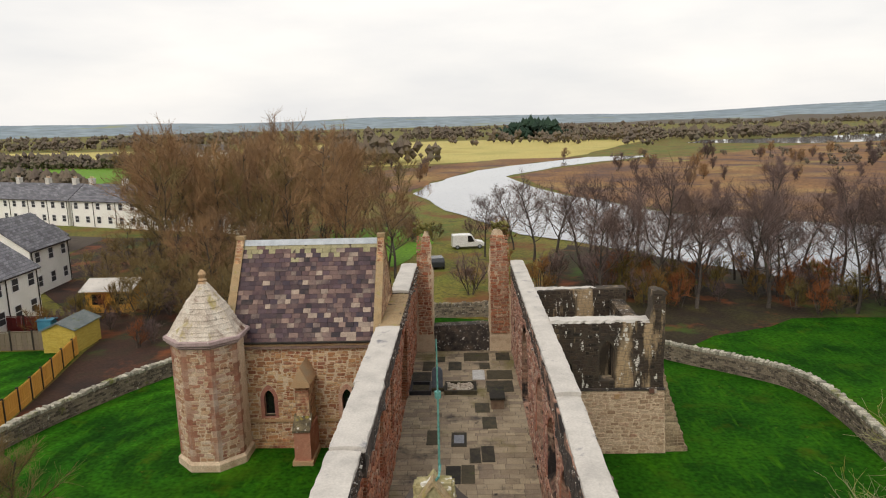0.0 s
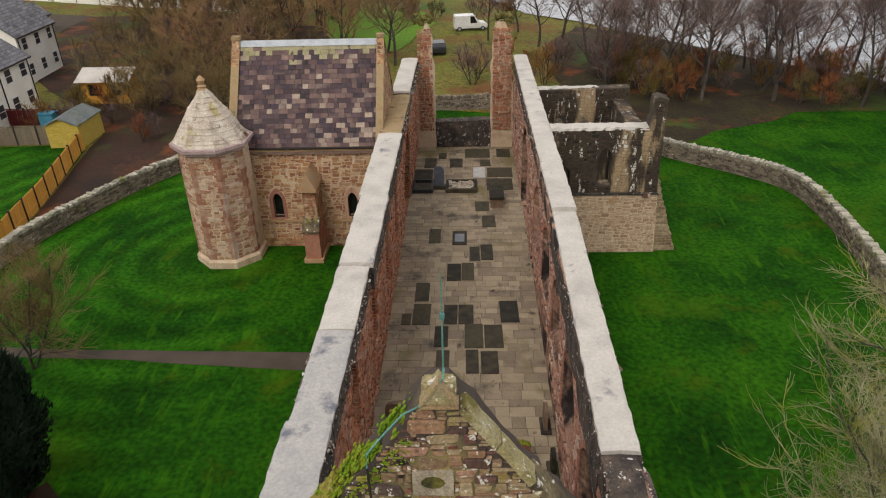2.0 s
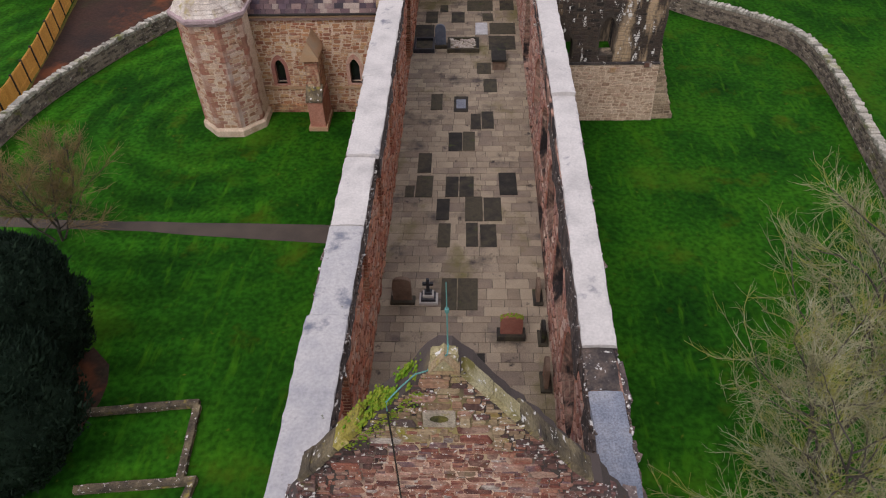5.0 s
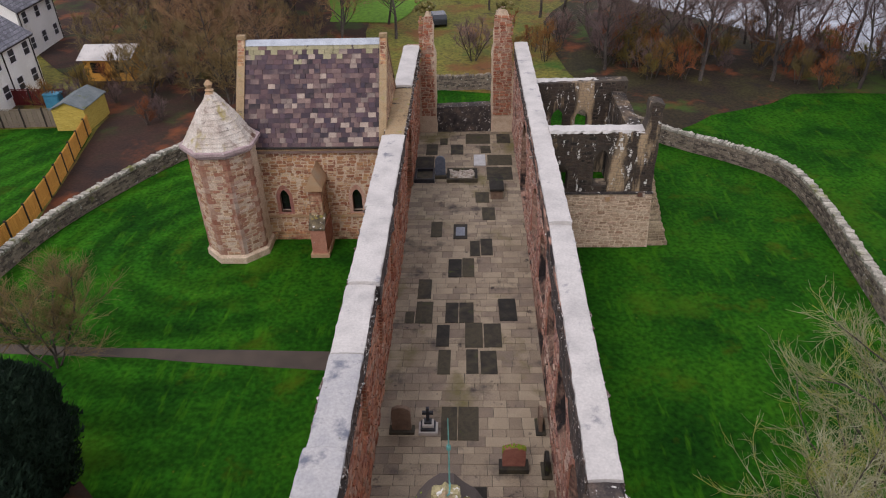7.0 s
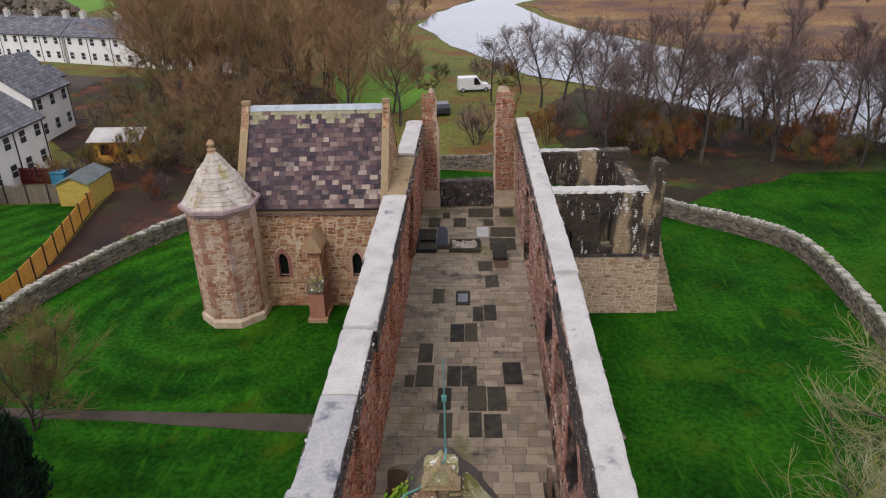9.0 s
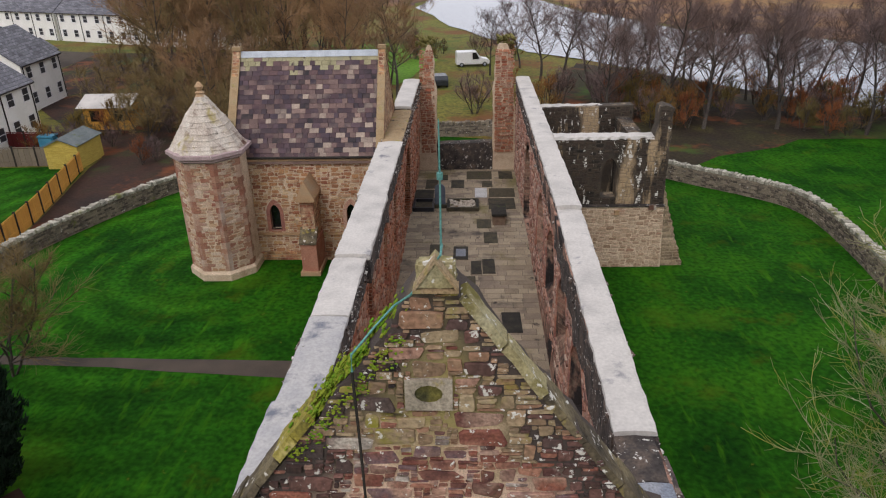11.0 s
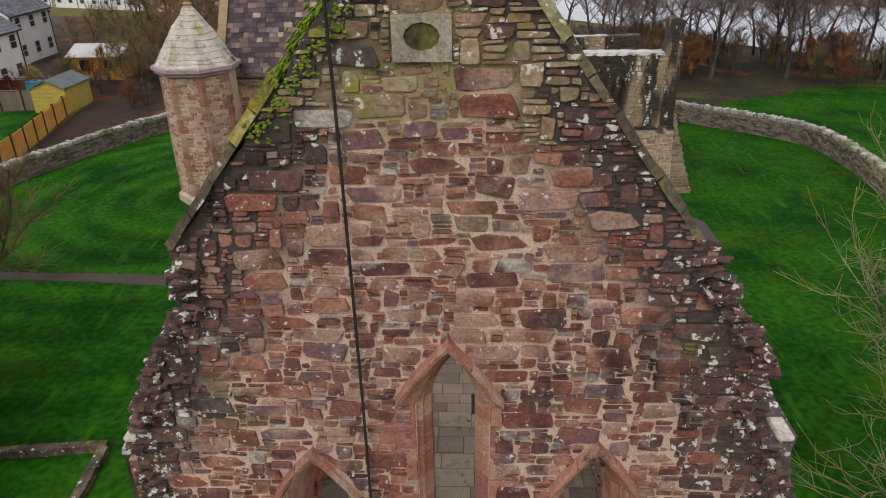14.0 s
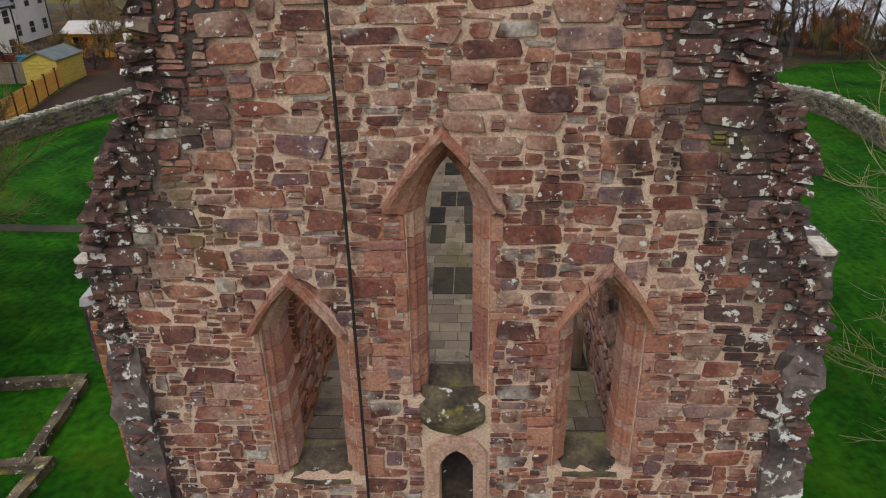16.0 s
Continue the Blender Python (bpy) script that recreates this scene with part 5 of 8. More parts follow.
# apex: a block with a small gabled front on a thin ledge
bm = bmesh.new()
loft(bm, [[(-0.25, -0.1, 14.55), (0.21, -0.1, 14.55), (0.21, -0.1, 14.57), (-0.02, -0.1, 14.88), (-0.25, -0.1, 14.57)], [(-0.25, 0.2, 14.55), (0.21, 0.2, 14.55), (0.21, 0.2, 14.57), (-0.02, 0.2, 14.88), (-0.25, 0.2, 14.57)]])
bmesh.ops.recalc_face_normals(bm, faces=bm.faces)
cut_long(bm, 0.1)
roughen(bm, 7, 0.01, 2)
part("apex_stone", bm, M["pale_cope"], church, "gabled apex stone, yellow with lichen")
bm = bmesh.new()
box(bm, -0.24, 0.2, 0.02, 0.24, 14.45, 14.79)
bmesh.ops.bevel(bm, geom=list(bm.edges), offset=0.03, segments=2, affect="EDGES")
cut_long(bm, 0.15)
roughen(bm, 5, 0.015, 1)
part("apex_block", bm, M["pale_cope"], church)
bm = bmesh.new()
for sx in (-1, 1):
    loft(bm, [[(-0.02 + sx * 0.25, y, 14.54), (-0.02, y, 14.92), (-0.02, y, 14.86), (-0.02 + sx * 0.225, y, 14.53)] for y in (-0.13, 0.02)])
box(bm, -0.27, 0.23, -0.13, 0.1, 14.5, 14.535)
bmesh.ops.recalc_face_normals(bm, faces=bm.faces)
part("apex_moulding", bm, M["cope_tan"], church)
# moss on the broken slope: low cushions in patches, yellower downhill
rr = random.Random(5)
bm = bmesh.new()
for k in range(3400):
    f = rr.random() ** 0.85
    x, z = -0.38 - 1.55 * f, 14.2 - 1.55 * 1.27 * f
    y = rr.uniform(-0.05, 0.55)
    if noise.noise(Vector((x * 2.6, y * 3.0, z * 2.6 + 4))) < -0.12 + 0.25 * (y < 0.02):
        continue
    p = Vector((x + rr.gauss(0, 0.05), y, z + rr.gauss(0.0, 0.05)))
    q = rr.uniform(0.012, 0.034)
    bmesh.ops.create_icosphere(bm, subdivisions=1, radius=q, matrix=Matrix.Translation(p) @ Euler((0, -0.9, 0)).to_matrix().to_4x4() @ Matrix.Diagonal((1.6, 1.4, 0.6, 1)))
for k in range(260):
    # wisps that hang down the face below the slope
    f = rr.random()
    x, z = -0.5 - 1.4 * f, 13.95 - 1.4 * 1.27 * f
    d = abs(rr.gauss(0, 0.13))
    p = Vector((x + d * 0.75, -0.045 - rr.random() * 0.02, z - d * 0.4))
    bmesh.ops.create_icosphere(bm, subdivisions=1, radius=rr.uniform(0.008, 0.02), matrix=Matrix.Translation(p) @ Matrix.Diagonal((1.5, 0.6, 1.0, 1)))
M["moss"] = surface("bright_moss", [(0.07, 0.15, 0.01), (0.12, 0.25, 0.014), (0.24, 0.28, 0.03), (0.15, 0.20, 0.02)], 2.2, pick="island", spread=0.4, bump=0.8, grain=60, spec=0.1)
tagged(part("moss", bm, M["moss"], church, "bright green moss cushions"), kind="stuff")
# square vent stone with a round hole
bm = bmesh.new()
pierced(bm, [(-0.42, 12.89), (0.14, 12.89), (0.14, 13.32), (-0.42, 13.32)], [[(-0.14 + 0.17 * math.cos(a * 0.5236), 13.12 + 0.13 * math.sin(a * 0.5236)) for a in range(12)]], lambda u, w, d: Vector((u, -0.055 + d, w)), 0.11)
part("vent_stone", bm, M["vent"], church, "pale square vent stone with round hole")
bm = bmesh.new()
box(bm, -0.36, 0.08, -0.03, -0.006, 12.93, 13.28)
part("vent_back", bm, M["moss_cope"], church)
# lightning conductor and rod
lc = thing("lightning_conductor", "dark lightning conductor strip with green copper rod", "lightning conductor")
bm = bmesh.new()
tube(bm, [(-1.0, -0.14, 13.5), (-0.985, -0.12, 12.5), (-0.97, -0.13, 11.2), (-0.955, -0.12, 9), (-0.95, -0.12, 6), (-0.95, -0.12, 0)], 0.018, 6)
part("strip", bm, M["cable"], lc)
bm = bmesh.new()
tube(bm, [(-1.0, -0.14, 13.5), (-1.0, -0.1, 13.7), (-0.75, 0.0, 13.98), (-0.5, 0.06, 14.25), (-0.3, 0.0, 14.42), (0.04, -0.06, 14.93), (0.05, 0.1, 14.98)], 0.014, 6)
part("copper_tape", bm, M["iron"], lc, "verdigris copper tape")
bm = bmesh.new()
tube(bm, [(0.04, 0.1, 14.9), (0.045, 0.1, 15.7), (0.045, 0.1, 16.35)], [0.013, 0.011, 0.007], 6)
tube(bm, [(0.045, 0.1, 15.72), (0.045, 0.1, 15.79)], 0.035, 8)
part("rod", bm, M["iron"], lc, "slender green copper rod")


# lancet surrounds: dressed blocks, moulded reveals, pointed hoods and mossy sills
def bow(xc, half, zs, za, bulge, n=7):
    """One pointed arch from its foot on the +x side over the apex to the other foot."""
    up = [(half * (1 - k / n), zs + (za - zs) * (k / n) + bulge * math.sin(math.pi * (k / n) ** 0.8)) for k in range(n + 1)]
    return [(xc + x, z) for x, z in up] + [(xc - x, z) for x, z in up[-2::-1]]


REVEAL = ((0.15, -0.012), (0.15, 0.035), (0.115, 0.06), (0.085, 0.055), (0.06, 0.075), (0.05, 0.12), (0.0, 0.17), (-0.03, 0.2), (-0.03, 0.6), (0.17, 0.6))


def surround(xc, w, z0, zs, za, hood, seed):
    r = random.Random(seed)
    for sgn in (-1, 1):
        z = z0 - 0.05
        while z < zs - 0.06:
            hgt = min(r.choice((0.11, 0.17, 0.22, 0.27, 0.34)) * r.uniform(0.9, 1.1), zs - z)
            if zs - z - hgt < 0.08:
                hgt = zs - z
            ln = r.choice((0.07, 0.12, 0.2, 0.3, 0.45)) * r.uniform(0.85, 1.15)
            x0 = xc + sgn * (w / 2 + 0.152)
            x1 = x0 + sgn * ln
            bm = bmesh.new()
            box(bm, min(x0, x1), max(x0, x1), -0.022 + r.uniform(-0.014, 0.008), 0.1, z + 0.007, z + hgt - 0.007)
            bmesh.ops.bevel(bm, geom=list(bm.edges), offset=0.01, segments=1, affect="EDGES")
            cut_long(bm, 0.16)
            roughen(bm, 6.0, 0.012, seed + z)
            part("jamb_block", bm, M["dressed"], church)
            bm = bmesh.new()
            j = r.uniform(-0.006, 0.006)
            loft(bm, [[(xc + sgn * (w / 2 + dx + j), dy + j, zz) for dx, dy in REVEAL] for zz in (z + 0.004, z + hgt - 0.004)])
            bmesh.ops.recalc_face_normals(bm, faces=bm.faces)
            part("reveal_block", bm, M["dressed"], church)
            z += hgt
    # moulded arch, in two springers and their voussoirs
    n = 7
    rows = [bow(xc, w / 2 + dx, zs, za + dx * 1.25, 0.13 * (za - zs) + 0.02, n) for dx, _ in REVEAL]
    for k0, k1 in ((0, 2), (2, 5), (5, 7), (7, 10), (10, 12), (12, 14)):
        bm = bmesh.new()
        loft(bm, [[(rows[i][k][0], REVEAL[i][1], rows[i][k][1]) for i in range(len(REVEAL))] for k in range(k0, k1 + 1)])
        bmesh.ops.recalc_face_normals(bm, faces=bm.faces)
        part("arch_stone", bm, M["dressed"], church)
    hx, hh, hz, ha = hood
    ho = bow(hx, hh, hz, ha, 0.05, n)
    hm = bow(hx, hh - 0.05, hz + 0.005, ha - 0.07, 0.05, n)
    inn = bow(xc, w / 2 + 0.15, zs, za + 0.16, 0.13 * (za - zs) + 0.02, n)
    for k0, k1 in ((0, 4), (4, 7), (7, 10), (10, 14)):
        bm = bmesh.new()
        loft(bm, [[(inn[k][0], 0.05, inn[k][1]), (inn[k][0], -0.03, inn[k][1]), (hm[k][0] * 0.5 + inn[k][0] * 0.5, -0.075, hm[k][1] * 0.5 + inn[k][1] * 0.5), (hm[k][0], -0.15, hm[k][1]), (ho[k][0], -0.165, ho[k][1]), (ho[k][0], -0.12, ho[k][1] + 0.03), (ho[k][0], 0.05, ho[k][1] + 0.05)] for k in range(k0, k1 + 1)])
        bmesh.ops.recalc_face_normals(bm, faces=bm.faces)
        cut_long(bm, 0.12)
        roughen(bm, 7.0, 0.018, seed + k0)
        part("hood_stone", bm, M["dressed"], church, "weathered projecting hood moulding")
    bm = bmesh.new()
    loft(bm, [[(xc + s * (w / 2 + 0.02), -0.03, z0 - 0.2) for s in (-1, 1)] + [(xc + s * (w / 2 + 0.02), 0.6, z0 - 0.1) for s in (1, -1)],
              [(xc + s * (w / 2 + 0.02), -0.03, z0 - 0.14) for s in (-1, 1)] + [(xc + s * (w / 2 + 0.02), 0.6, z0 - 0.02) for s in (1, -1)]])
    cut_long(bm, 0.12)
    roughen(bm, 6, 0.035, seed)
    bmesh.ops.recalc_face_normals(bm, faces=bm.faces)
    part("sill", bm, M["sill"], church, "sloping mossy sill")


for k, q in enumerate(LAN):
    surround(*q, HOOD[k], seed=k + 3)
# rounded corbelled ledge and niche below the middle lancet
bm = bmesh.new()
rg = []
for f, z in ((0.35, 5.96), (0.6, 6.05), (0.9, 6.16), (1.0, 6.24), (1.0, 6.33), (0.93, 6.4), (0.6, 6.52), (0.3, 6.58)):
    rg.append([(0.13 + 0.4 * min(1, f + 0.12) * math.cos(math.pi * k / 12), 0.04 - 0.2 * f * math.sin(math.pi * k / 12) ** 0.7, z) for k in range(13)] + [(-0.25, 0.12, z), (0.5, 0.12, z)])
loft(bm, rg)
cut_long(bm, 0.12)
roughen(bm, 6, 0.035, 2)
bmesh.ops.recalc_face_normals(bm, faces=bm.faces)
part("ledge", bm, M["cope"], church, "mossy rounded ledge below the middle lancet")
bm = bmesh.new()
pierced(bm, [(-0.2, 4.1), (0.54, 4.1), (0.54, 5.72), (0.4, 5.9), (0.17, 5.96), (-0.06, 5.9), (-0.2, 5.72)], [lancet(0.17, 0.44, 4.15, 5.45, 5.74)], lambda u, w, d: Vector((u, -0.05 + d, w)), 0.3)
part("niche_surround", bm, M["dressed"], church, "dressed niche surround")
bm = bmesh.new()
box(bm, -0.1, 0.44, 0.42, 0.5, 4.1, 5.8)
part("niche_back", bm, M["edge"], church)
# side buttress strips of the front, grown with white lichen
M["lichen_wall"] = surface("lichen_black_rubble", [(0.03, 0.027, 0.025), (0.10, 0.08, 0.075), (0.2, 0.15, 0.13)], 1.6, bump=0.9, grain=12, stains=[((0.28, 0.13, 0.125), 0.7, 0.54, 0.12, (1, 1, 1)), ((0.78, 0.76, 0.72), 1.5, 0.6, 0.03, (1, 1, 1)), (LICHEN, 8.0, 0.6, 0.02, (1, 1, 1))])
for s, x0, x1, ztop in ((1, 3.9, 4.62, 8.45), (-1, -4.12, -3.5, 8.35)):
    b = thing("corner_buttress", "ragged corner buttress with white lichen patches", "buttress", kind="structure")
    bm = bmesh.new()
    rg = []
    for k in range(22):
        z = -0.1 + (ztop + 0.1) * k / 21
        r = random.Random(k + 9 * s)
        e = r.uniform(-0.06, 0.06)
        fa = 0.12 if k < 18 else 0.02
        if s > 0:
            rg.append([(x0, -fa + e * 0.5, z), (x1 + e - 0.02 * k, -fa + r.uniform(-.05, .05), z), (x1 + e - 0.02 * k, 1.3, z), (x0, 1.3, z)])
        else:
            rg.append([(x0 + e + 0.012 * k, -fa + r.uniform(-.05, .05), z), (x1, -fa + e * 0.5, z), (x1, 1.3, z), (x0 + e + 0.012 * k, 1.3, z)])
    loft(bm, rg)
    cut_long(bm, 0.3)
    roughen(bm, 3.0, 0.07, s)
    bmesh.ops.recalc_face_normals(bm, faces=bm.faces)
    part("rubble", bm, M["lichen_wall"], b)
    bm = bmesh.new()
    box(bm, 3.95 if s > 0 else -3.98, 4.16 if s > 0 else -3.78, -0.1, 0.3, ztop - 0.04, ztop + 0.05)
    bmesh.ops.bevel(bm, geom=list(bm.edges), offset=0.03, segments=1, affect="EDGES")
    part("pale_slab", bm, M["spire"], b, "pale flat cap stone")
# loose angular stones along the broken edges
rr = random.Random(14)
bm = bmesh.new()
edge_pts = [(4.45, 4.6), (4.4, 5.7), (4.2, 6.4), (4.24, 7.6), (4.08, 8.1), (3.64, 8.95), (3.7, 9.5), (3.28, 10.2), (2.95, 10.85)], [(-4.0, 4.6), (-3.85, 5.6), (-3.78, 6.6), (-3.9, 7.6), (-3.8, 8.55), (-3.6, 9.1), (-3.38, 9.66), (-2.98, 10.1), (-2.95, 10.85)]
for pts in edge_pts:
    for k in range(230):
        i = rr.randrange(len(pts) - 1)
        p = Vector(pts[i]).lerp(Vector(pts[i + 1]), rr.random())
        q = rr.uniform(0.03, 0.075)
        sgn = 1 if p.x > 0 else -1
        c = Vector((p.x - sgn * abs(rr.gauss(0.09, 0.12)), rr.uniform(-0.06, 0.5) if rr.random() < 0.5 else rr.uniform(-0.1, 0.02), p.y))
        m4 = Matrix.Translation(c) @ Euler((rr.gauss(0, 0.2), rr.gauss(0, 0.2), rr.gauss(0, 0.3))).to_matrix().to_4x4() @ Matrix.Diagonal((q * rr.uniform(1.1, 2.2), q, q * rr.uniform(0.35, 0.7), 1))
        for v in box(bm, -1, 1, -1, 1, -1, 1):
            v.co += Vector((rr.uniform(-0.3, 0.3), rr.uniform(-0.3, 0.3), rr.uniform(-0.3, 0.3)))
            v.co = m4 @ v.co
tagged(part("edge_rubble", bm, M["edge_stone_small"], church, "broken black edge stones with white lichen"), kind="stuff")
# stub of a lost wall on the outer side of the south wall
stub = thing("wall_stub", "dark broken wall stub with lichen", "wall stub", kind="structure")
for y0, y1, x1, z in ((4.8, 6.2, 4.95, 6.75), (4.2, 4.6, 4.8, 7.1)):
    bm = bmesh.new()
    box(bm, 4.5, x1, y0, y1, -0.1, z)
    cut_long(bm, 0.5)
    roughen(bm, 2.5, 0.06, y0)
    part("rubble", bm, M["lichen_wall"], stub)


# ---- nave floor furniture: ledger stones and monuments ----
bm = bmesh.new()
box(bm, -3.9, 4.15, 0.6, 48.0, -0.3, -0.03)
floor = tagged(link_mesh("floor", bm, M["joint"]), "stone-flagged nave floor open to the sky", "floor", kind="structure")
LEDGERS = []


def ledger(x, y, w, l, z=0.035, label="dark flat ledger gravestone in the paving", material=None, frame_edge=False):
    r = random.Random(int(x * 100 + y * 10))
    bm = bmesh.new()
    box(bm, -w / 2, w / 2, -l / 2, l / 2, -0.06, z)
    bmesh.ops.bevel(bm, geom=[e for e in bm.edges if abs(e.verts[0].co.z - e.verts[1].co.z) < 1e-4 and e.verts[0].co.z > 0], offset=0.015, segments=1, affect="EDGES")
    ob = tagged(link_mesh("ledger_stone", bm, material or M["ledger"]), label, "gravestone", "ledger stones of the nave")
    ob.matrix_world = pose(x, y, 0, 0, 0, r.uniform(-0.8, 0.8))
    LEDGERS.append((x, y, w, l))
    return ob


for q in ((-0.49, 27.54, 0.8, 1.9), (0.3, 27.6, 0.72, 1.95), (-2.19, 25.44, 0.77, 1.86), (-2.11, 23.28, 0.92, 1.9), (-2.89, 22.82, 0.5, 0.97), (-0.6, 23.25, 0.7, 1.77), (0.19, 23.25, 0.78, 1.77), (2.44, 23.5, 0.96, 1.97), (-1.75, 32.0, 0.73, 1.9)):
    ledger(*q)
for q in ((0.72, 29.69, 0.6, 1.69), (1.45, 29.86, 0.73, 1.9), (1.69, 34.0, 0.87, 1.7), (1.3, 36.3, 0.96, 1.5), (-2.56, 44.28, 0.92, 2.0), (-1.66, 45.8, 0.62, 1.2), (-0.56, 44.24, 1.0, 1.8), (2.75, 42.27, 1.9, 1.8), (2.65, 40.0, 1.9, 2.1)):
    ledger(*q)
for q in ((3.21, 46.3, 1.1, 1.8), (1.12, 46.3, 2.0, 1.9), (1.7, 44.2, 0.8, 1.3), (-1.04, 21.32, 0.68, 1.72), (0.58, 21.37, 0.92, 2.0), (1.56, 21.34, 0.92, 1.9), (-0.92, 19.29, 0.63, 1.79), (0.48, 19.33, 0.6, 1.79), (1.3, 19.26, 0.82, 1.7)):
    ledger(*q)
for q in ((-0.58, 15.24, 0.72, 2.0), (0.28, 15.24, 0.92, 2.0), (0.69, 11.28, 0.66, 1.0), (-3.0, 41.9, 1.4, 2.2)):
    ledger(*q)
M["pale_slab"] = surface("pale_marble", [(0.42, 0.42, 0.42), (0.58, 0.58, 0.58)], 2.0, bump=0.1, rough=0.5)
ledger(1.2, 42.23, 0.9, 1.9, 0.07, "pale grey-white flat grave slab", M["pale_slab"])
ledger(-0.2, 31.7, 0.9, 1.8, 0.05, "dark framed ledger stone with a pale blue panel")
bm = bmesh.new()
box(bm, -0.5, 0.1, 31.15, 32.2, 0.04, 0.062)
tagged(link_mesh("inscribed_panel", bm, M["capping_blue"]), "bluish inscribed panel set in a ledger stone", "gravestone")


def arched_stone(name, x, y, w, h, t, material, label, base=0.16, round_top=True, yaw=0.0, tilt=0.0):
    ob = thing(name, label, "gravestone")
    bm = bmesh.new()
    pts = [(-w / 2, 0.1), (w / 2, 0.1), (w / 2, h * 0.75)]
    for k in range(1, 9):
        a = math.pi * k / 9
        pts.append((w / 2 * math.cos(a), h * 0.75 + h * 0.25 * math.sin(a) ** (0.8 if round_top else 0.4)))
    pts.append((-w / 2, h * 0.75))
    pierced(bm, pts, [], lambda u, v, d: Vector((u, d - t / 2, v)), t)
    bmesh.ops.bevel(bm, geom=[e for e in bm.edges if len(e.link_faces) == 2 and e.calc_face_angle(0) > 1.0], offset=0.015, segments=1, affect="EDGES")
    part("headstone", bm, material, ob)
    bm = bmesh.new()
    box(bm, -w / 2 - 0.14, w / 2 + 0.14, -t / 2 - 0.16, t / 2 + 0.12, -0.04, base)
    bmesh.ops.bevel(bm, geom=list(bm.edges), offset=0.02, segments=1, affect="EDGES")
    part("plinth", bm, M["ledger"], ob, "dark stone plinth")
    ob.matrix_world = pose(x, y, 0, tilt, 0, yaw)
    return ob


M["red_grave"] = surface("red_granite", [(0.24, 0.09, 0.065), (0.32, 0.14, 0.10)], 3.0, bump=0.3, grain=60, stains=[((0.10, 0.11, 0.02), 2.0, 0.62, 0.1, (1, 1, 1))])
M["brown_grave"] = surface("brown_sandstone_grave", [(0.15, 0.10, 0.07), (0.24, 0.17, 0.12)], 3.0, bump=0.4, grain=40, stains=[((0.30, 0.14, 0.08), 1.5, 0.6, 0.1, (1, 1, 1))])
M["grey_granite"] = surface("grey_granite", [(0.10, 0.12, 0.16), (0.16, 0.18, 0.22)], 4.0, rough=0.4, bump=0.1, grain=90)
M["dark_granite"] = surface("blue_black_granite", [(0.02, 0.022, 0.028), (0.04, 0.042, 0.05)], 4.0, rough=0.35, bump=0.1)
g = arched_stone("red_headstone", 2.16, 12.75, 0.95, 1.35, 0.28, M["red_grave"], "upright red granite headstone with a mossy top", 0.3, False)
bm = bmesh.new()
rr = random.Random(8)
for k in range(60):
    a = rr.random() * math.pi
    bmesh.ops.create_icosphere(bm, subdivisions=1, radius=rr.uniform(0.03, 0.06), matrix=Matrix.Translation((0.46 * math.cos(a), rr.uniform(-0.12, 0.12), 1.01 + 0.34 * math.sin(a) ** 0.4)))
tagged(part("moss", bm, M["moss"], g, "moss along the top edge"), kind="stuff")
arched_stone("brown_headstone", -2.67, 14.8, 0.85, 1.5, 0.2, M["brown_grave"], "upright brown sandstone headstone with rounded top", 0.14)
arched_stone("blue_headstone", -1.73, 39.4, 0.75, 1.75, 0.18, M["grey_granite"], "tall blue-grey rounded granite headstone", 0.25)
arched_stone("leaning_stone", 3.45, 15.0, 0.7, 1.2, 0.16, M["brown_grave"], "grave slab leaning near the nave wall", 0.1, True, 90)
arched_stone("leaning_stone", 3.5, 12.6, 0.6, 1.1, 0.16, M["ledger"], "dark grave slab standing by the nave wall", 0.1, True, 90)
arched_stone("leaning_stone", 3.45, 10.3, 0.75, 1.5, 0.18, M["brown_grave"], "tall grave slab standing by the nave wall", 0.1, True, 90)
# stepped cross
cross = thing("stone_cross", "pale stepped plinth with a dark stone cross", "grave cross", (-1.5, 14.85, 0))
for nm, w, z0, z1, mt in (("step", 0.42, -0.04, 0.16, M["capping"]), ("step", 0.33, 0.16, 0.32, M["dark_granite"]), ("step", 0.25, 0.32, 0.48, M["capping"]), ("step", 0.17, 0.48, 0.62, M["dark_granite"])):
    bm = bmesh.new()
    box(bm, -w, w, -w * 0.8, w * 0.8, z0, z1)
    bmesh.ops.bevel(bm, geom=list(bm.edges), offset=0.015, segments=1, affect="EDGES")
    part(nm, bm, mt, cross)
bm = bmesh.new()
pierced(bm, [(-0.08, 0.6), (0.08, 0.6), (0.07, 1.0), (0.24, 1.0), (0.24, 1.14), (0.07, 1.14), (0.07, 1.38), (-0.07, 1.38), (-0.07, 1.14), (-0.24, 1.14), (-0.24, 1.0), (-0.07, 1.0)], [], lambda u, v, d: Vector((u, d - 0.06, v)), 0.12)
part("cross", bm, M["dark_granite"], cross, "dark polished cross")
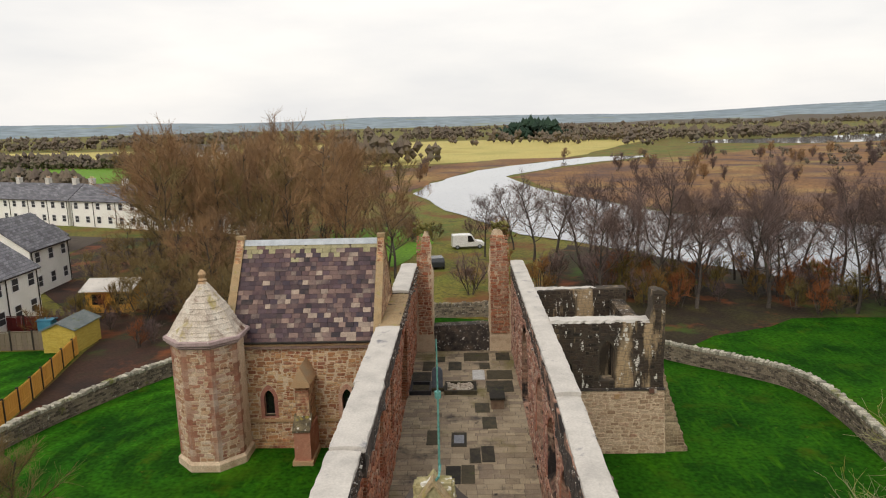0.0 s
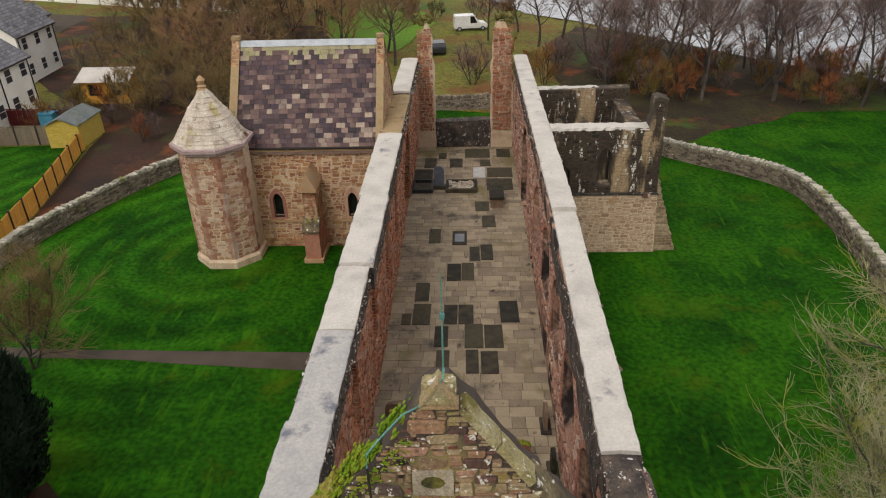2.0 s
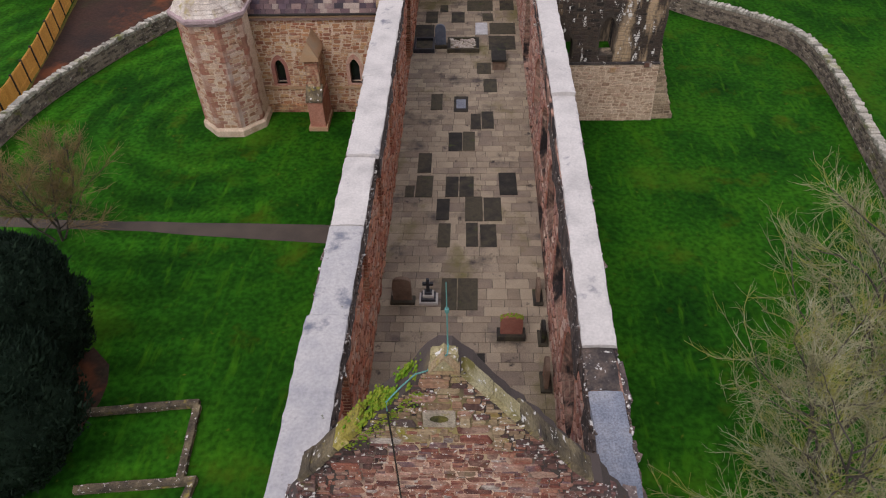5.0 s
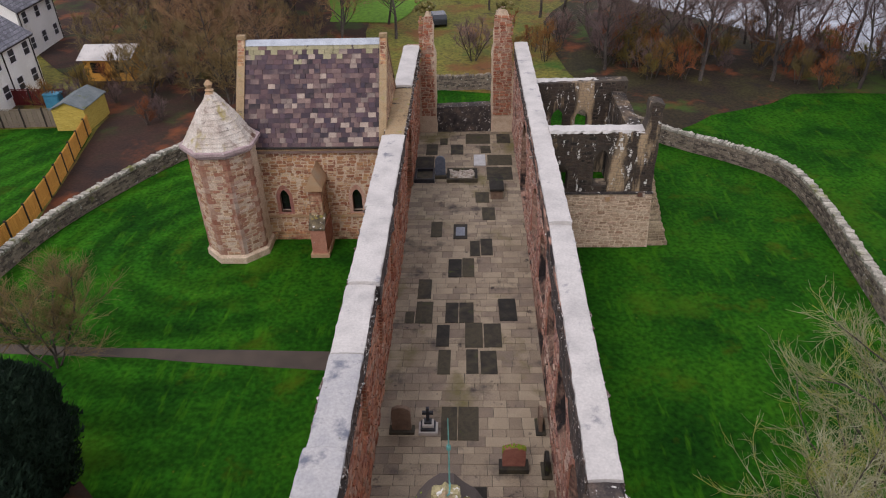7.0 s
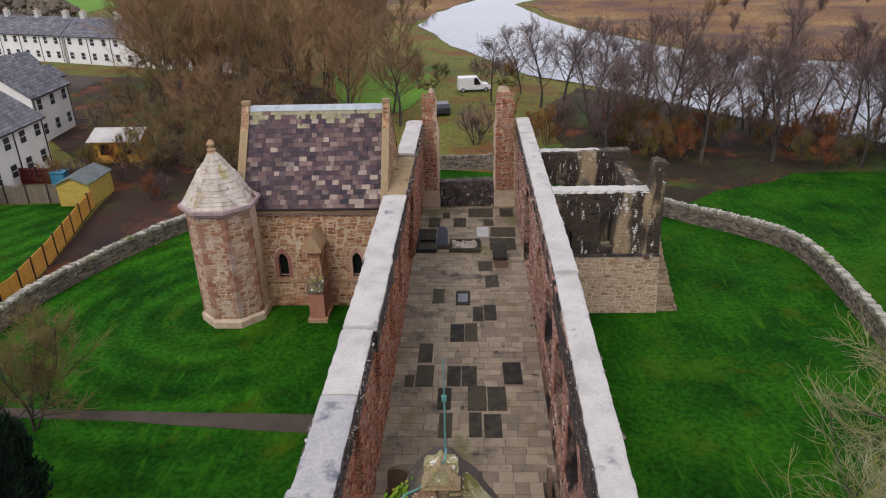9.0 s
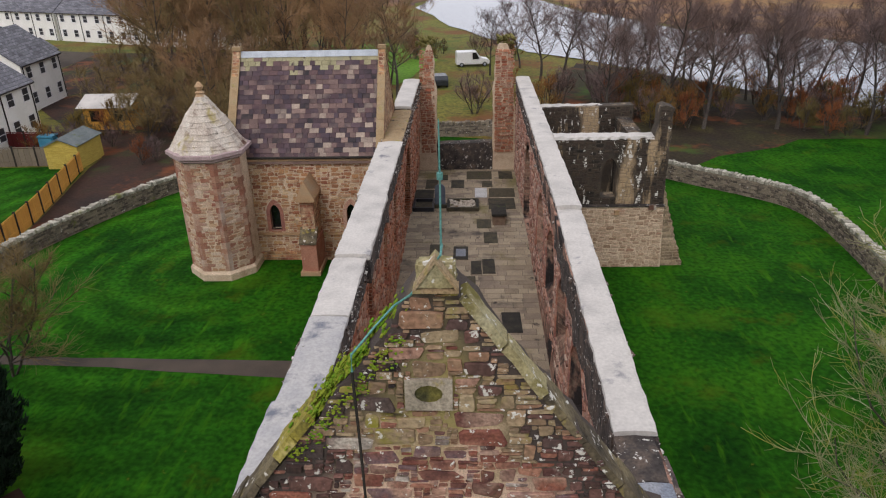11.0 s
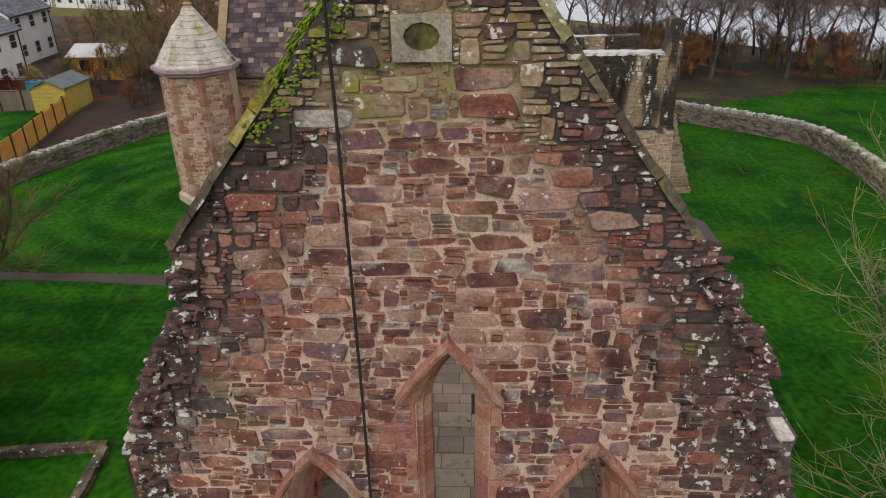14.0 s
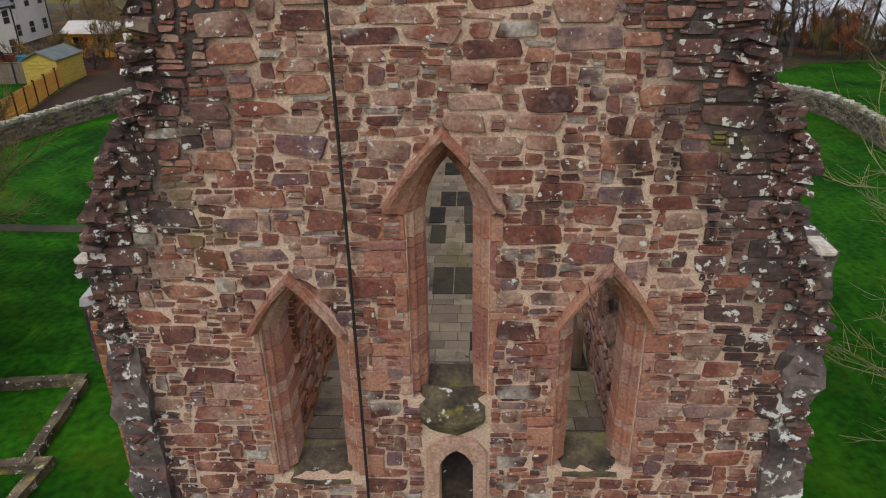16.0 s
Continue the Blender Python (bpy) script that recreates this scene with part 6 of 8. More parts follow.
# table tomb and kerbed rubble grave near the crossing
tomb = thing("table_tomb", "worn grey table tomb with heavy lid", "tomb", (2.3, 36.9, 0))
bm = bmesh.new()
box(bm, -0.42, 0.42, -0.85, 0.85, -0.04, 0.65)
part("chest", bm, M["brown_grave"], tomb)
bm = bmesh.new()
box(bm, -0.5, 0.5, -0.98, 0.98, 0.65, 0.82)
bmesh.ops.bevel(bm, geom=list(bm.edges), offset=0.03, segments=2, affect="EDGES")
part("lid", bm, M["ledger"], tomb)
kg = thing("kerbed_grave", "kerbed grave filled with pale rubble", "grave", (-0.15, 39.5, 0))
for x0, x1, y0, y1 in ((-1.1, 1.15, -0.95, -0.75), (-1.1, 1.15, 0.75, 0.95), (-1.1, -0.9, -0.75, 0.75), (0.95, 1.15, -0.75, 0.75)):
    bm = bmesh.new()
    box(bm, x0, x1, y0, y1, -0.04, 0.28)
    part("kerb", bm, M["ledger"], kg)
bm = bmesh.new()
rr = random.Random(3)
for k in range(90):
    p = Vector((rr.uniform(-0.85, 0.9), rr.uniform(-0.7, 0.7), rr.uniform(0.05, 0.25)))
    bmesh.ops.create_icosphere(bm, subdivisions=1, radius=rr.uniform(0.06, 0.16), matrix=Matrix.Translation(p) @ Matrix.Diagonal((1.3, 1, 0.6, 1)))
tagged(part("rubble", bm, M["spire"], kg, "loose pale rubble"), kind="stuff")
kg = thing("kerbed_grave", "dark kerbed grave plot beside the wall", "grave", (-2.9, 39.5, 0))
for x0, x1, y0, y1 in ((-0.75, 0.75, -0.95, -0.8), (-0.75, 0.75, 0.8, 0.95), (-0.75, -0.6, -0.8, 0.8), (0.6, 0.75, -0.8, 0.8)):
    bm = bmesh.new()
    box(bm, x0, x1, y0, y1, -0.04, 0.3)
    part("kerb", bm, M["dark_granite"], kg)
bm = bmesh.new()
box(bm, -0.6, 0.6, -0.8, 0.8, -0.04, 0.08)
part("bed", bm, M["ledger"], kg)


# ---- churchyard: boundary walls, kerbs, fences, shed ----
def along(pts, step):
    """Points, headings and lengths along a line, step apart."""
    out = []
    for a, b in zip(pts, pts[1:]):
        a, b = Vector(a), Vector(b)
        n = max(1, round((b - a).length / step))
        for k in range(n):
            out.append((a.lerp(b, (k + 0.5) / n), math.atan2(b.y - a.y, b.x - a.x), (b - a).length / n))
    return out


def smooth_line(pts, rounds=2):
    for _ in range(rounds):
        q = [pts[0]]
        for a, b in zip(pts, pts[1:]):
            q += [(a[0] * 0.75 + b[0] * 0.25, a[1] * 0.75 + b[1] * 0.25), (a[0] * 0.25 + b[0] * 0.75, a[1] * 0.25 + b[1] * 0.75)]
        pts = q + [pts[-1]]
    return pts


cope_meshes = []
for k in range(8):
    r = random.Random(k + 60)
    bm = bmesh.new()
    vs = box(bm, -0.5, 0.5, -0.5, 0.5, 0, 1)
    for v in vs:
        v.co += Vector((r.uniform(-0.1, 0.1), r.uniform(-0.08, 0.08), r.uniform(-0.2, 0.15) if v.co.z > 0.5 else 0))
    bmesh.ops.bevel(bm, geom=list(bm.edges), offset=0.1, segments=1, affect="EDGES")
    me = bpy.data.meshes.new("cope_stone")
    bm.to_mesh(me)
    bm.free()
    me.materials.append(M["cope_stone"])
    cope_meshes.append(me)


def rubble_wall(name, pts, h, t, label, seed, near):
    """A mortared rubble boundary wall: core, face stones and a row of upright cope stones."""
    w = thing(name, label, "boundary wall", kind="structure")
    line = smooth_line(pts)
    bm = bmesh.new()
    rings = []
    for k, p in enumerate(line):
        a, b = Vector(line[max(0, k - 1)]), Vector(line[min(len(line) - 1, k + 1)])
        d = (b - a).normalized()
        n = Vector((-d.y, d.x))
        p = Vector(p)
        rings.append([(*(p + n * t * 0.55), -0.12), (*(p - n * t * 0.55), -0.12), (*(p - n * t * 0.45), h), (*(p + n * t * 0.45), h)])
    loft(bm, rings)
    bmesh.ops.recalc_face_normals(bm, faces=bm.faces)
    part("core", bm, M["drystone"], w)
    # face stones on both sides
    rr = random.Random(seed)
    vs, fs = [], []
    for row in range(int(h / 0.15)):
        z = row * 0.15
        for p, a, ln in along(line, 0.36):
            for side in (-1, 1):
                if rr.random() < 0.12:
                    continue
                hw, hh, dd = ln * rr.uniform(0.4, 0.5), 0.15 * rr.uniform(0.38, 0.5), rr.uniform(0.0, 0.05)
                off = t * (0.55 - 0.1 * z / h) + dd
                off_row = (row % 2) * ln * 0.5
                d = Vector((math.cos(a), math.sin(a)))
                n = Vector((-d.y, d.x)) * side
                c = p + d * off_row + n * off
                zc = z + 0.075
                i = len(vs)
                for du, dz in ((-1, -1), (1, -1), (1, 1), (-1, 1)):
                    q = c + d * du * hw * rr.uniform(0.8, 1)
                    vs.append((q.x, q.y, zc + dz * hh * rr.uniform(0.75, 1)))
                for du, dz in ((-1, -1), (1, -1), (1, 1), (-1, 1)):
                    q = c + d * du * hw * 1.05 - n * (dd + 0.05)
                    vs.append((q.x, q.y, zc + dz * hh * 1.05))
                quad = [(0, 1, 2, 3), (0, 4, 5, 1), (1, 5, 6, 2), (2, 6, 7, 3), (3, 7, 4, 0)]
                for f in quad:
                    f = f if side < 0 else f[::-1]
                    fs.append(tuple(i + j for j in f))
    me = bpy.data.meshes.new("face_rubble")
    me.from_pydata(vs, [], fs)
    me.materials.append(M["drystone"])
    ob = new("face_rubble", me)
    ob.parent = w
    tagged(ob, "coursed grey rubble face", kind="stuff")
    bm = bmesh.new()
    cnt = 0
    for p, a, ln in along(line, 0.26):
        m4 = Matrix.Translation((p.x, p.y, h - 0.02)) @ Euler((rr.uniform(-0.1, 0.1), rr.uniform(-0.2, 0.2), a)).to_matrix().to_4x4() @ Matrix.Diagonal((ln * rr.uniform(0.75, 1.05), t * rr.uniform(0.9, 1.15), rr.uniform(0.2, 0.32), 1))
        if near(p) and cnt < 290:
            cs = new("cope_stone", cope_meshes[cnt % 8])
            cs.parent = w
            cs.matrix_world = m4
            cnt += 1
        else:
            box_v = box(bm, -0.5, 0.5, -0.5, 0.5, 0, 1)
            for v in box_v:
                v.co = m4 @ v.co
    if len(bm.verts):
        tagged(part("far_coping", bm, M["drystone"], w), kind="stuff")
    else:
        bm.free()
    return w


rubble_wall("boundary_wall", [(2, 58.5), (8, 54.5), (15.9, 45.1), (20.5, 41.6), (23.2, 38.6), (23.4, 33), (22.4, 23.4), (21.6, 14), (21.5, 2), (22, -14)], 1.15, 0.5, "curving grey rubble boundary wall with mossy cope stones", 1, lambda p: 10 < p.y < 46)
rubble_wall("boundary_wall", [(-28.6, -6), (-28.8, 18), (-28.3, 27), (-27.3, 33.3), (-22.4, 44), (-14, 53.5), (-6, 58), (2, 58.5)], 1.05, 0.5, "curving grey rubble boundary wall with upright cope stones", 2, lambda p: 18 < p.y < 54)

# excavated wall footings in the lawn
foot = thing("wall_footing", "low L-shaped stone wall footing in the lawn", "wall footing", kind="structure")
for a, b in (((-14.9, 8.6), (-10.45, 9.1)), ((-10.5, 8.95), (-10.2, 5.6)), ((-14.0, 5.3), (-9.6, 5.75)), ((-9.75, 5.7), (-9.9, 3.4))):
    bm = bmesh.new()
    d = (Vector(b) - Vector(a)).normalized()
    n = Vector((-d.y, d.x)) * 0.14
    A, B = Vector(a), Vector(b)
    loft(bm, [[(*(A + n), -0.1), (*(A - n), -0.1), (*(A - n), 0.2), (*(A + n), 0.2)], [(*(B + n), -0.1), (*(B - n), -0.1), (*(B - n), 0.2), (*(B + n), 0.2)]])
    cut_long(bm, 0.3)
    roughen(bm, 3, 0.04, a[0])
    bmesh.ops.recalc_face_normals(bm, faces=bm.faces)
    part("footing_stone", bm, M["cope"], foot)
sheet("bare_earth", wavy([(-16.5, 6.5), (-15.0, 7.2), (-14.6, 9.2), (-14.9, 11), (-16, 12), (-18, 10)], 0.8, 0.25, 31), -0.038, M["earth"], "bare red-brown earth under the yews", "ground")

# fences and shed of the neighbouring garden
M["orange_wood"] = surface("orange_larch_boards", [(0.52, 0.24, 0.04), (0.64, 0.33, 0.06), (0.46, 0.2, 0.035)], 2.0, pick="object", spread=0.5, bump=0.3, grain=30, stretch=(4, 4, 0.4))
M["grey_wood"] = surface("weathered_boards", [(0.15, 0.12, 0.09), (0.22, 0.18, 0.13)], 2.0, pick="object", spread=0.5, bump=0.3, grain=30, stretch=(4, 4, 0.4))
M["red_wood"] = surface("dark_red_boards", [(0.09, 0.012, 0.012), (0.13, 0.02, 0.018)], 2.0, pick="object", spread=0.5, bump=0.3, grain=30, stretch=(4, 4, 0.4))
M["dark_wood"] = surface("dark_posts", [(0.02, 0.017, 0.014), (0.04, 0.033, 0.026)], 3.0, bump=0.3)
M["yellow_paint"] = surface("yellow_ochre_boards", [(0.42, 0.31, 0.055), (0.52, 0.40, 0.09)], 1.5, bump=0.3, grain=20, stretch=(1, 1, 5))
M["felt"] = surface("grey_roof_felt", [(0.10, 0.12, 0.12), (0.17, 0.19, 0.19)], 1.5, bump=0.4, stains=[((0.10, 0.12, 0.04), 1.0, 0.6, 0.1, (1, 1, 1))])


def fence(name, pts, h, board, material, label, post_gap=2.2):
    f = thing(name, label, "fence", kind="structure")
    for p, a, ln in along(pts, board):
        bm = bmesh.new()
        box(bm, -ln * 0.47, ln * 0.47, -0.015, 0.015, 0.02, h)
        o = part("board", bm, material, f)
        o.matrix_world = pose(p.x, p.y, -0.1, 0, 0, math.degrees(a))
    for p, a, ln in along(pts, post_gap):
        bm = bmesh.new()
        box(bm, -0.06, 0.06, -0.075, 0.075, -0.1, h + 0.12)
        o = part("post", bm, M["dark_wood"], f)
        o.matrix_world = pose(p.x, p.y, 0, 0, 0, math.degrees(a))
    for z in (0.35, h - 0.02):
        bm = bmesh.new()
        for (ax, ay), (bx, by) in zip(pts, pts[1:]):
            tube(bm, [(ax, ay, z), (bx, by, z)], 0.045, 4)
        part("rail", bm, material, f)
    return f


fence("garden_fence", [(-29.6, 27), (-29.3, 32), (-30.2, 38), (-31.5, 44), (-32.6, 49)], 1.5, 0.3, M["orange_wood"], "new orange wooden garden fence with dark posts")
fence("garden_fence", [(-36.2, 50.2), (-42, 50), (-60, 49)], 1.6, 0.5, M["grey_wood"], "weathered grey board fence")
fence("garden_fence", [(-37.6, 55.4), (-45, 55.6), (-60, 55)], 1.5, 0.5, M["red_wood"], "dark red painted board fence")
sheet("garden_lawn", wavy([(-29.8, 24), (-30, 37), (-32.4, 48.5), (-36, 49.8), (-60, 48.5), (-62, 24)], 2, 0.2, 33), -0.045, M["grass"], "green back garden lawn", "lawn")
shed = thing("garden_shed", "yellow painted garden shed with a grey felt roof", "shed", (-34.2, 50.6, -0.1))
bm = bmesh.new()
box(bm, -1.4, 1.4, -1.5, 2.6, 0, 2.0)
part("wall", bm, M["yellow_paint"], shed)
for k in range(6):
    bm = bmesh.new()
    box(bm, -1.42, 1.42, -1.53, -1.5, 0.08 + k * 0.32, 0.36 + k * 0.32)
    part("board", bm, M["yellow_paint"], shed)
bm = bmesh.new()
loft(bm, [[(-1.55, y, 2.0), (0, y, 2.65), (1.55, y, 2.0), (1.55, y, 2.07), (0, y, 2.75), (-1.55, y, 2.07)] for y in (-1.7, 2.75)])
bmesh.ops.recalc_face_normals(bm, faces=bm.faces)
part("roof", bm, M["felt"], shed)
bm = bmesh.new()
loft(bm, [[(-1.4, y, 2.0), (1.4, y, 2.0), (0, y, 2.6)] for y in (-1.5, 2.6)])
bmesh.ops.recalc_face_normals(bm, faces=bm.faces)
part("gable", bm, M["yellow_paint"], shed)
M["blue_plastic"] = surface("blue_tarpaulin", [(0.04, 0.19, 0.30), (0.07, 0.26, 0.38)], 2.0, rough=0.5, bump=0.2)
bin1 = thing("storage_box", "blue plastic storage box by the red fence", "storage box", (-38.4, 54.4, -0.1))
bm = bmesh.new()
box(bm, -0.7, 0.7, -0.5, 0.5, 0, 1.5)
bmesh.ops.bevel(bm, geom=list(bm.edges), offset=0.08, segments=2, affect="EDGES")
part("body", bm, M["blue_plastic"], bin1)
bm = bmesh.new()
box(bm, -0.75, 0.75, -0.55, 0.55, 1.5, 1.62)
part("lid", bm, M["blue_plastic"], bin1)
sh2 = thing("summer_house", "orange timber summer house with a pale roof", "garden building", (-36.5, 64, -0.1))
bm = bmesh.new()
box(bm, -2.4, 2.4, -2, 2, 0, 2.4)
part("wall", bm, M["orange_wood"], sh2)
bm = bmesh.new()
loft(bm, [[(x, -2.5, 2.35), (x, 0, 3.3), (x, 2.5, 2.35), (x, 0, 3.15)] for x in (-2.8, 2.8)])
bmesh.ops.recalc_face_normals(bm, faces=bm.faces)
part("roof", bm, M["capping"], sh2, "pale sheet roof")
for xc in (-1.2, 1.2):
    bm = bmesh.new()
    box(bm, xc - 0.5, xc + 0.5, -2.03, -1.99, 0.9, 2.0)
    part("window", bm, M["glass"], sh2)


# ---- houses ----
M["harling"] = surface("white_harled_wall", [(0.76, 0.75, 0.70), (0.86, 0.85, 0.81)], 0.4, mottle=0.1, bump=0.4, grain=12, stains=[((0.5, 0.47, 0.4), 0.5, 0.64, 0.15, (1, 1, 0.4))])
M["grey_roof"] = surface("grey_slate_roof", [(0.10, 0.10, 0.12), (0.15, 0.15, 0.17), (0.20, 0.20, 0.22)], 0.7, rough=0.6, bump=0.6, grain=8, pieces=(0.5, 0.25, (0.07, 0.07, 0.08)))
M["render_stone"] = surface("chimney_render", [(0.5, 0.48, 0.44), (0.62, 0.6, 0.55)], 1.0, bump=0.3)
M["clay"] = surface("clay_pot", [(0.45, 0.3, 0.18), (0.55, 0.42, 0.28)], 2.0, bump=0.1)
M["white_paint"] = surface("white_window_paint", [(0.7, 0.7, 0.7), (0.78, 0.78, 0.78)], 2.0, bump=0.0, rough=0.5)


def house(name, x, y, yaw, length, depth, eaves, ridge, label, bays, chimneys, sides=(1,)):
    """A rendered house, its ridge along local x; windows on its long sides."""
    h = thing(name, label, "house", (0, 0, 0))
    bm = bmesh.new()
    pierced(bm, [(-depth / 2, 0), (depth / 2, 0), (depth / 2, eaves), (0, ridge - 0.12), (-depth / 2, eaves)], [], lambda u, w, d: Vector((d - length / 2, u, w)), length)
    part("wall", bm, M["harling"], h)
    for s in (-1, 1):
        bm = bmesh.new()
        e, o = depth / 2 + 0.3, 0.25
        drop = (ridge - eaves) / (depth / 2) * 0.3
        loft(bm, [[(xx, s * e, eaves - drop), (xx, 0, ridge), (xx, 0, ridge + 0.14), (xx, s * e, eaves - drop + 0.14)] for xx in (-length / 2 - o, length / 2 + o)])
        bmesh.ops.recalc_face_normals(bm, faces=bm.faces)
        part("roof", bm, M["grey_roof"], h, "grey slate roof slope")
        bm = bmesh.new()
        tube(bm, [(-length / 2, s * (e + 0.02), eaves - drop + 0.03), (length / 2, s * (e + 0.02), eaves - drop + 0.03)], 0.07, 6)
        part("gutter", bm, M["dark_wood"], h)
    for cx in chimneys:
        bm = bmesh.new()
        box(bm, cx - 0.55, cx + 0.55, -0.4, 0.4, ridge - 0.6, ridge + 1.1)
        box(bm, cx - 0.62, cx + 0.62, -0.47, 0.47, ridge + 1.1, ridge + 1.22)
        c = part("chimney", bm, M["render_stone"], h, "rendered chimney stack")
        for px in (-0.3, 0.3):
            bm = bmesh.new()
            tube(bm, [(cx + px, 0, ridge + 1.2), (cx + px, 0, ridge + 1.6)], [0.15, 0.12], 8)
            part("chimney_pot", bm, M["clay"], c)
    for s in sides:
        for k in range(bays):
            xc = -length / 2 + length * (k + 0.5) / bays
            for z0, z1 in ((0.9, 2.1), (eaves - 1.65, eaves - 0.45)):
                bm = bmesh.new()
                ya = s * (depth / 2 + 0.03)
                yb = s * (depth / 2 - 0.05)
                box(bm, xc - 0.55, xc + 0.55, min(ya, yb), max(ya, yb), z0, z1)
                w = part("window", bm, M["dark_granite"], h, "dark window pane")
                bm = bmesh.new()
                yc = s * (depth / 2 + 0.06)
                for x0, x1, za, zb in ((-0.6, -0.5, z0, z1), (0.5, 0.6, z0, z1), (-0.6, 0.6, z1, z1 + 0.08), (-0.65, 0.65, z0 - 0.1, z0), (-0.5, 0.5, (z0 + z1) / 2 - 0.03, (z0 + z1) / 2 + 0.03)):
                    box(bm, xc + x0, xc + x1, min(ya, yc), max(ya, yc), za, zb)
                part("window_frame", bm, M["white_paint"], w)
        for k in range(bays // 2 + 1):
            xc = -length / 2 + 0.3 + (length - 0.6) * k / max(1, bays // 2)
            bm = bmesh.new()
            tube(bm, [(xc, s * (depth / 2 + 0.07), 0.1), (xc, s * (depth / 2 + 0.07), eaves - 0.2)], 0.06, 6)
            part("downpipe", bm, M["dark_wood"], h)
    h.matrix_world = pose(x, y, -0.12, 0, 0, yaw)
    return h


# the long side with windows faces the church
house("house", -47.0, 53.5, 92, 16, 8, 5.2, 8.0, "white harled two-storey house with a grey roof", 6, (), sides=(-1,))
house("house", -53.6, 73.8, 94, 9, 8.5, 5.4, 8.6, "white harled house with a broad grey roof and gable end", 3, (-3.8,), sides=(-1,))
house("terrace", -98, 141, -22, 46, 8, 5.2, 8.0, "long white terrace with a slate roof and many chimneys", 16, (-21, -13, -5, 4, 13, 21), sides=(-1,))
house("terrace", -56.5, 124.2, -22, 42, 8, 5.2, 8.0, "long white terrace with a slate roof, partly behind trees", 14, (-19, -10, 0, 9, 19), sides=(-1,))
house("terrace", -146, 160.4, -22, 46, 8, 5.2, 8.0, "long white terrace at the far edge of the village", 14, (-21, -13, -5, 4, 13, 21), sides=(-1,))
house("farmhouse", -150, 400, 12, 26, 9, 5, 9, "distant white farm building", 6, (-10, 10), sides=(-1,))
house("garage", -66, 98, 80, 7, 5, 2.5, 4.0, "small white garage with a dark roof", 2, ())
house("garage", -78, 110, 70, 9, 5, 2.5, 4.2, "small white outbuilding with a grey roof", 2, ())
sheet("village_yard", wavy([(-60, 84), (-62, 112), (-110, 128), (-130, 110), (-100, 70), (-62, 62)], 4, 0.6, 44), -0.04, M["path"], "tarmac parking yard of the village", "road")


# ---- vehicles ----
def paint(name, c):
    return surface(name, [c, tuple(min(1, v * 1.08 + 0.004) for v in c)], 1.0, rough=0.25, bump=0.0, spec=0.6)


M["tyre"] = surface("tyre", [(0.015, 0.015, 0.015), (0.03, 0.03, 0.03)], 5.0, bump=0.2)


def car(name, x, y, yaw, material, label, van=False):
    c = thing(name, label, "van" if van else "car")
    L2, W2 = (2.4, 0.95) if van else (2.1, 0.87)
    top = 2.1 if van else 1.45
    prof = [(-L2, 0.35), (L2, 0.35), (L2, 0.75), (L2 - 0.15, 0.95), (1.1, 1.05 if not van else 1.2), (0.5, top), (-L2 + (0.1 if van else 0.5), top), (-L2 + 0.02, 1.0)]
    bm = bmesh.new()
    pierced(bm, prof, [], lambda u, w, d: Vector((u, d - W2, w)), 2 * W2)
    bmesh.ops.bevel(bm, geom=[e for e in bm.edges if e.calc_face_angle(0) > 0.3], offset=0.07, segments=2, affect="EDGES")
    part("body", bm, material, c)
    for s in (-1, 1):
        bm = bmesh.new()
        pierced(bm, [(0.9, 1.08), (0.42, top - 0.1), (-0.1 if van else -1.2, top - 0.1), (-0.1 if van else -1.6, 1.05)], [], lambda u, w, d: Vector((u, s * (W2 + 0.012) + d * 0.02 - 0.01, w)), 1.0)
        part("side_window", bm, M["glass"], c)
        for wx in (-L2 + 0.75, L2 - 0.75):
            bm = bmesh.new()
            tube(bm, [(wx, s * (W2 - 0.2), 0.32), (wx, s * (W2 + 0.02), 0.32)], 0.32, 16)
            w = part("wheel", bm, M["tyre"], c)
            bm = bmesh.new()
            tube(bm, [(wx, s * (W2 + 0.0), 0.32), (wx, s * (W2 + 0.035), 0.32)], 0.19, 12)
            part("rim", bm, M["lead"], w)
        bm = bmesh.new()
        box(bm, L2 - 0.02, L2 + 0.02, s * 0.6 - 0.17, s * 0.6 + 0.17, 0.62, 0.78)
        part("headlight", bm, M["white_paint"], c)
    bm = bmesh.new()
    vs = [bm.verts.new(p) for p in ((1.12, -W2 + 0.12, 1.08 if not van else 1.22), (1.12, W2 - 0.12, 1.08 if not van else 1.22), (0.56, W2 - 0.16, top - 0.06), (0.56, -W2 + 0.16, top - 0.06))]
    bm.faces.new(vs)
    bmesh.ops.solidify(bm, geom=list(bm.faces), thickness=0.03)
    part("windscreen", bm, M["glass"], c)
    c.matrix_world = pose(x, y, -0.12, 0, 0, yaw)
    return c


M["car_white"], M["car_dark"], M["car_red"], M["car_silver"] = paint("white_car_paint", (0.72, 0.72, 0.72)), paint("dark_car_paint", (0.02, 0.024, 0.03)), paint("red_car_paint", (0.32, 0.015, 0.015)), paint("silver_car_paint", (0.35, 0.36, 0.38))
car("van", 0.85, 95.3, 8, M["car_white"], "white parked van on the grass by the river", True)
car("car", -3.4, 82, 100, M["car_dark"], "dark parked car behind the east end")
car("car", -71, 91, 160, M["car_white"], "white car parked in the village yard")
car("car", -74, 96, 165, M["car_silver"], "silver car parked in the village yard")
car("car", -77.5, 89, 160, M["car_white"], "white car parked in the village yard")
car("car", -68, 105, 70, M["car_red"], "red car parked beside a garage")
car("car", -80, 97, 165, M["car_dark"], "dark car parked in the village yard")
car("car", -83, 92, 160, M["car_white"], "white car parked in the village yard")
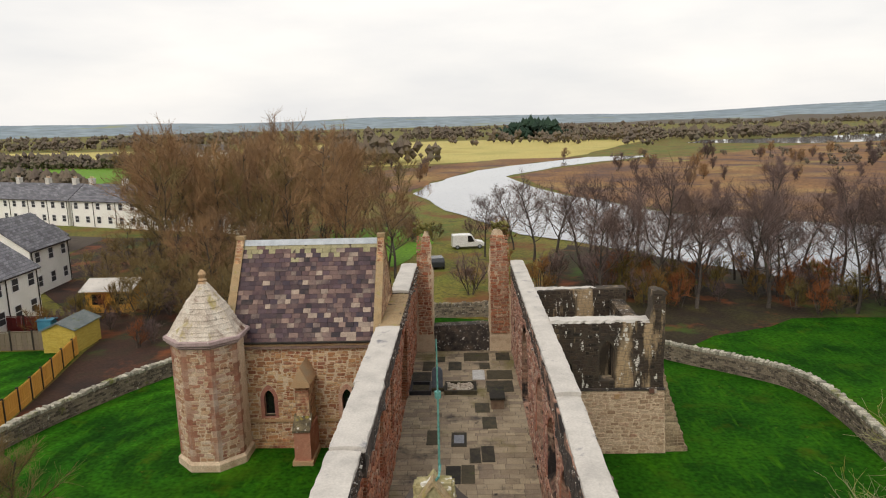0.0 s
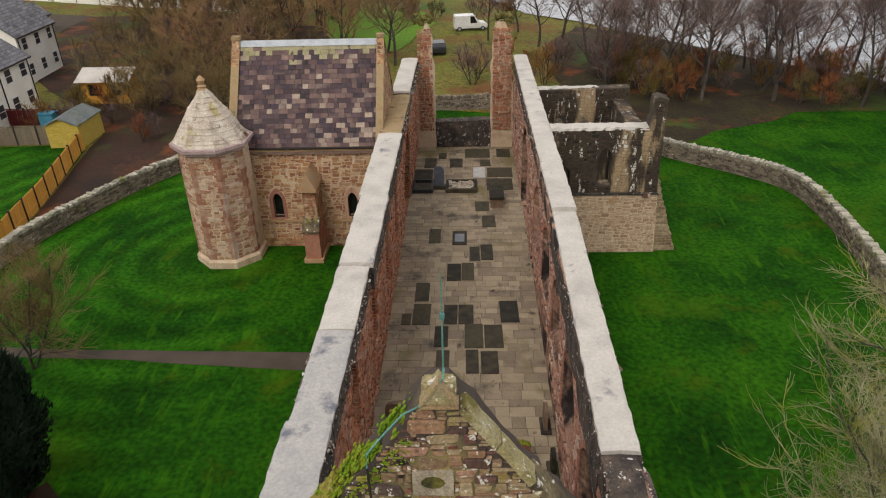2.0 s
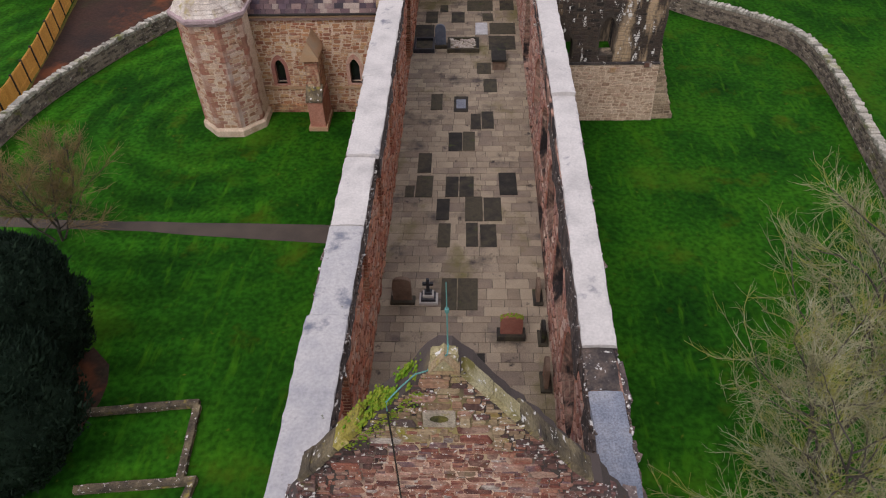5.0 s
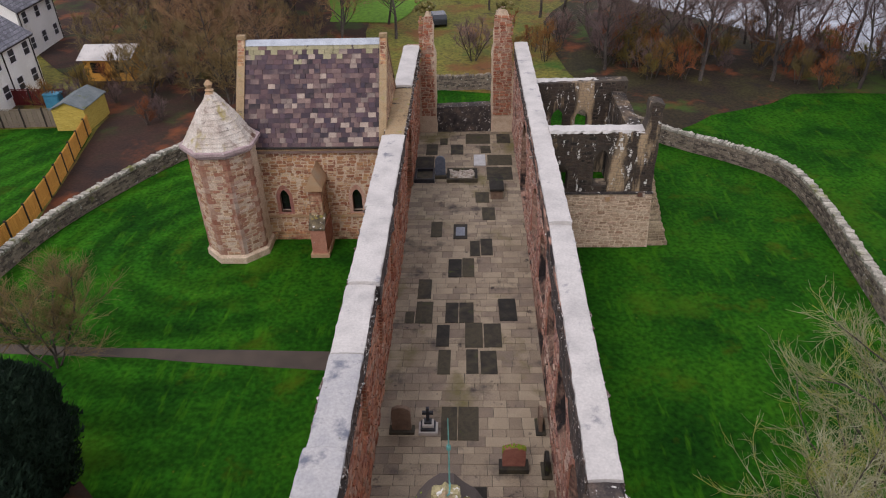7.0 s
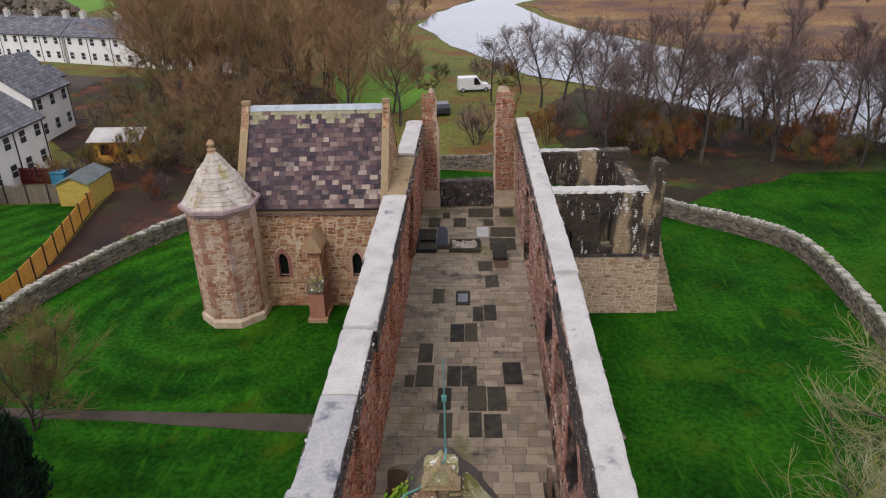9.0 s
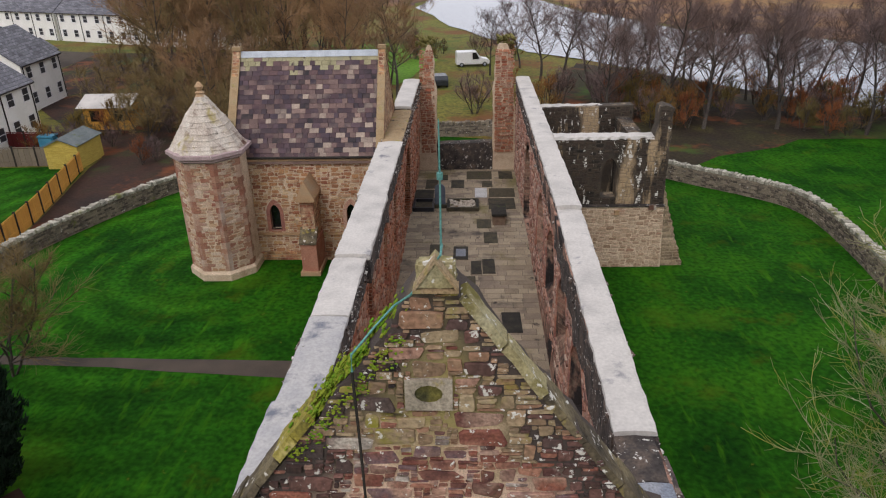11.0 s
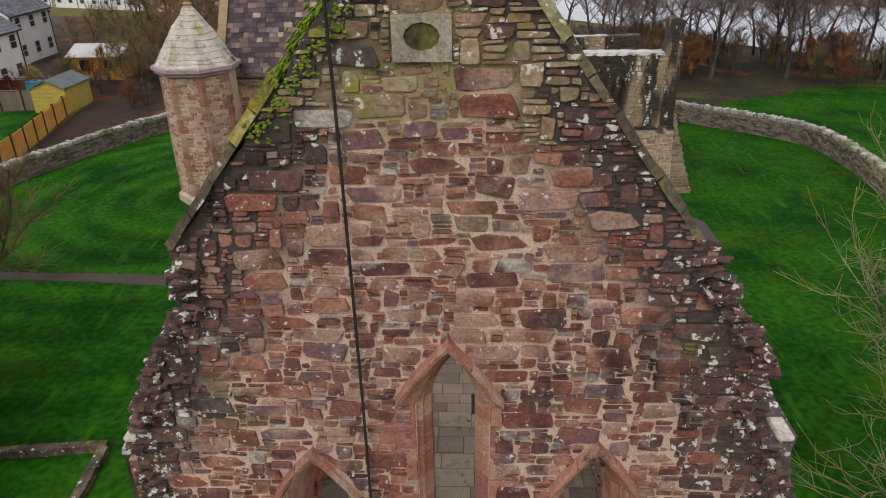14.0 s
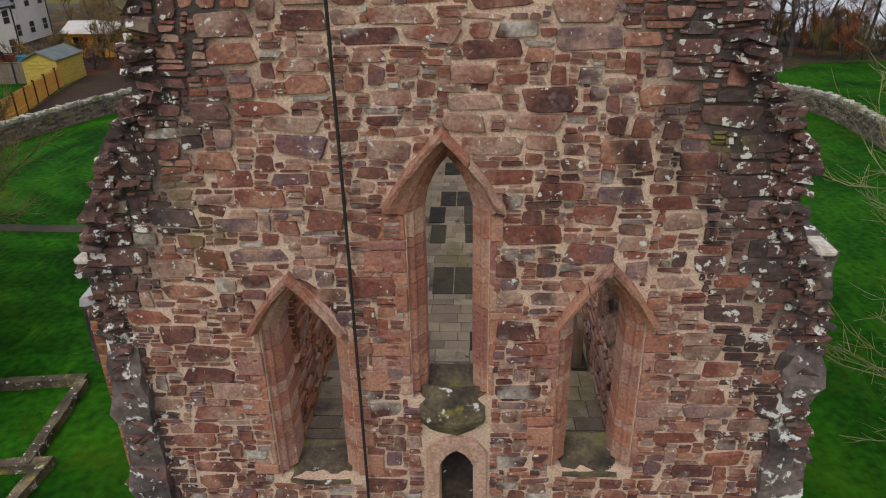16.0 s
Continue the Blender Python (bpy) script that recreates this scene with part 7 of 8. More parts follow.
car("van", -86, 104, 160, M["car_red"], "red van parked by the terrace", True)


# ---- trees ----
M["bark"] = surface("grey_brown_bark", [(0.03, 0.024, 0.022), (0.065, 0.054, 0.046), (0.11, 0.095, 0.08)], 1.5, bump=0.7, grain=10, stretch=(1, 1, 0.3), stains=[((0.08, 0.10, 0.03), 0.8, 0.6, 0.1, (1, 1, 1))])
M["bark_pale"] = surface("pale_lichened_bark", [(0.10, 0.095, 0.05), (0.24, 0.23, 0.12), (0.36, 0.35, 0.24)], 1.5, bump=0.6, grain=14, stains=[((0.22, 0.22, 0.04), 1.2, 0.5, 0.1, (1, 1, 1))])
M["twig_brown"] = surface("russet_twigs", [(0.16, 0.10, 0.065), (0.29, 0.17, 0.08), (0.22, 0.15, 0.10)], 0.08, pick="object", spread=0.6, bump=0.0)
M["twig_grey"] = surface("purple_grey_twigs", [(0.085, 0.062, 0.062), (0.15, 0.105, 0.095), (0.21, 0.14, 0.11)], 0.1, pick="object", spread=0.6, bump=0.0)
M["twig_pale"] = surface("pale_lichened_twigs", [(0.26, 0.25, 0.06), (0.40, 0.39, 0.12), (0.46, 0.45, 0.31)], 0.5, bump=0.3, grain=12)
M["twig_olive"] = surface("olive_brown_twigs", [(0.11, 0.075, 0.035), (0.19, 0.135, 0.055), (0.24, 0.19, 0.09)], 0.3, pick="object", spread=0.4, bump=0.0)
M["scrub"] = surface("rust_scrub", [(0.12, 0.045, 0.025), (0.24, 0.085, 0.03), (0.14, 0.11, 0.025), (0.09, 0.06, 0.05)], 0.1, pick="object", spread=0.6, bump=0.0)


def limb(vs, fs, pts, r0, r1, sides):
    """A tapered limb added to plain lists."""
    base = len(vs)
    n = len(pts)
    for k, p in enumerate(pts):
        d = (pts[min(k + 1, n - 1)] - pts[max(k - 1, 0)]).normalized()
        a = d.cross(Vector((0.21, 0.33, 0.92)))
        if a.length < 0.05:
            a = d.cross(Vector((1, 0, 0)))
        a.normalize()
        b = d.cross(a)
        r = r0 + (r1 - r0) * k / (n - 1)
        for j in range(sides):
            t = 2 * math.pi * j / sides
            vs.append(p + a * (r * math.cos(t)) + b * (r * math.sin(t)))
    for k in range(n - 1):
        for j in range(sides):
            i0, i1 = base + k * sides + j, base + k * sides + (j + 1) % sides
            fs.append((i0, i1, i1 + sides, i0 + sides))


def grow(rr, start, way, length, segs, bend, lift):
    pts = [start]
    d = way.normalized()
    for k in range(segs):
        d = (d + Vector((rr.gauss(0, bend), rr.gauss(0, bend), rr.gauss(0, bend) + lift))).normalized()
        pts.append(pts[-1] + d * (length / segs))
    return pts


def bare_tree(name, seed, h, stems, counts, spread, twig_r, twig, label, group, trunk_r=0.22, lift=0.06, fork=0.25, twig_len=0.9, droop=0.0, fine=1):
    """A leafless tree: trunk and limbs in one mesh, the fine crown of boughs and twigs in another."""
    rr = random.Random(seed)
    tv, tf, cv, cf = [], [], [], []
    mains = []
    for s in range(stems):
        a = rr.random() * 6.28
        lean = Vector((math.cos(a), math.sin(a), 0)) * (0.05 if stems == 1 else rr.uniform(0.15, 0.5))
        pts = grow(rr, Vector((0.15 * math.cos(a), 0.15 * math.sin(a), -0.15)) if stems > 1 else Vector((0, 0, -0.15)), Vector((0, 0, 1)) + lean, h * rr.uniform(0.72, 0.9), 8, 0.09, 0.05)
        limb(tv, tf, pts, trunk_r * (1 if stems == 1 else 0.6), 0.03, 6)
        mains.append(pts)
    n1, n2, n3 = counts
    for pts in mains:
        for k in range(n1):
            f = fork + (1 - fork) * (k + rr.random()) / n1
            i = f * (len(pts) - 1.001)
            p = pts[int(i)].lerp(pts[int(i) + 1], i - int(i))
            a = k * 2.4 + rr.uniform(-0.5, 0.5)
            ln = h * spread * (1.15 - 0.75 * f) * rr.uniform(0.75, 1.2)
            b1 = grow(rr, p, Vector((math.cos(a), math.sin(a), rr.uniform(0.25, 0.9) + f * 0.5)), ln, 6, 0.16, lift - droop * 0.5)
            limb(tv, tf, b1, trunk_r * 0.38 * (1.1 - 0.6 * f), 0.014, 4)
            for j in range(n2):
                g = 0.2 + 0.8 * (j + rr.random()) / n2
                i = g * (len(b1) - 1.001)
                q = b1[int(i)].lerp(b1[int(i) + 1], i - int(i))
                d = (b1[min(int(i) + 1, 6)] - b1[int(i)]).normalized() + Vector((rr.gauss(0, 0.6), rr.gauss(0, 0.6), rr.gauss(0.1, 0.45)))
                b2 = grow(rr, q, d, ln * rr.uniform(0.28, 0.5), 2 + 2 * (fine > 1 or h > 8), 0.2, lift - droop)
                limb(cv, cf, b2, twig_r * 2.0, twig_r, 3)
                for m in range(n3):
                    e = 0.15 + 0.85 * rr.random()
                    i = e * (len(b2) - 1.001)
                    q2 = b2[int(i)].lerp(b2[int(i) + 1], i - int(i))
                    d2 = (b2[min(int(i) + 1, len(b2) - 1)] - b2[int(i)]).normalized() + Vector((rr.gauss(0, 0.55), rr.gauss(0, 0.55), rr.gauss(0.15, 0.5)))
                    limb(cv, cf, grow(rr, q2, d2, twig_len * rr.uniform(0.5, 1.3), fine, 0.22, lift * 1.5 - droop), twig_r, twig_r * 0.45, 3)
    ob = thing(name, label, "tree", group=group)
    for nm, vs, fs, mt in (("trunk", tv, tf, M["bark"]), ("crown", cv, cf, twig)):
        me = bpy.data.meshes.new(nm)
        me.from_pydata([tuple(v) for v in vs], [], fs)
        me.materials.append(mt)
        o = new(nm, me)
        o.parent = ob
    return ob


def plant(proto, spots, rr, size=(0.85, 1.15)):
    """The first spot takes the tree itself, the others copies."""
    for k, (x, y, s) in enumerate(spots):
        m = pose(x, y, -0.1, 0, 0, rr.uniform(0, 360))
        q = s * rr.uniform(*size)
        if k == 0:
            proto.matrix_world = m @ Matrix.Diagonal((q, q, q, 1))
        else:
            o = copy_thing(proto, m)
            o.scale = (q, q, q * rr.uniform(0.9, 1.1))


rr = random.Random(21)
GROVE = "bare trees of the grove"
RIVER = "bare riverside trees"
grove_kinds = [bare_tree("bare_tree", 100 + k, 17.6, 1 if k % 2 else 2, (19, 12, 10) if k % 2 else (10, 12, 10), 0.40, 0.017, M["twig_brown"] if k != 2 else M["twig_olive"], "tall leafless tree with russet twigs in the grove", GROVE, 0.24, 0.07, 0.22, 1.1) for k in range(4)]
grove = []
tries = 0
while len(grove) < 52 and tries < 4000:
    tries += 1
    x, y = rr.uniform(-62, -7), rr.uniform(61, 118)
    if (y > 64 and x < -0.46 * (y + 7)) or x > -7 - (y - 60) * 0.05 or (y < 70 and x > -12) or (x < -40 and y < 84) or (x < -30 and y < 66) or (-18 < x < -6 and 84 < y < 112):
        continue
    if any((x - a) ** 2 + (y - b) ** 2 < 20 for a, b, _ in grove):
        continue
    grove.append((x, y, (0.55 if y < 70 else 1.0) * (0.8 if x > -16 else 1.0)))
for k in range(4):
    plant(grove_kinds[k], grove[k::4], rr)
river_kinds = [bare_tree("bare_tree", 200 + k, 14.0, 1, (17, 12, 10), 0.44, 0.0105, M["twig_grey"], "leafless dark-trunked tree on the river bank", RIVER, 0.22, 0.07, 0.28, 1.0) for k in range(3)]
river = [(3.2, 88, 0.75), (9.5, 84, 0.85), (7.5, 93, 0.7)]
tries = 0
while len(river) < 76 and tries < 9000:
    tries += 1
    x = rr.uniform(12, 82)
    y = 76 - 0.42 * (x - 14) + rr.uniform(-14, 6)
    if any((x - a) ** 2 + (y - b) ** 2 < 8 for a, b, _ in river):
        continue
    river.append((x, y, rr.choice((0.75, 0.9, 1.0))))
for k in range(3):
    plant(river_kinds[k], river[k::3], rr)
# scrub at the wood edges, along the banks and over the marsh
shrub_kinds = [bare_tree("shrub", 300 + k, 3.6, 5, (4, 5, 5), 0.34, 0.014, M["scrub"] if k != 1 else M["twig_grey"], "low leafless rust-coloured shrub", "scrub along the banks", 0.06, 0.12, 0.15, 0.55) for k in range(3)]
spots = [(rr.uniform(4, 12), rr.uniform(64, 74), 1.0) for _ in range(7)] + [(0.9, 67, 1.1), (1.6, 69, 1.15)]
spots += [(x, 66.5 - 0.3 * (x - 14) + rr.uniform(-6, 9), 0.95) for x in [rr.uniform(13, 62) for _ in range(120)]]
spots += [(rr.uniform(-40, -22), rr.uniform(50, 63), 0.9) for _ in range(16)]
spots += [(rr.uniform(-14, 8), rr.uniform(98, 106), 1.0) for _ in range(10)]
for k in range(3):
    plant(shrub_kinds[k], spots[k::3], rr, (0.7, 1.3))
marsh_kinds = [bare_tree("marsh_alder", 330 + k, 5.5, 4, (5, 6, 5), 0.3, 0.026, M["twig_brown"] if k else M["twig_grey"], "brown leafless alder scrub in the marsh", "alder scrub of the marsh", 0.08, 0.12, 0.12, 0.8) for k in range(2)]
spots = []
for _ in range(90):
    x = rr.uniform(45, 260)
    y = rr.uniform(118, 330)
    if y < 128 + (60 - x) * 0.5 or x < 40 + max(0, (200 - y)) * 0.1:
        continue
    spots.append((x, y, rr.uniform(0.7, 1.3)))
spots += [(rr.uniform(-36, -12), rr.uniform(185, 290), 1.0) for _ in range(16)]
for k in range(2):
    plant(marsh_kinds[k], spots[k::2], rr, (0.8, 1.2))
# twiggy garden trees by the shed
gk = bare_tree("garden_tree", 401, 6.5, 3, (8, 8, 6), 0.34, 0.015, M["twig_olive"], "leafless lichen-green garden tree", "garden trees", 0.13, 0.08, 0.2, 0.8)
plant(gk, [(-30.5, 57, 0.9), (-26, 56, 0.85), (-33, 66, 1.0), (-24, 60, 0.9), (-40, 68, 0.9), (-28, 63, 1.0), (-22, 55, 0.8), (-31, 60.5, 1.0), (-36, 72, 1.0), (-26, 68, 1.1), (-19, 58.5, 0.8), (-40, 76, 1.1)], rr)
# the tree that reaches up beside the west front
near = bare_tree("lawn_tree", 512, 13.5, 2, (22, 14, 12), 0.44, 0.0075, M["twig_pale"], "leafless tree with pale lichened twigs on the lawn", "lichened trees by the west front", 0.15, 0.05, 0.22, 0.62, fine=2)
near.matrix_world = pose(12.2, 6.4, -0.08, 0, 0, 40)
near.children[0].data.materials[0] = M["bark_pale"]
beside = copy_thing(near, pose(11.6, 2.4, -0.08, 0, 0, 155))
beside.scale = (0.84, 0.84, 0.84)
small = bare_tree("lawn_tree", 530, 7.0, 4, (10, 10, 9), 0.44, 0.0085, M["twig_olive"], "low spreading leafless tree by the footpath", "", 0.1, 0.03, 0.15, 0.7, fine=2)
small.matrix_world = pose(-20.6, 19.0, -0.08, 0, 0, 10)

# yews: dark dense foliage in many small sprays
M["yew"] = surface("yew_needles", [(0.006, 0.014, 0.009), (0.012, 0.026, 0.014), (0.02, 0.038, 0.02)], 1.2, pick="island", spread=0.6, bump=0.0, spec=0.15)


def yew(x, y, h, r, seed):
    rr = random.Random(seed)
    ob = thing("yew_tree", "dense dark green yew tree on the lawn", "tree", (x, y, -0.1), "yews of the churchyard")
    bm = bmesh.new()
    tube(bm, [(0, 0, 0), (0.05, 0, 1.5), (0, 0.05, h * 0.7)], [0.35, 0.3, 0.08], 8)
    part("trunk", bm, M["bark"], ob)
    bm = bmesh.new()
    rings = []
    for k in range(14):
        f = k / 13
        q = r * 0.86 * (math.sin(math.pi * min(1, 0.12 + f * 0.88)) ** 0.6)
        rings.append([((q * (1 + 0.16 * noise.noise(Vector((math.cos(a) * 1.6, math.sin(a) * 1.6, f * 5 + seed))))) * math.cos(a), (q * (1 + 0.16 * noise.noise(Vector((math.cos(a) * 1.6, math.sin(a) * 1.6, f * 5 + seed))))) * math.sin(a), 0.15 + f * h * 0.94) for a in [6.2832 * j / 20 for j in range(20)]])
    loft(bm, rings)
    part("inner_crown", bm, M["yew"], ob)
    vs, fs = [], []
    for k in range(16000):
        f = rr.random()
        a = rr.random() * 6.2832
        q = r * (math.sin(math.pi * min(1, 0.12 + f * 0.88)) ** 0.6)
        q *= 1 + 0.2 * noise.noise(Vector((math.cos(a) * 1.6, math.sin(a) * 1.6, f * 5 + seed))) + 0.12 * noise.noise(Vector((math.cos(a) * 5, math.sin(a) * 5, f * 14 + seed)))
        q *= rr.uniform(0.84, 1.0)
        c = Vector((q * math.cos(a), q * math.sin(a), 0.1 + f * h * 0.97))
        up = Vector((math.cos(a) * 0.5 + rr.gauss(0, 0.3), math.sin(a) * 0.5 + rr.gauss(0, 0.3), 0.9 + rr.gauss(0, 0.3))).normalized()
        side = up.cross(Vector((rr.gauss(0, 1), rr.gauss(0, 1), rr.gauss(0, 1)))).normalized()
        ln, wd = rr.uniform(0.16, 0.36), rr.uniform(0.03, 0.07)
        i = len(vs)
        vs += [tuple(c - side * wd), tuple(c + side * wd), tuple(c + up * ln + side * wd * 0.2)]
        fs.append((i, i + 1, i + 2))
    me = bpy.data.meshes.new("foliage")
    me.from_pydata(vs, [], fs)
    me.materials.append(M["yew"])
    o = new("foliage", me)
    o.parent = ob
    tagged(o, "dark needle sprays", kind="stuff")


yew(-18.0, 11.0, 7.6, 3.0, 3)
yew(-16.6, 6.6, 6.9, 3.0, 7)
yew(-30.3, 25.5, 5.5, 2.2, 9)

# far hedgerows and woods: many small upright clumps, too far to tell apart
M["far_trees"] = surface("far_bare_woods", [(0.09, 0.078, 0.07), (0.15, 0.115, 0.085), (0.12, 0.115, 0.08)], 0.05, pick="island", spread=0.6, bump=0.0)
M["far_conifer"] = surface("far_conifers", [(0.015, 0.035, 0.025), (0.03, 0.06, 0.035)], 0.05, pick="island", spread=0.6, bump=0.0)


def far_wood(pts, depth, count, h, material, label, seed):
    rr = random.Random(seed)
    vs, fs = [], []
    L = list(zip(pts, pts[1:]))
    tot = [(Vector(b) - Vector(a)).length for a, b in L]
    for _ in range(count):
        (a, b) = rr.choices(L, tot)[0]
        p = Vector(a).lerp(Vector(b), rr.random())
        x, y = p.x + rr.gauss(0, depth), p.y + rr.gauss(0, depth)
        hh = h * rr.uniform(0.5, 1.15) * (0.8 + 0.5 * noise.noise(Vector((x * 0.02, y * 0.02, seed))))
        for _k in range(9):
            r0 = hh * rr.uniform(0.12, 0.24)
            cx, cy, cz = x + rr.gauss(0, hh * 0.2), y + rr.gauss(0, hh * 0.2), hh * rr.uniform(0.2, 0.8)
            i = len(vs)
            n = 5
            for j in range(n):
                t = 6.2832 * j / n + rr.random()
                vs.append((cx + r0 * math.cos(t), cy + r0 * math.sin(t), cz + rr.uniform(-0.3, 0.3) * r0))
            vs += [(cx, cy, cz + r0 * rr.uniform(0.9, 1.6)), (cx, cy, max(0, cz - r0 * 1.2))]
            for j in range(n):
                fs.append((i + j, i + (j + 1) % n, i + n))
                fs.append((i + (j + 1) % n, i + j, i + n + 1))
    me = bpy.data.meshes.new("far_wood")
    me.from_pydata(vs, [], fs)
    me.materials.append(material)
    tagged(new("far_wood", me), label, "woodland", kind="stuff")


far_wood([(-330, 330), (-240, 352), (-130, 325)], 6, 260, 9, M["far_trees"], "bare hedgerow behind the green field", 1)
far_wood([(-700, 640), (-300, 700), (0, 760), (220, 700)], 30, 450, 14, M["far_trees"], "distant belt of bare woodland", 2)
far_wood([(60, 560), (260, 600), (560, 520), (900, 420)], 40, 650, 12, M["far_trees"], "distant bare woods beyond the marsh", 3)
far_wood([(-1500, 1100), (-600, 1300), (400, 1350), (1400, 1000)], 60, 1000, 11, M["far_trees"], "far wooded horizon of the valley", 4)
far_wood([(40, 690), (92, 690)], 8, 60, 18, M["far_conifer"], "dark stand of conifers in the distance", 5)
far_wood([(-60, 310), (-25, 320)], 6, 40, 12, M["far_trees"], "round bare trees at the pasture's edge", 6)
far_wood([(130, 260), (300, 330), (430, 240)], 28, 420, 4, M["far_trees"], "brown scrub over the far marsh", 7)
far_wood([(-190, 250), (-130, 215), (-122, 190)], 5, 120, 8, M["far_trees"], "bare hedgerow beside the green field", 8)


# ---- pieces: rubble of the gable ----
keep_out = [bow(h[0], h[1] - 0.03, h[2] - 0.02, h[3], 0.03) for h in HOOD] + [[(q[0] - q[1] / 2 - 0.2, q[2] - 0.22), (q[0] + q[1] / 2 + 0.2, q[2] - 0.22), (q[0] + q[1] / 2 + 0.2, q[3] + 0.1), (q[0] - q[1] / 2 - 0.2, q[3] + 0.1)] for q in LAN]
keep_out += [[(-0.24, 3.9), (0.58, 3.9), (0.58, 6.5), (-0.24, 6.5)], [(-0.43, 12.88), (0.15, 12.88), (0.15, 13.32), (-0.43, 13.32)], [(-0.4, 14.48), (0.45, 14.48), (0.45, 15), (-0.4, 15)]]
region = [(u, max(3.6, w)) for u, w in GOUT if w > 3.0]
region = [(4.52, 3.6)] + region[:] + [(-4.15, 3.6)]
stones = pack_rubble(region, keep_out, ((800, (0.36, 0.64), (0.16, 0.27)), (900, (0.14, 0.24), (0.16, 0.25)), (5000, (0.2, 0.44), (0.1, 0.19)), (9000, (0.16, 0.42), (0.05, 0.1))), 77, 0.015, 1, 0.03)
rr = random.Random(77)
kinds = {}
for key in ("stone", "edge_stone", "moss_stone"):
    kinds[key] = [stone_mesh("stone", k, M[key]) for k in range(12)]
joined = {"stone_small": ([], []), "edge_stone_small": ([], []), "moss_stone_small": ([], [])}


def edge_distance(x, z):
    best = 9.0
    for (ax, az), (bx, bz) in zip(OUT, OUT[1:]):
        d = Vector((bx - ax, bz - az))
        t = max(0, min(1, ((x - ax) * d.x + (z - az) * d.y) / d.length_squared))
        best = min(best, math.hypot(x - ax - d.x * t, z - az - d.y * t))
    return best


made = 0
for k, (x, zc, w, h) in enumerate(stones):
    n = noise.noise(Vector((x * 0.9, 3.3, zc * 0.5))) + 0.5 * noise.noise(Vector((x * 3, 1.3, zc * 2)))
    weather = edge_distance(x, zc) + n * 0.7
    right = x > 2.3 and 6.5 < zc < 11.2
    if zc + n * 0.9 > 12.3 and rr.random() < 0.85:
        key = "moss_stone" if rr.random() < 0.88 else "edge_stone"
    elif weather < (1.1 if right else 0.55) and rr.random() < 0.88:
        key = "edge_stone"
    else:
        key = "stone"
    depth = rr.uniform(0.012, 0.05)
    m4 = pose(x, 0.004, zc, 0, rr.gauss(0, 2.5 if w < 0.5 else 1), 0) @ Matrix.Diagonal((w * 1.03, depth, h * 1.04, 1))
    if made < 299 and 7.6 < zc < 12.4 and w > 0.23 and h > 0.12:
        ob = new("stone", kinds[key][k % 12])
        ob.parent = church
        ob.matrix_world = m4
        made += 1
    else:
        vk, fk = unit_stones()[k % 12]
        sv, sf = joined[key + "_small"]
        i = len(sv)
        sv += [tuple(m4 @ v) for v in vk]
        sf += [tuple(i + j for j in f) for f in fk]
for key, (sv, sf) in joined.items():
    me = bpy.data.meshes.new("rubble")
    me.from_pydata(sv, [], sf)
    me.materials.append(M[key])
    ob = new("rubble", me)
    ob.parent = church
    tagged(ob, "rubble face stones with pinnings", kind="stuff")

# ---- pieces: chapel slates ----
slate_kinds = []
for k in range(6):
    r = random.Random(k + 5)
    bm = bmesh.new()
    vs = box(bm, -0.5, 0.5, -0.5, 0.5, 0, 1)
    for v in vs:
        v.co.x += r.uniform(-0.03, 0.03)
        v.co.y += r.uniform(-0.04, 0.04) if v.co.y < 0 else 0
    me = bpy.data.meshes.new("slate")
    bm.to_mesh(me)
    bm.free()
    me.materials.append(M["slate"])
    slate_kinds.append(me)
slope = math.atan2(RZ - EZ, RY - CHF)
run = math.hypot(RZ - EZ, RY - CHF) + 0.2
rows_n = 22
made = 0
bm_rest, bm_moss = bmesh.new(), bmesh.new()
rr = random.Random(9)
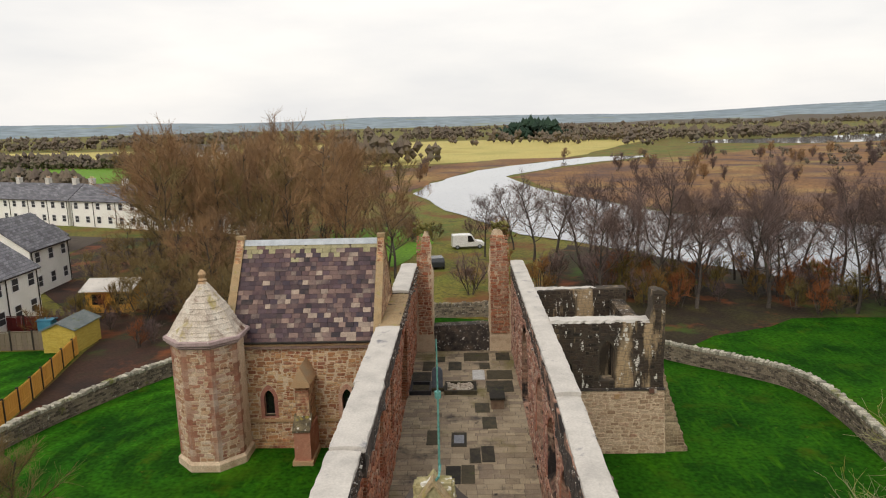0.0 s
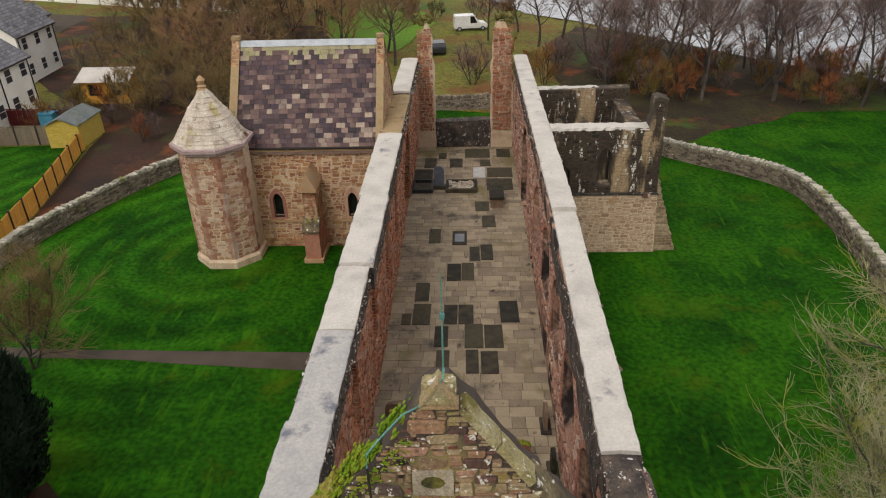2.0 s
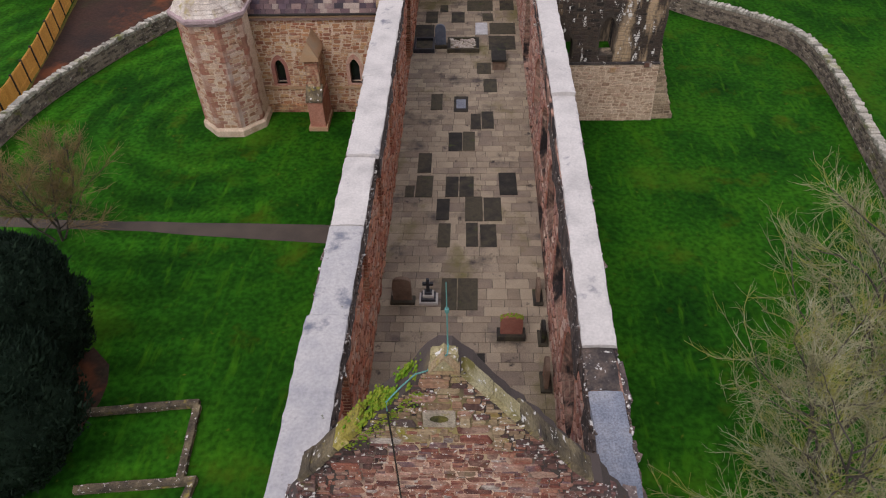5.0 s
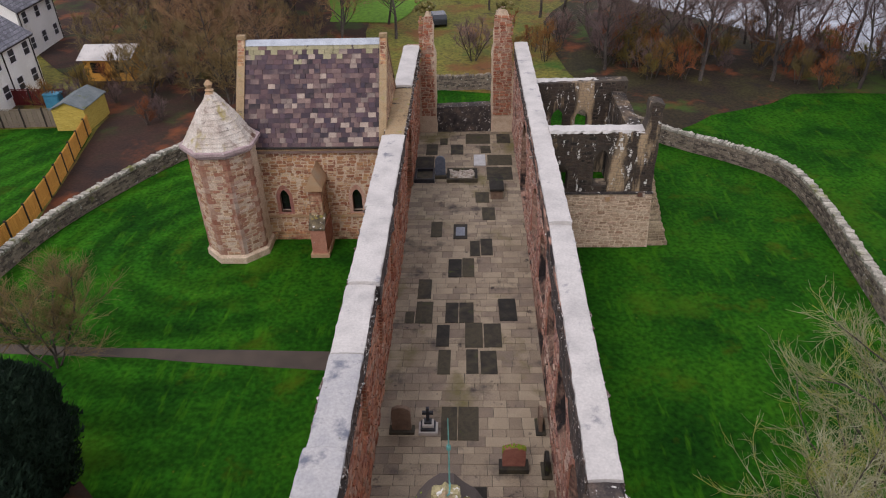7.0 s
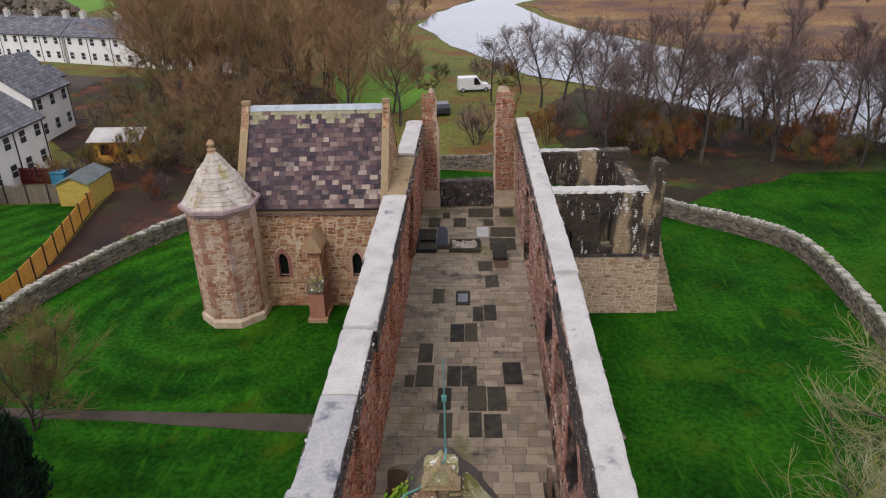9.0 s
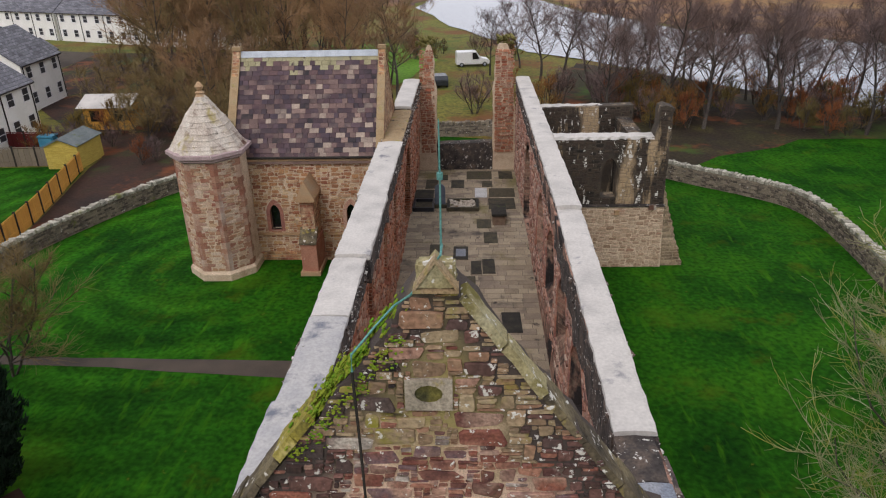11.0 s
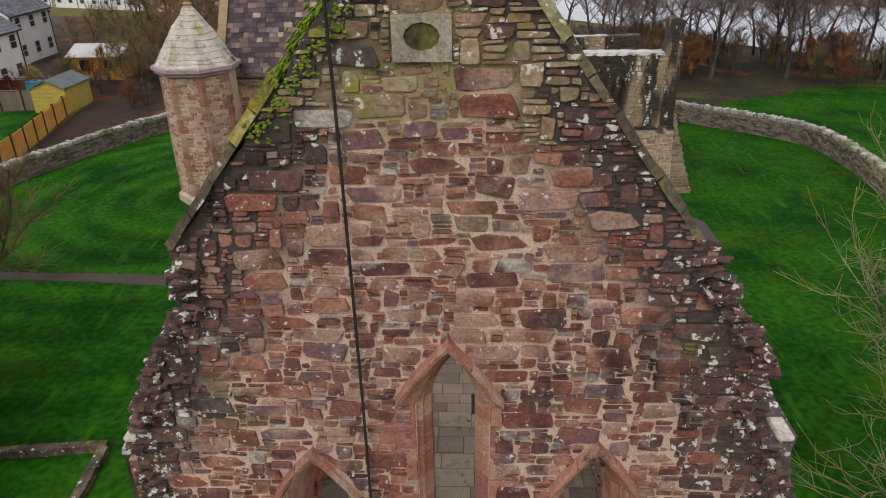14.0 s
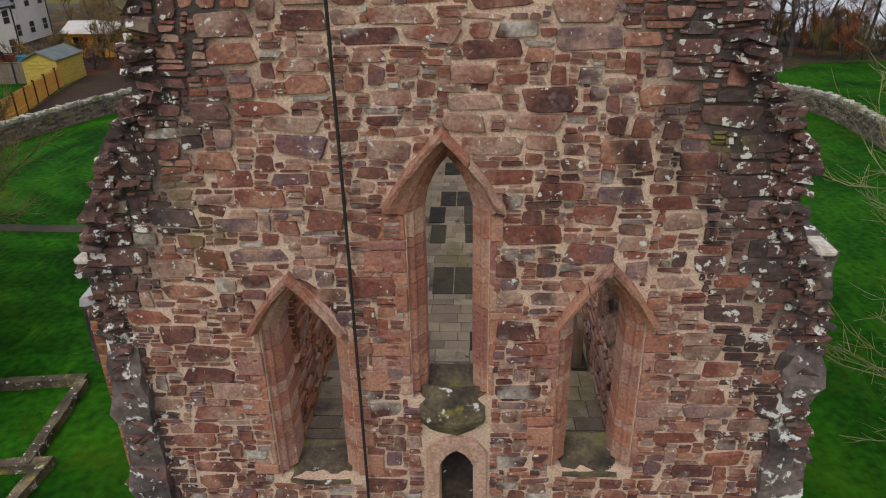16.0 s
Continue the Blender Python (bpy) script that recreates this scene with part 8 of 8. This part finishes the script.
for row in range(rows_n):
    d = run * (row + 0.5) / rows_n - 0.2
    x = CH0 + 0.32 - rr.uniform(0, 0.25)
    while x < CH1 - 0.34:
        w = rr.uniform(0.26, 0.56)
        x1 = min(x + w, CH1 - 0.32)
        xa = max(x, CH0 + 0.32)
        if x1 - xa > 0.06:
            m4 = pose((xa + x1) / 2, CHF + d * math.cos(slope), EZ + d * math.sin(slope) + 0.02, math.degrees(slope) - 2.5 + rr.gauss(0, 0.5), rr.gauss(0, 0.4), 0) @ Matrix.Diagonal((x1 - xa - 0.012, run / rows_n * 1.12, 0.028, 1))
            if rr.random() < {1: 1.0, 2: 0.95, 3: 0.6, 4: 0.35, 5: 0.14, 6: 0.05}.get(rows_n - row, 0) and (rows_n - row < 3 or noise.noise(Vector((xa * 1.6, 2.0, row * 0.2))) > -0.12):
                for v in box(bm_moss, -0.5, 0.5, -0.5, 0.5, 0, 1):
                    v.co = m4 @ v.co
            elif made < 300 and row >= 3:
                s = new("slate", slate_kinds[rr.randrange(6)])
                s.parent = roof
                s.matrix_world = m4
                made += 1
            else:
                for v in box(bm_rest, -0.5, 0.5, -0.5, 0.5, 0, 1):
                    v.co = m4 @ v.co
        x += w
tagged(part("other_slating", bm_rest, M["slate_far"], roof), kind="stuff")
tagged(part("mossy_slating", bm_moss, M["slate_moss"], roof, "yellow-green mossy top courses"), kind="stuff")

# ---- pieces: nave flagstones ----
flag_kinds = []
for k in range(6):
    r = random.Random(k + 15)
    bm = bmesh.new()
    box(bm, -0.5, 0.5, -0.5, 0.5, -1, 0)
    bm.faces.ensure_lookup_table()
    for v in bm.verts:
        v.co.x += r.uniform(-0.008, 0.008)
        v.co.y += r.uniform(-0.008, 0.008)
    me = bpy.data.meshes.new("flagstone")
    bm.to_mesh(me)
    bm.free()
    me.materials.append(M["flag"])
    flag_kinds.append(me)
rr = random.Random(31)
made = 0
bm_rest = bmesh.new()
y = 0.95
while y < 47.7:
    d = min(rr.choice((0.38, 0.45, 0.5, 0.56, 0.62, 0.7)), 47.85 - y)
    x = -3.8
    while x < 4.0:
        w = rr.uniform(0.5, 1.15)
        x1 = min(x + w, 4.05)
        if x1 - x > 0.1:
            m4 = pose((x + x1) / 2, y + d / 2, rr.uniform(-0.006, 0.006), rr.gauss(0, 0.25), rr.gauss(0, 0.25), 0) @ Matrix.Diagonal((x1 - x - 0.022, d - 0.022, 0.05, 1))
            if made < 300 and 8 < y < 30:
                s = new("flagstone", flag_kinds[rr.randrange(6)])
                s.parent = floor
                s.matrix_world = m4
                made += 1
            else:
                for v in box(bm_rest, -0.5, 0.5, -0.5, 0.5, -1, 0):
                    v.co = m4 @ v.co
        x = x1
    y += d
tagged(part("other_paving", bm_rest, M["flag_far"], floor), kind="stuff")
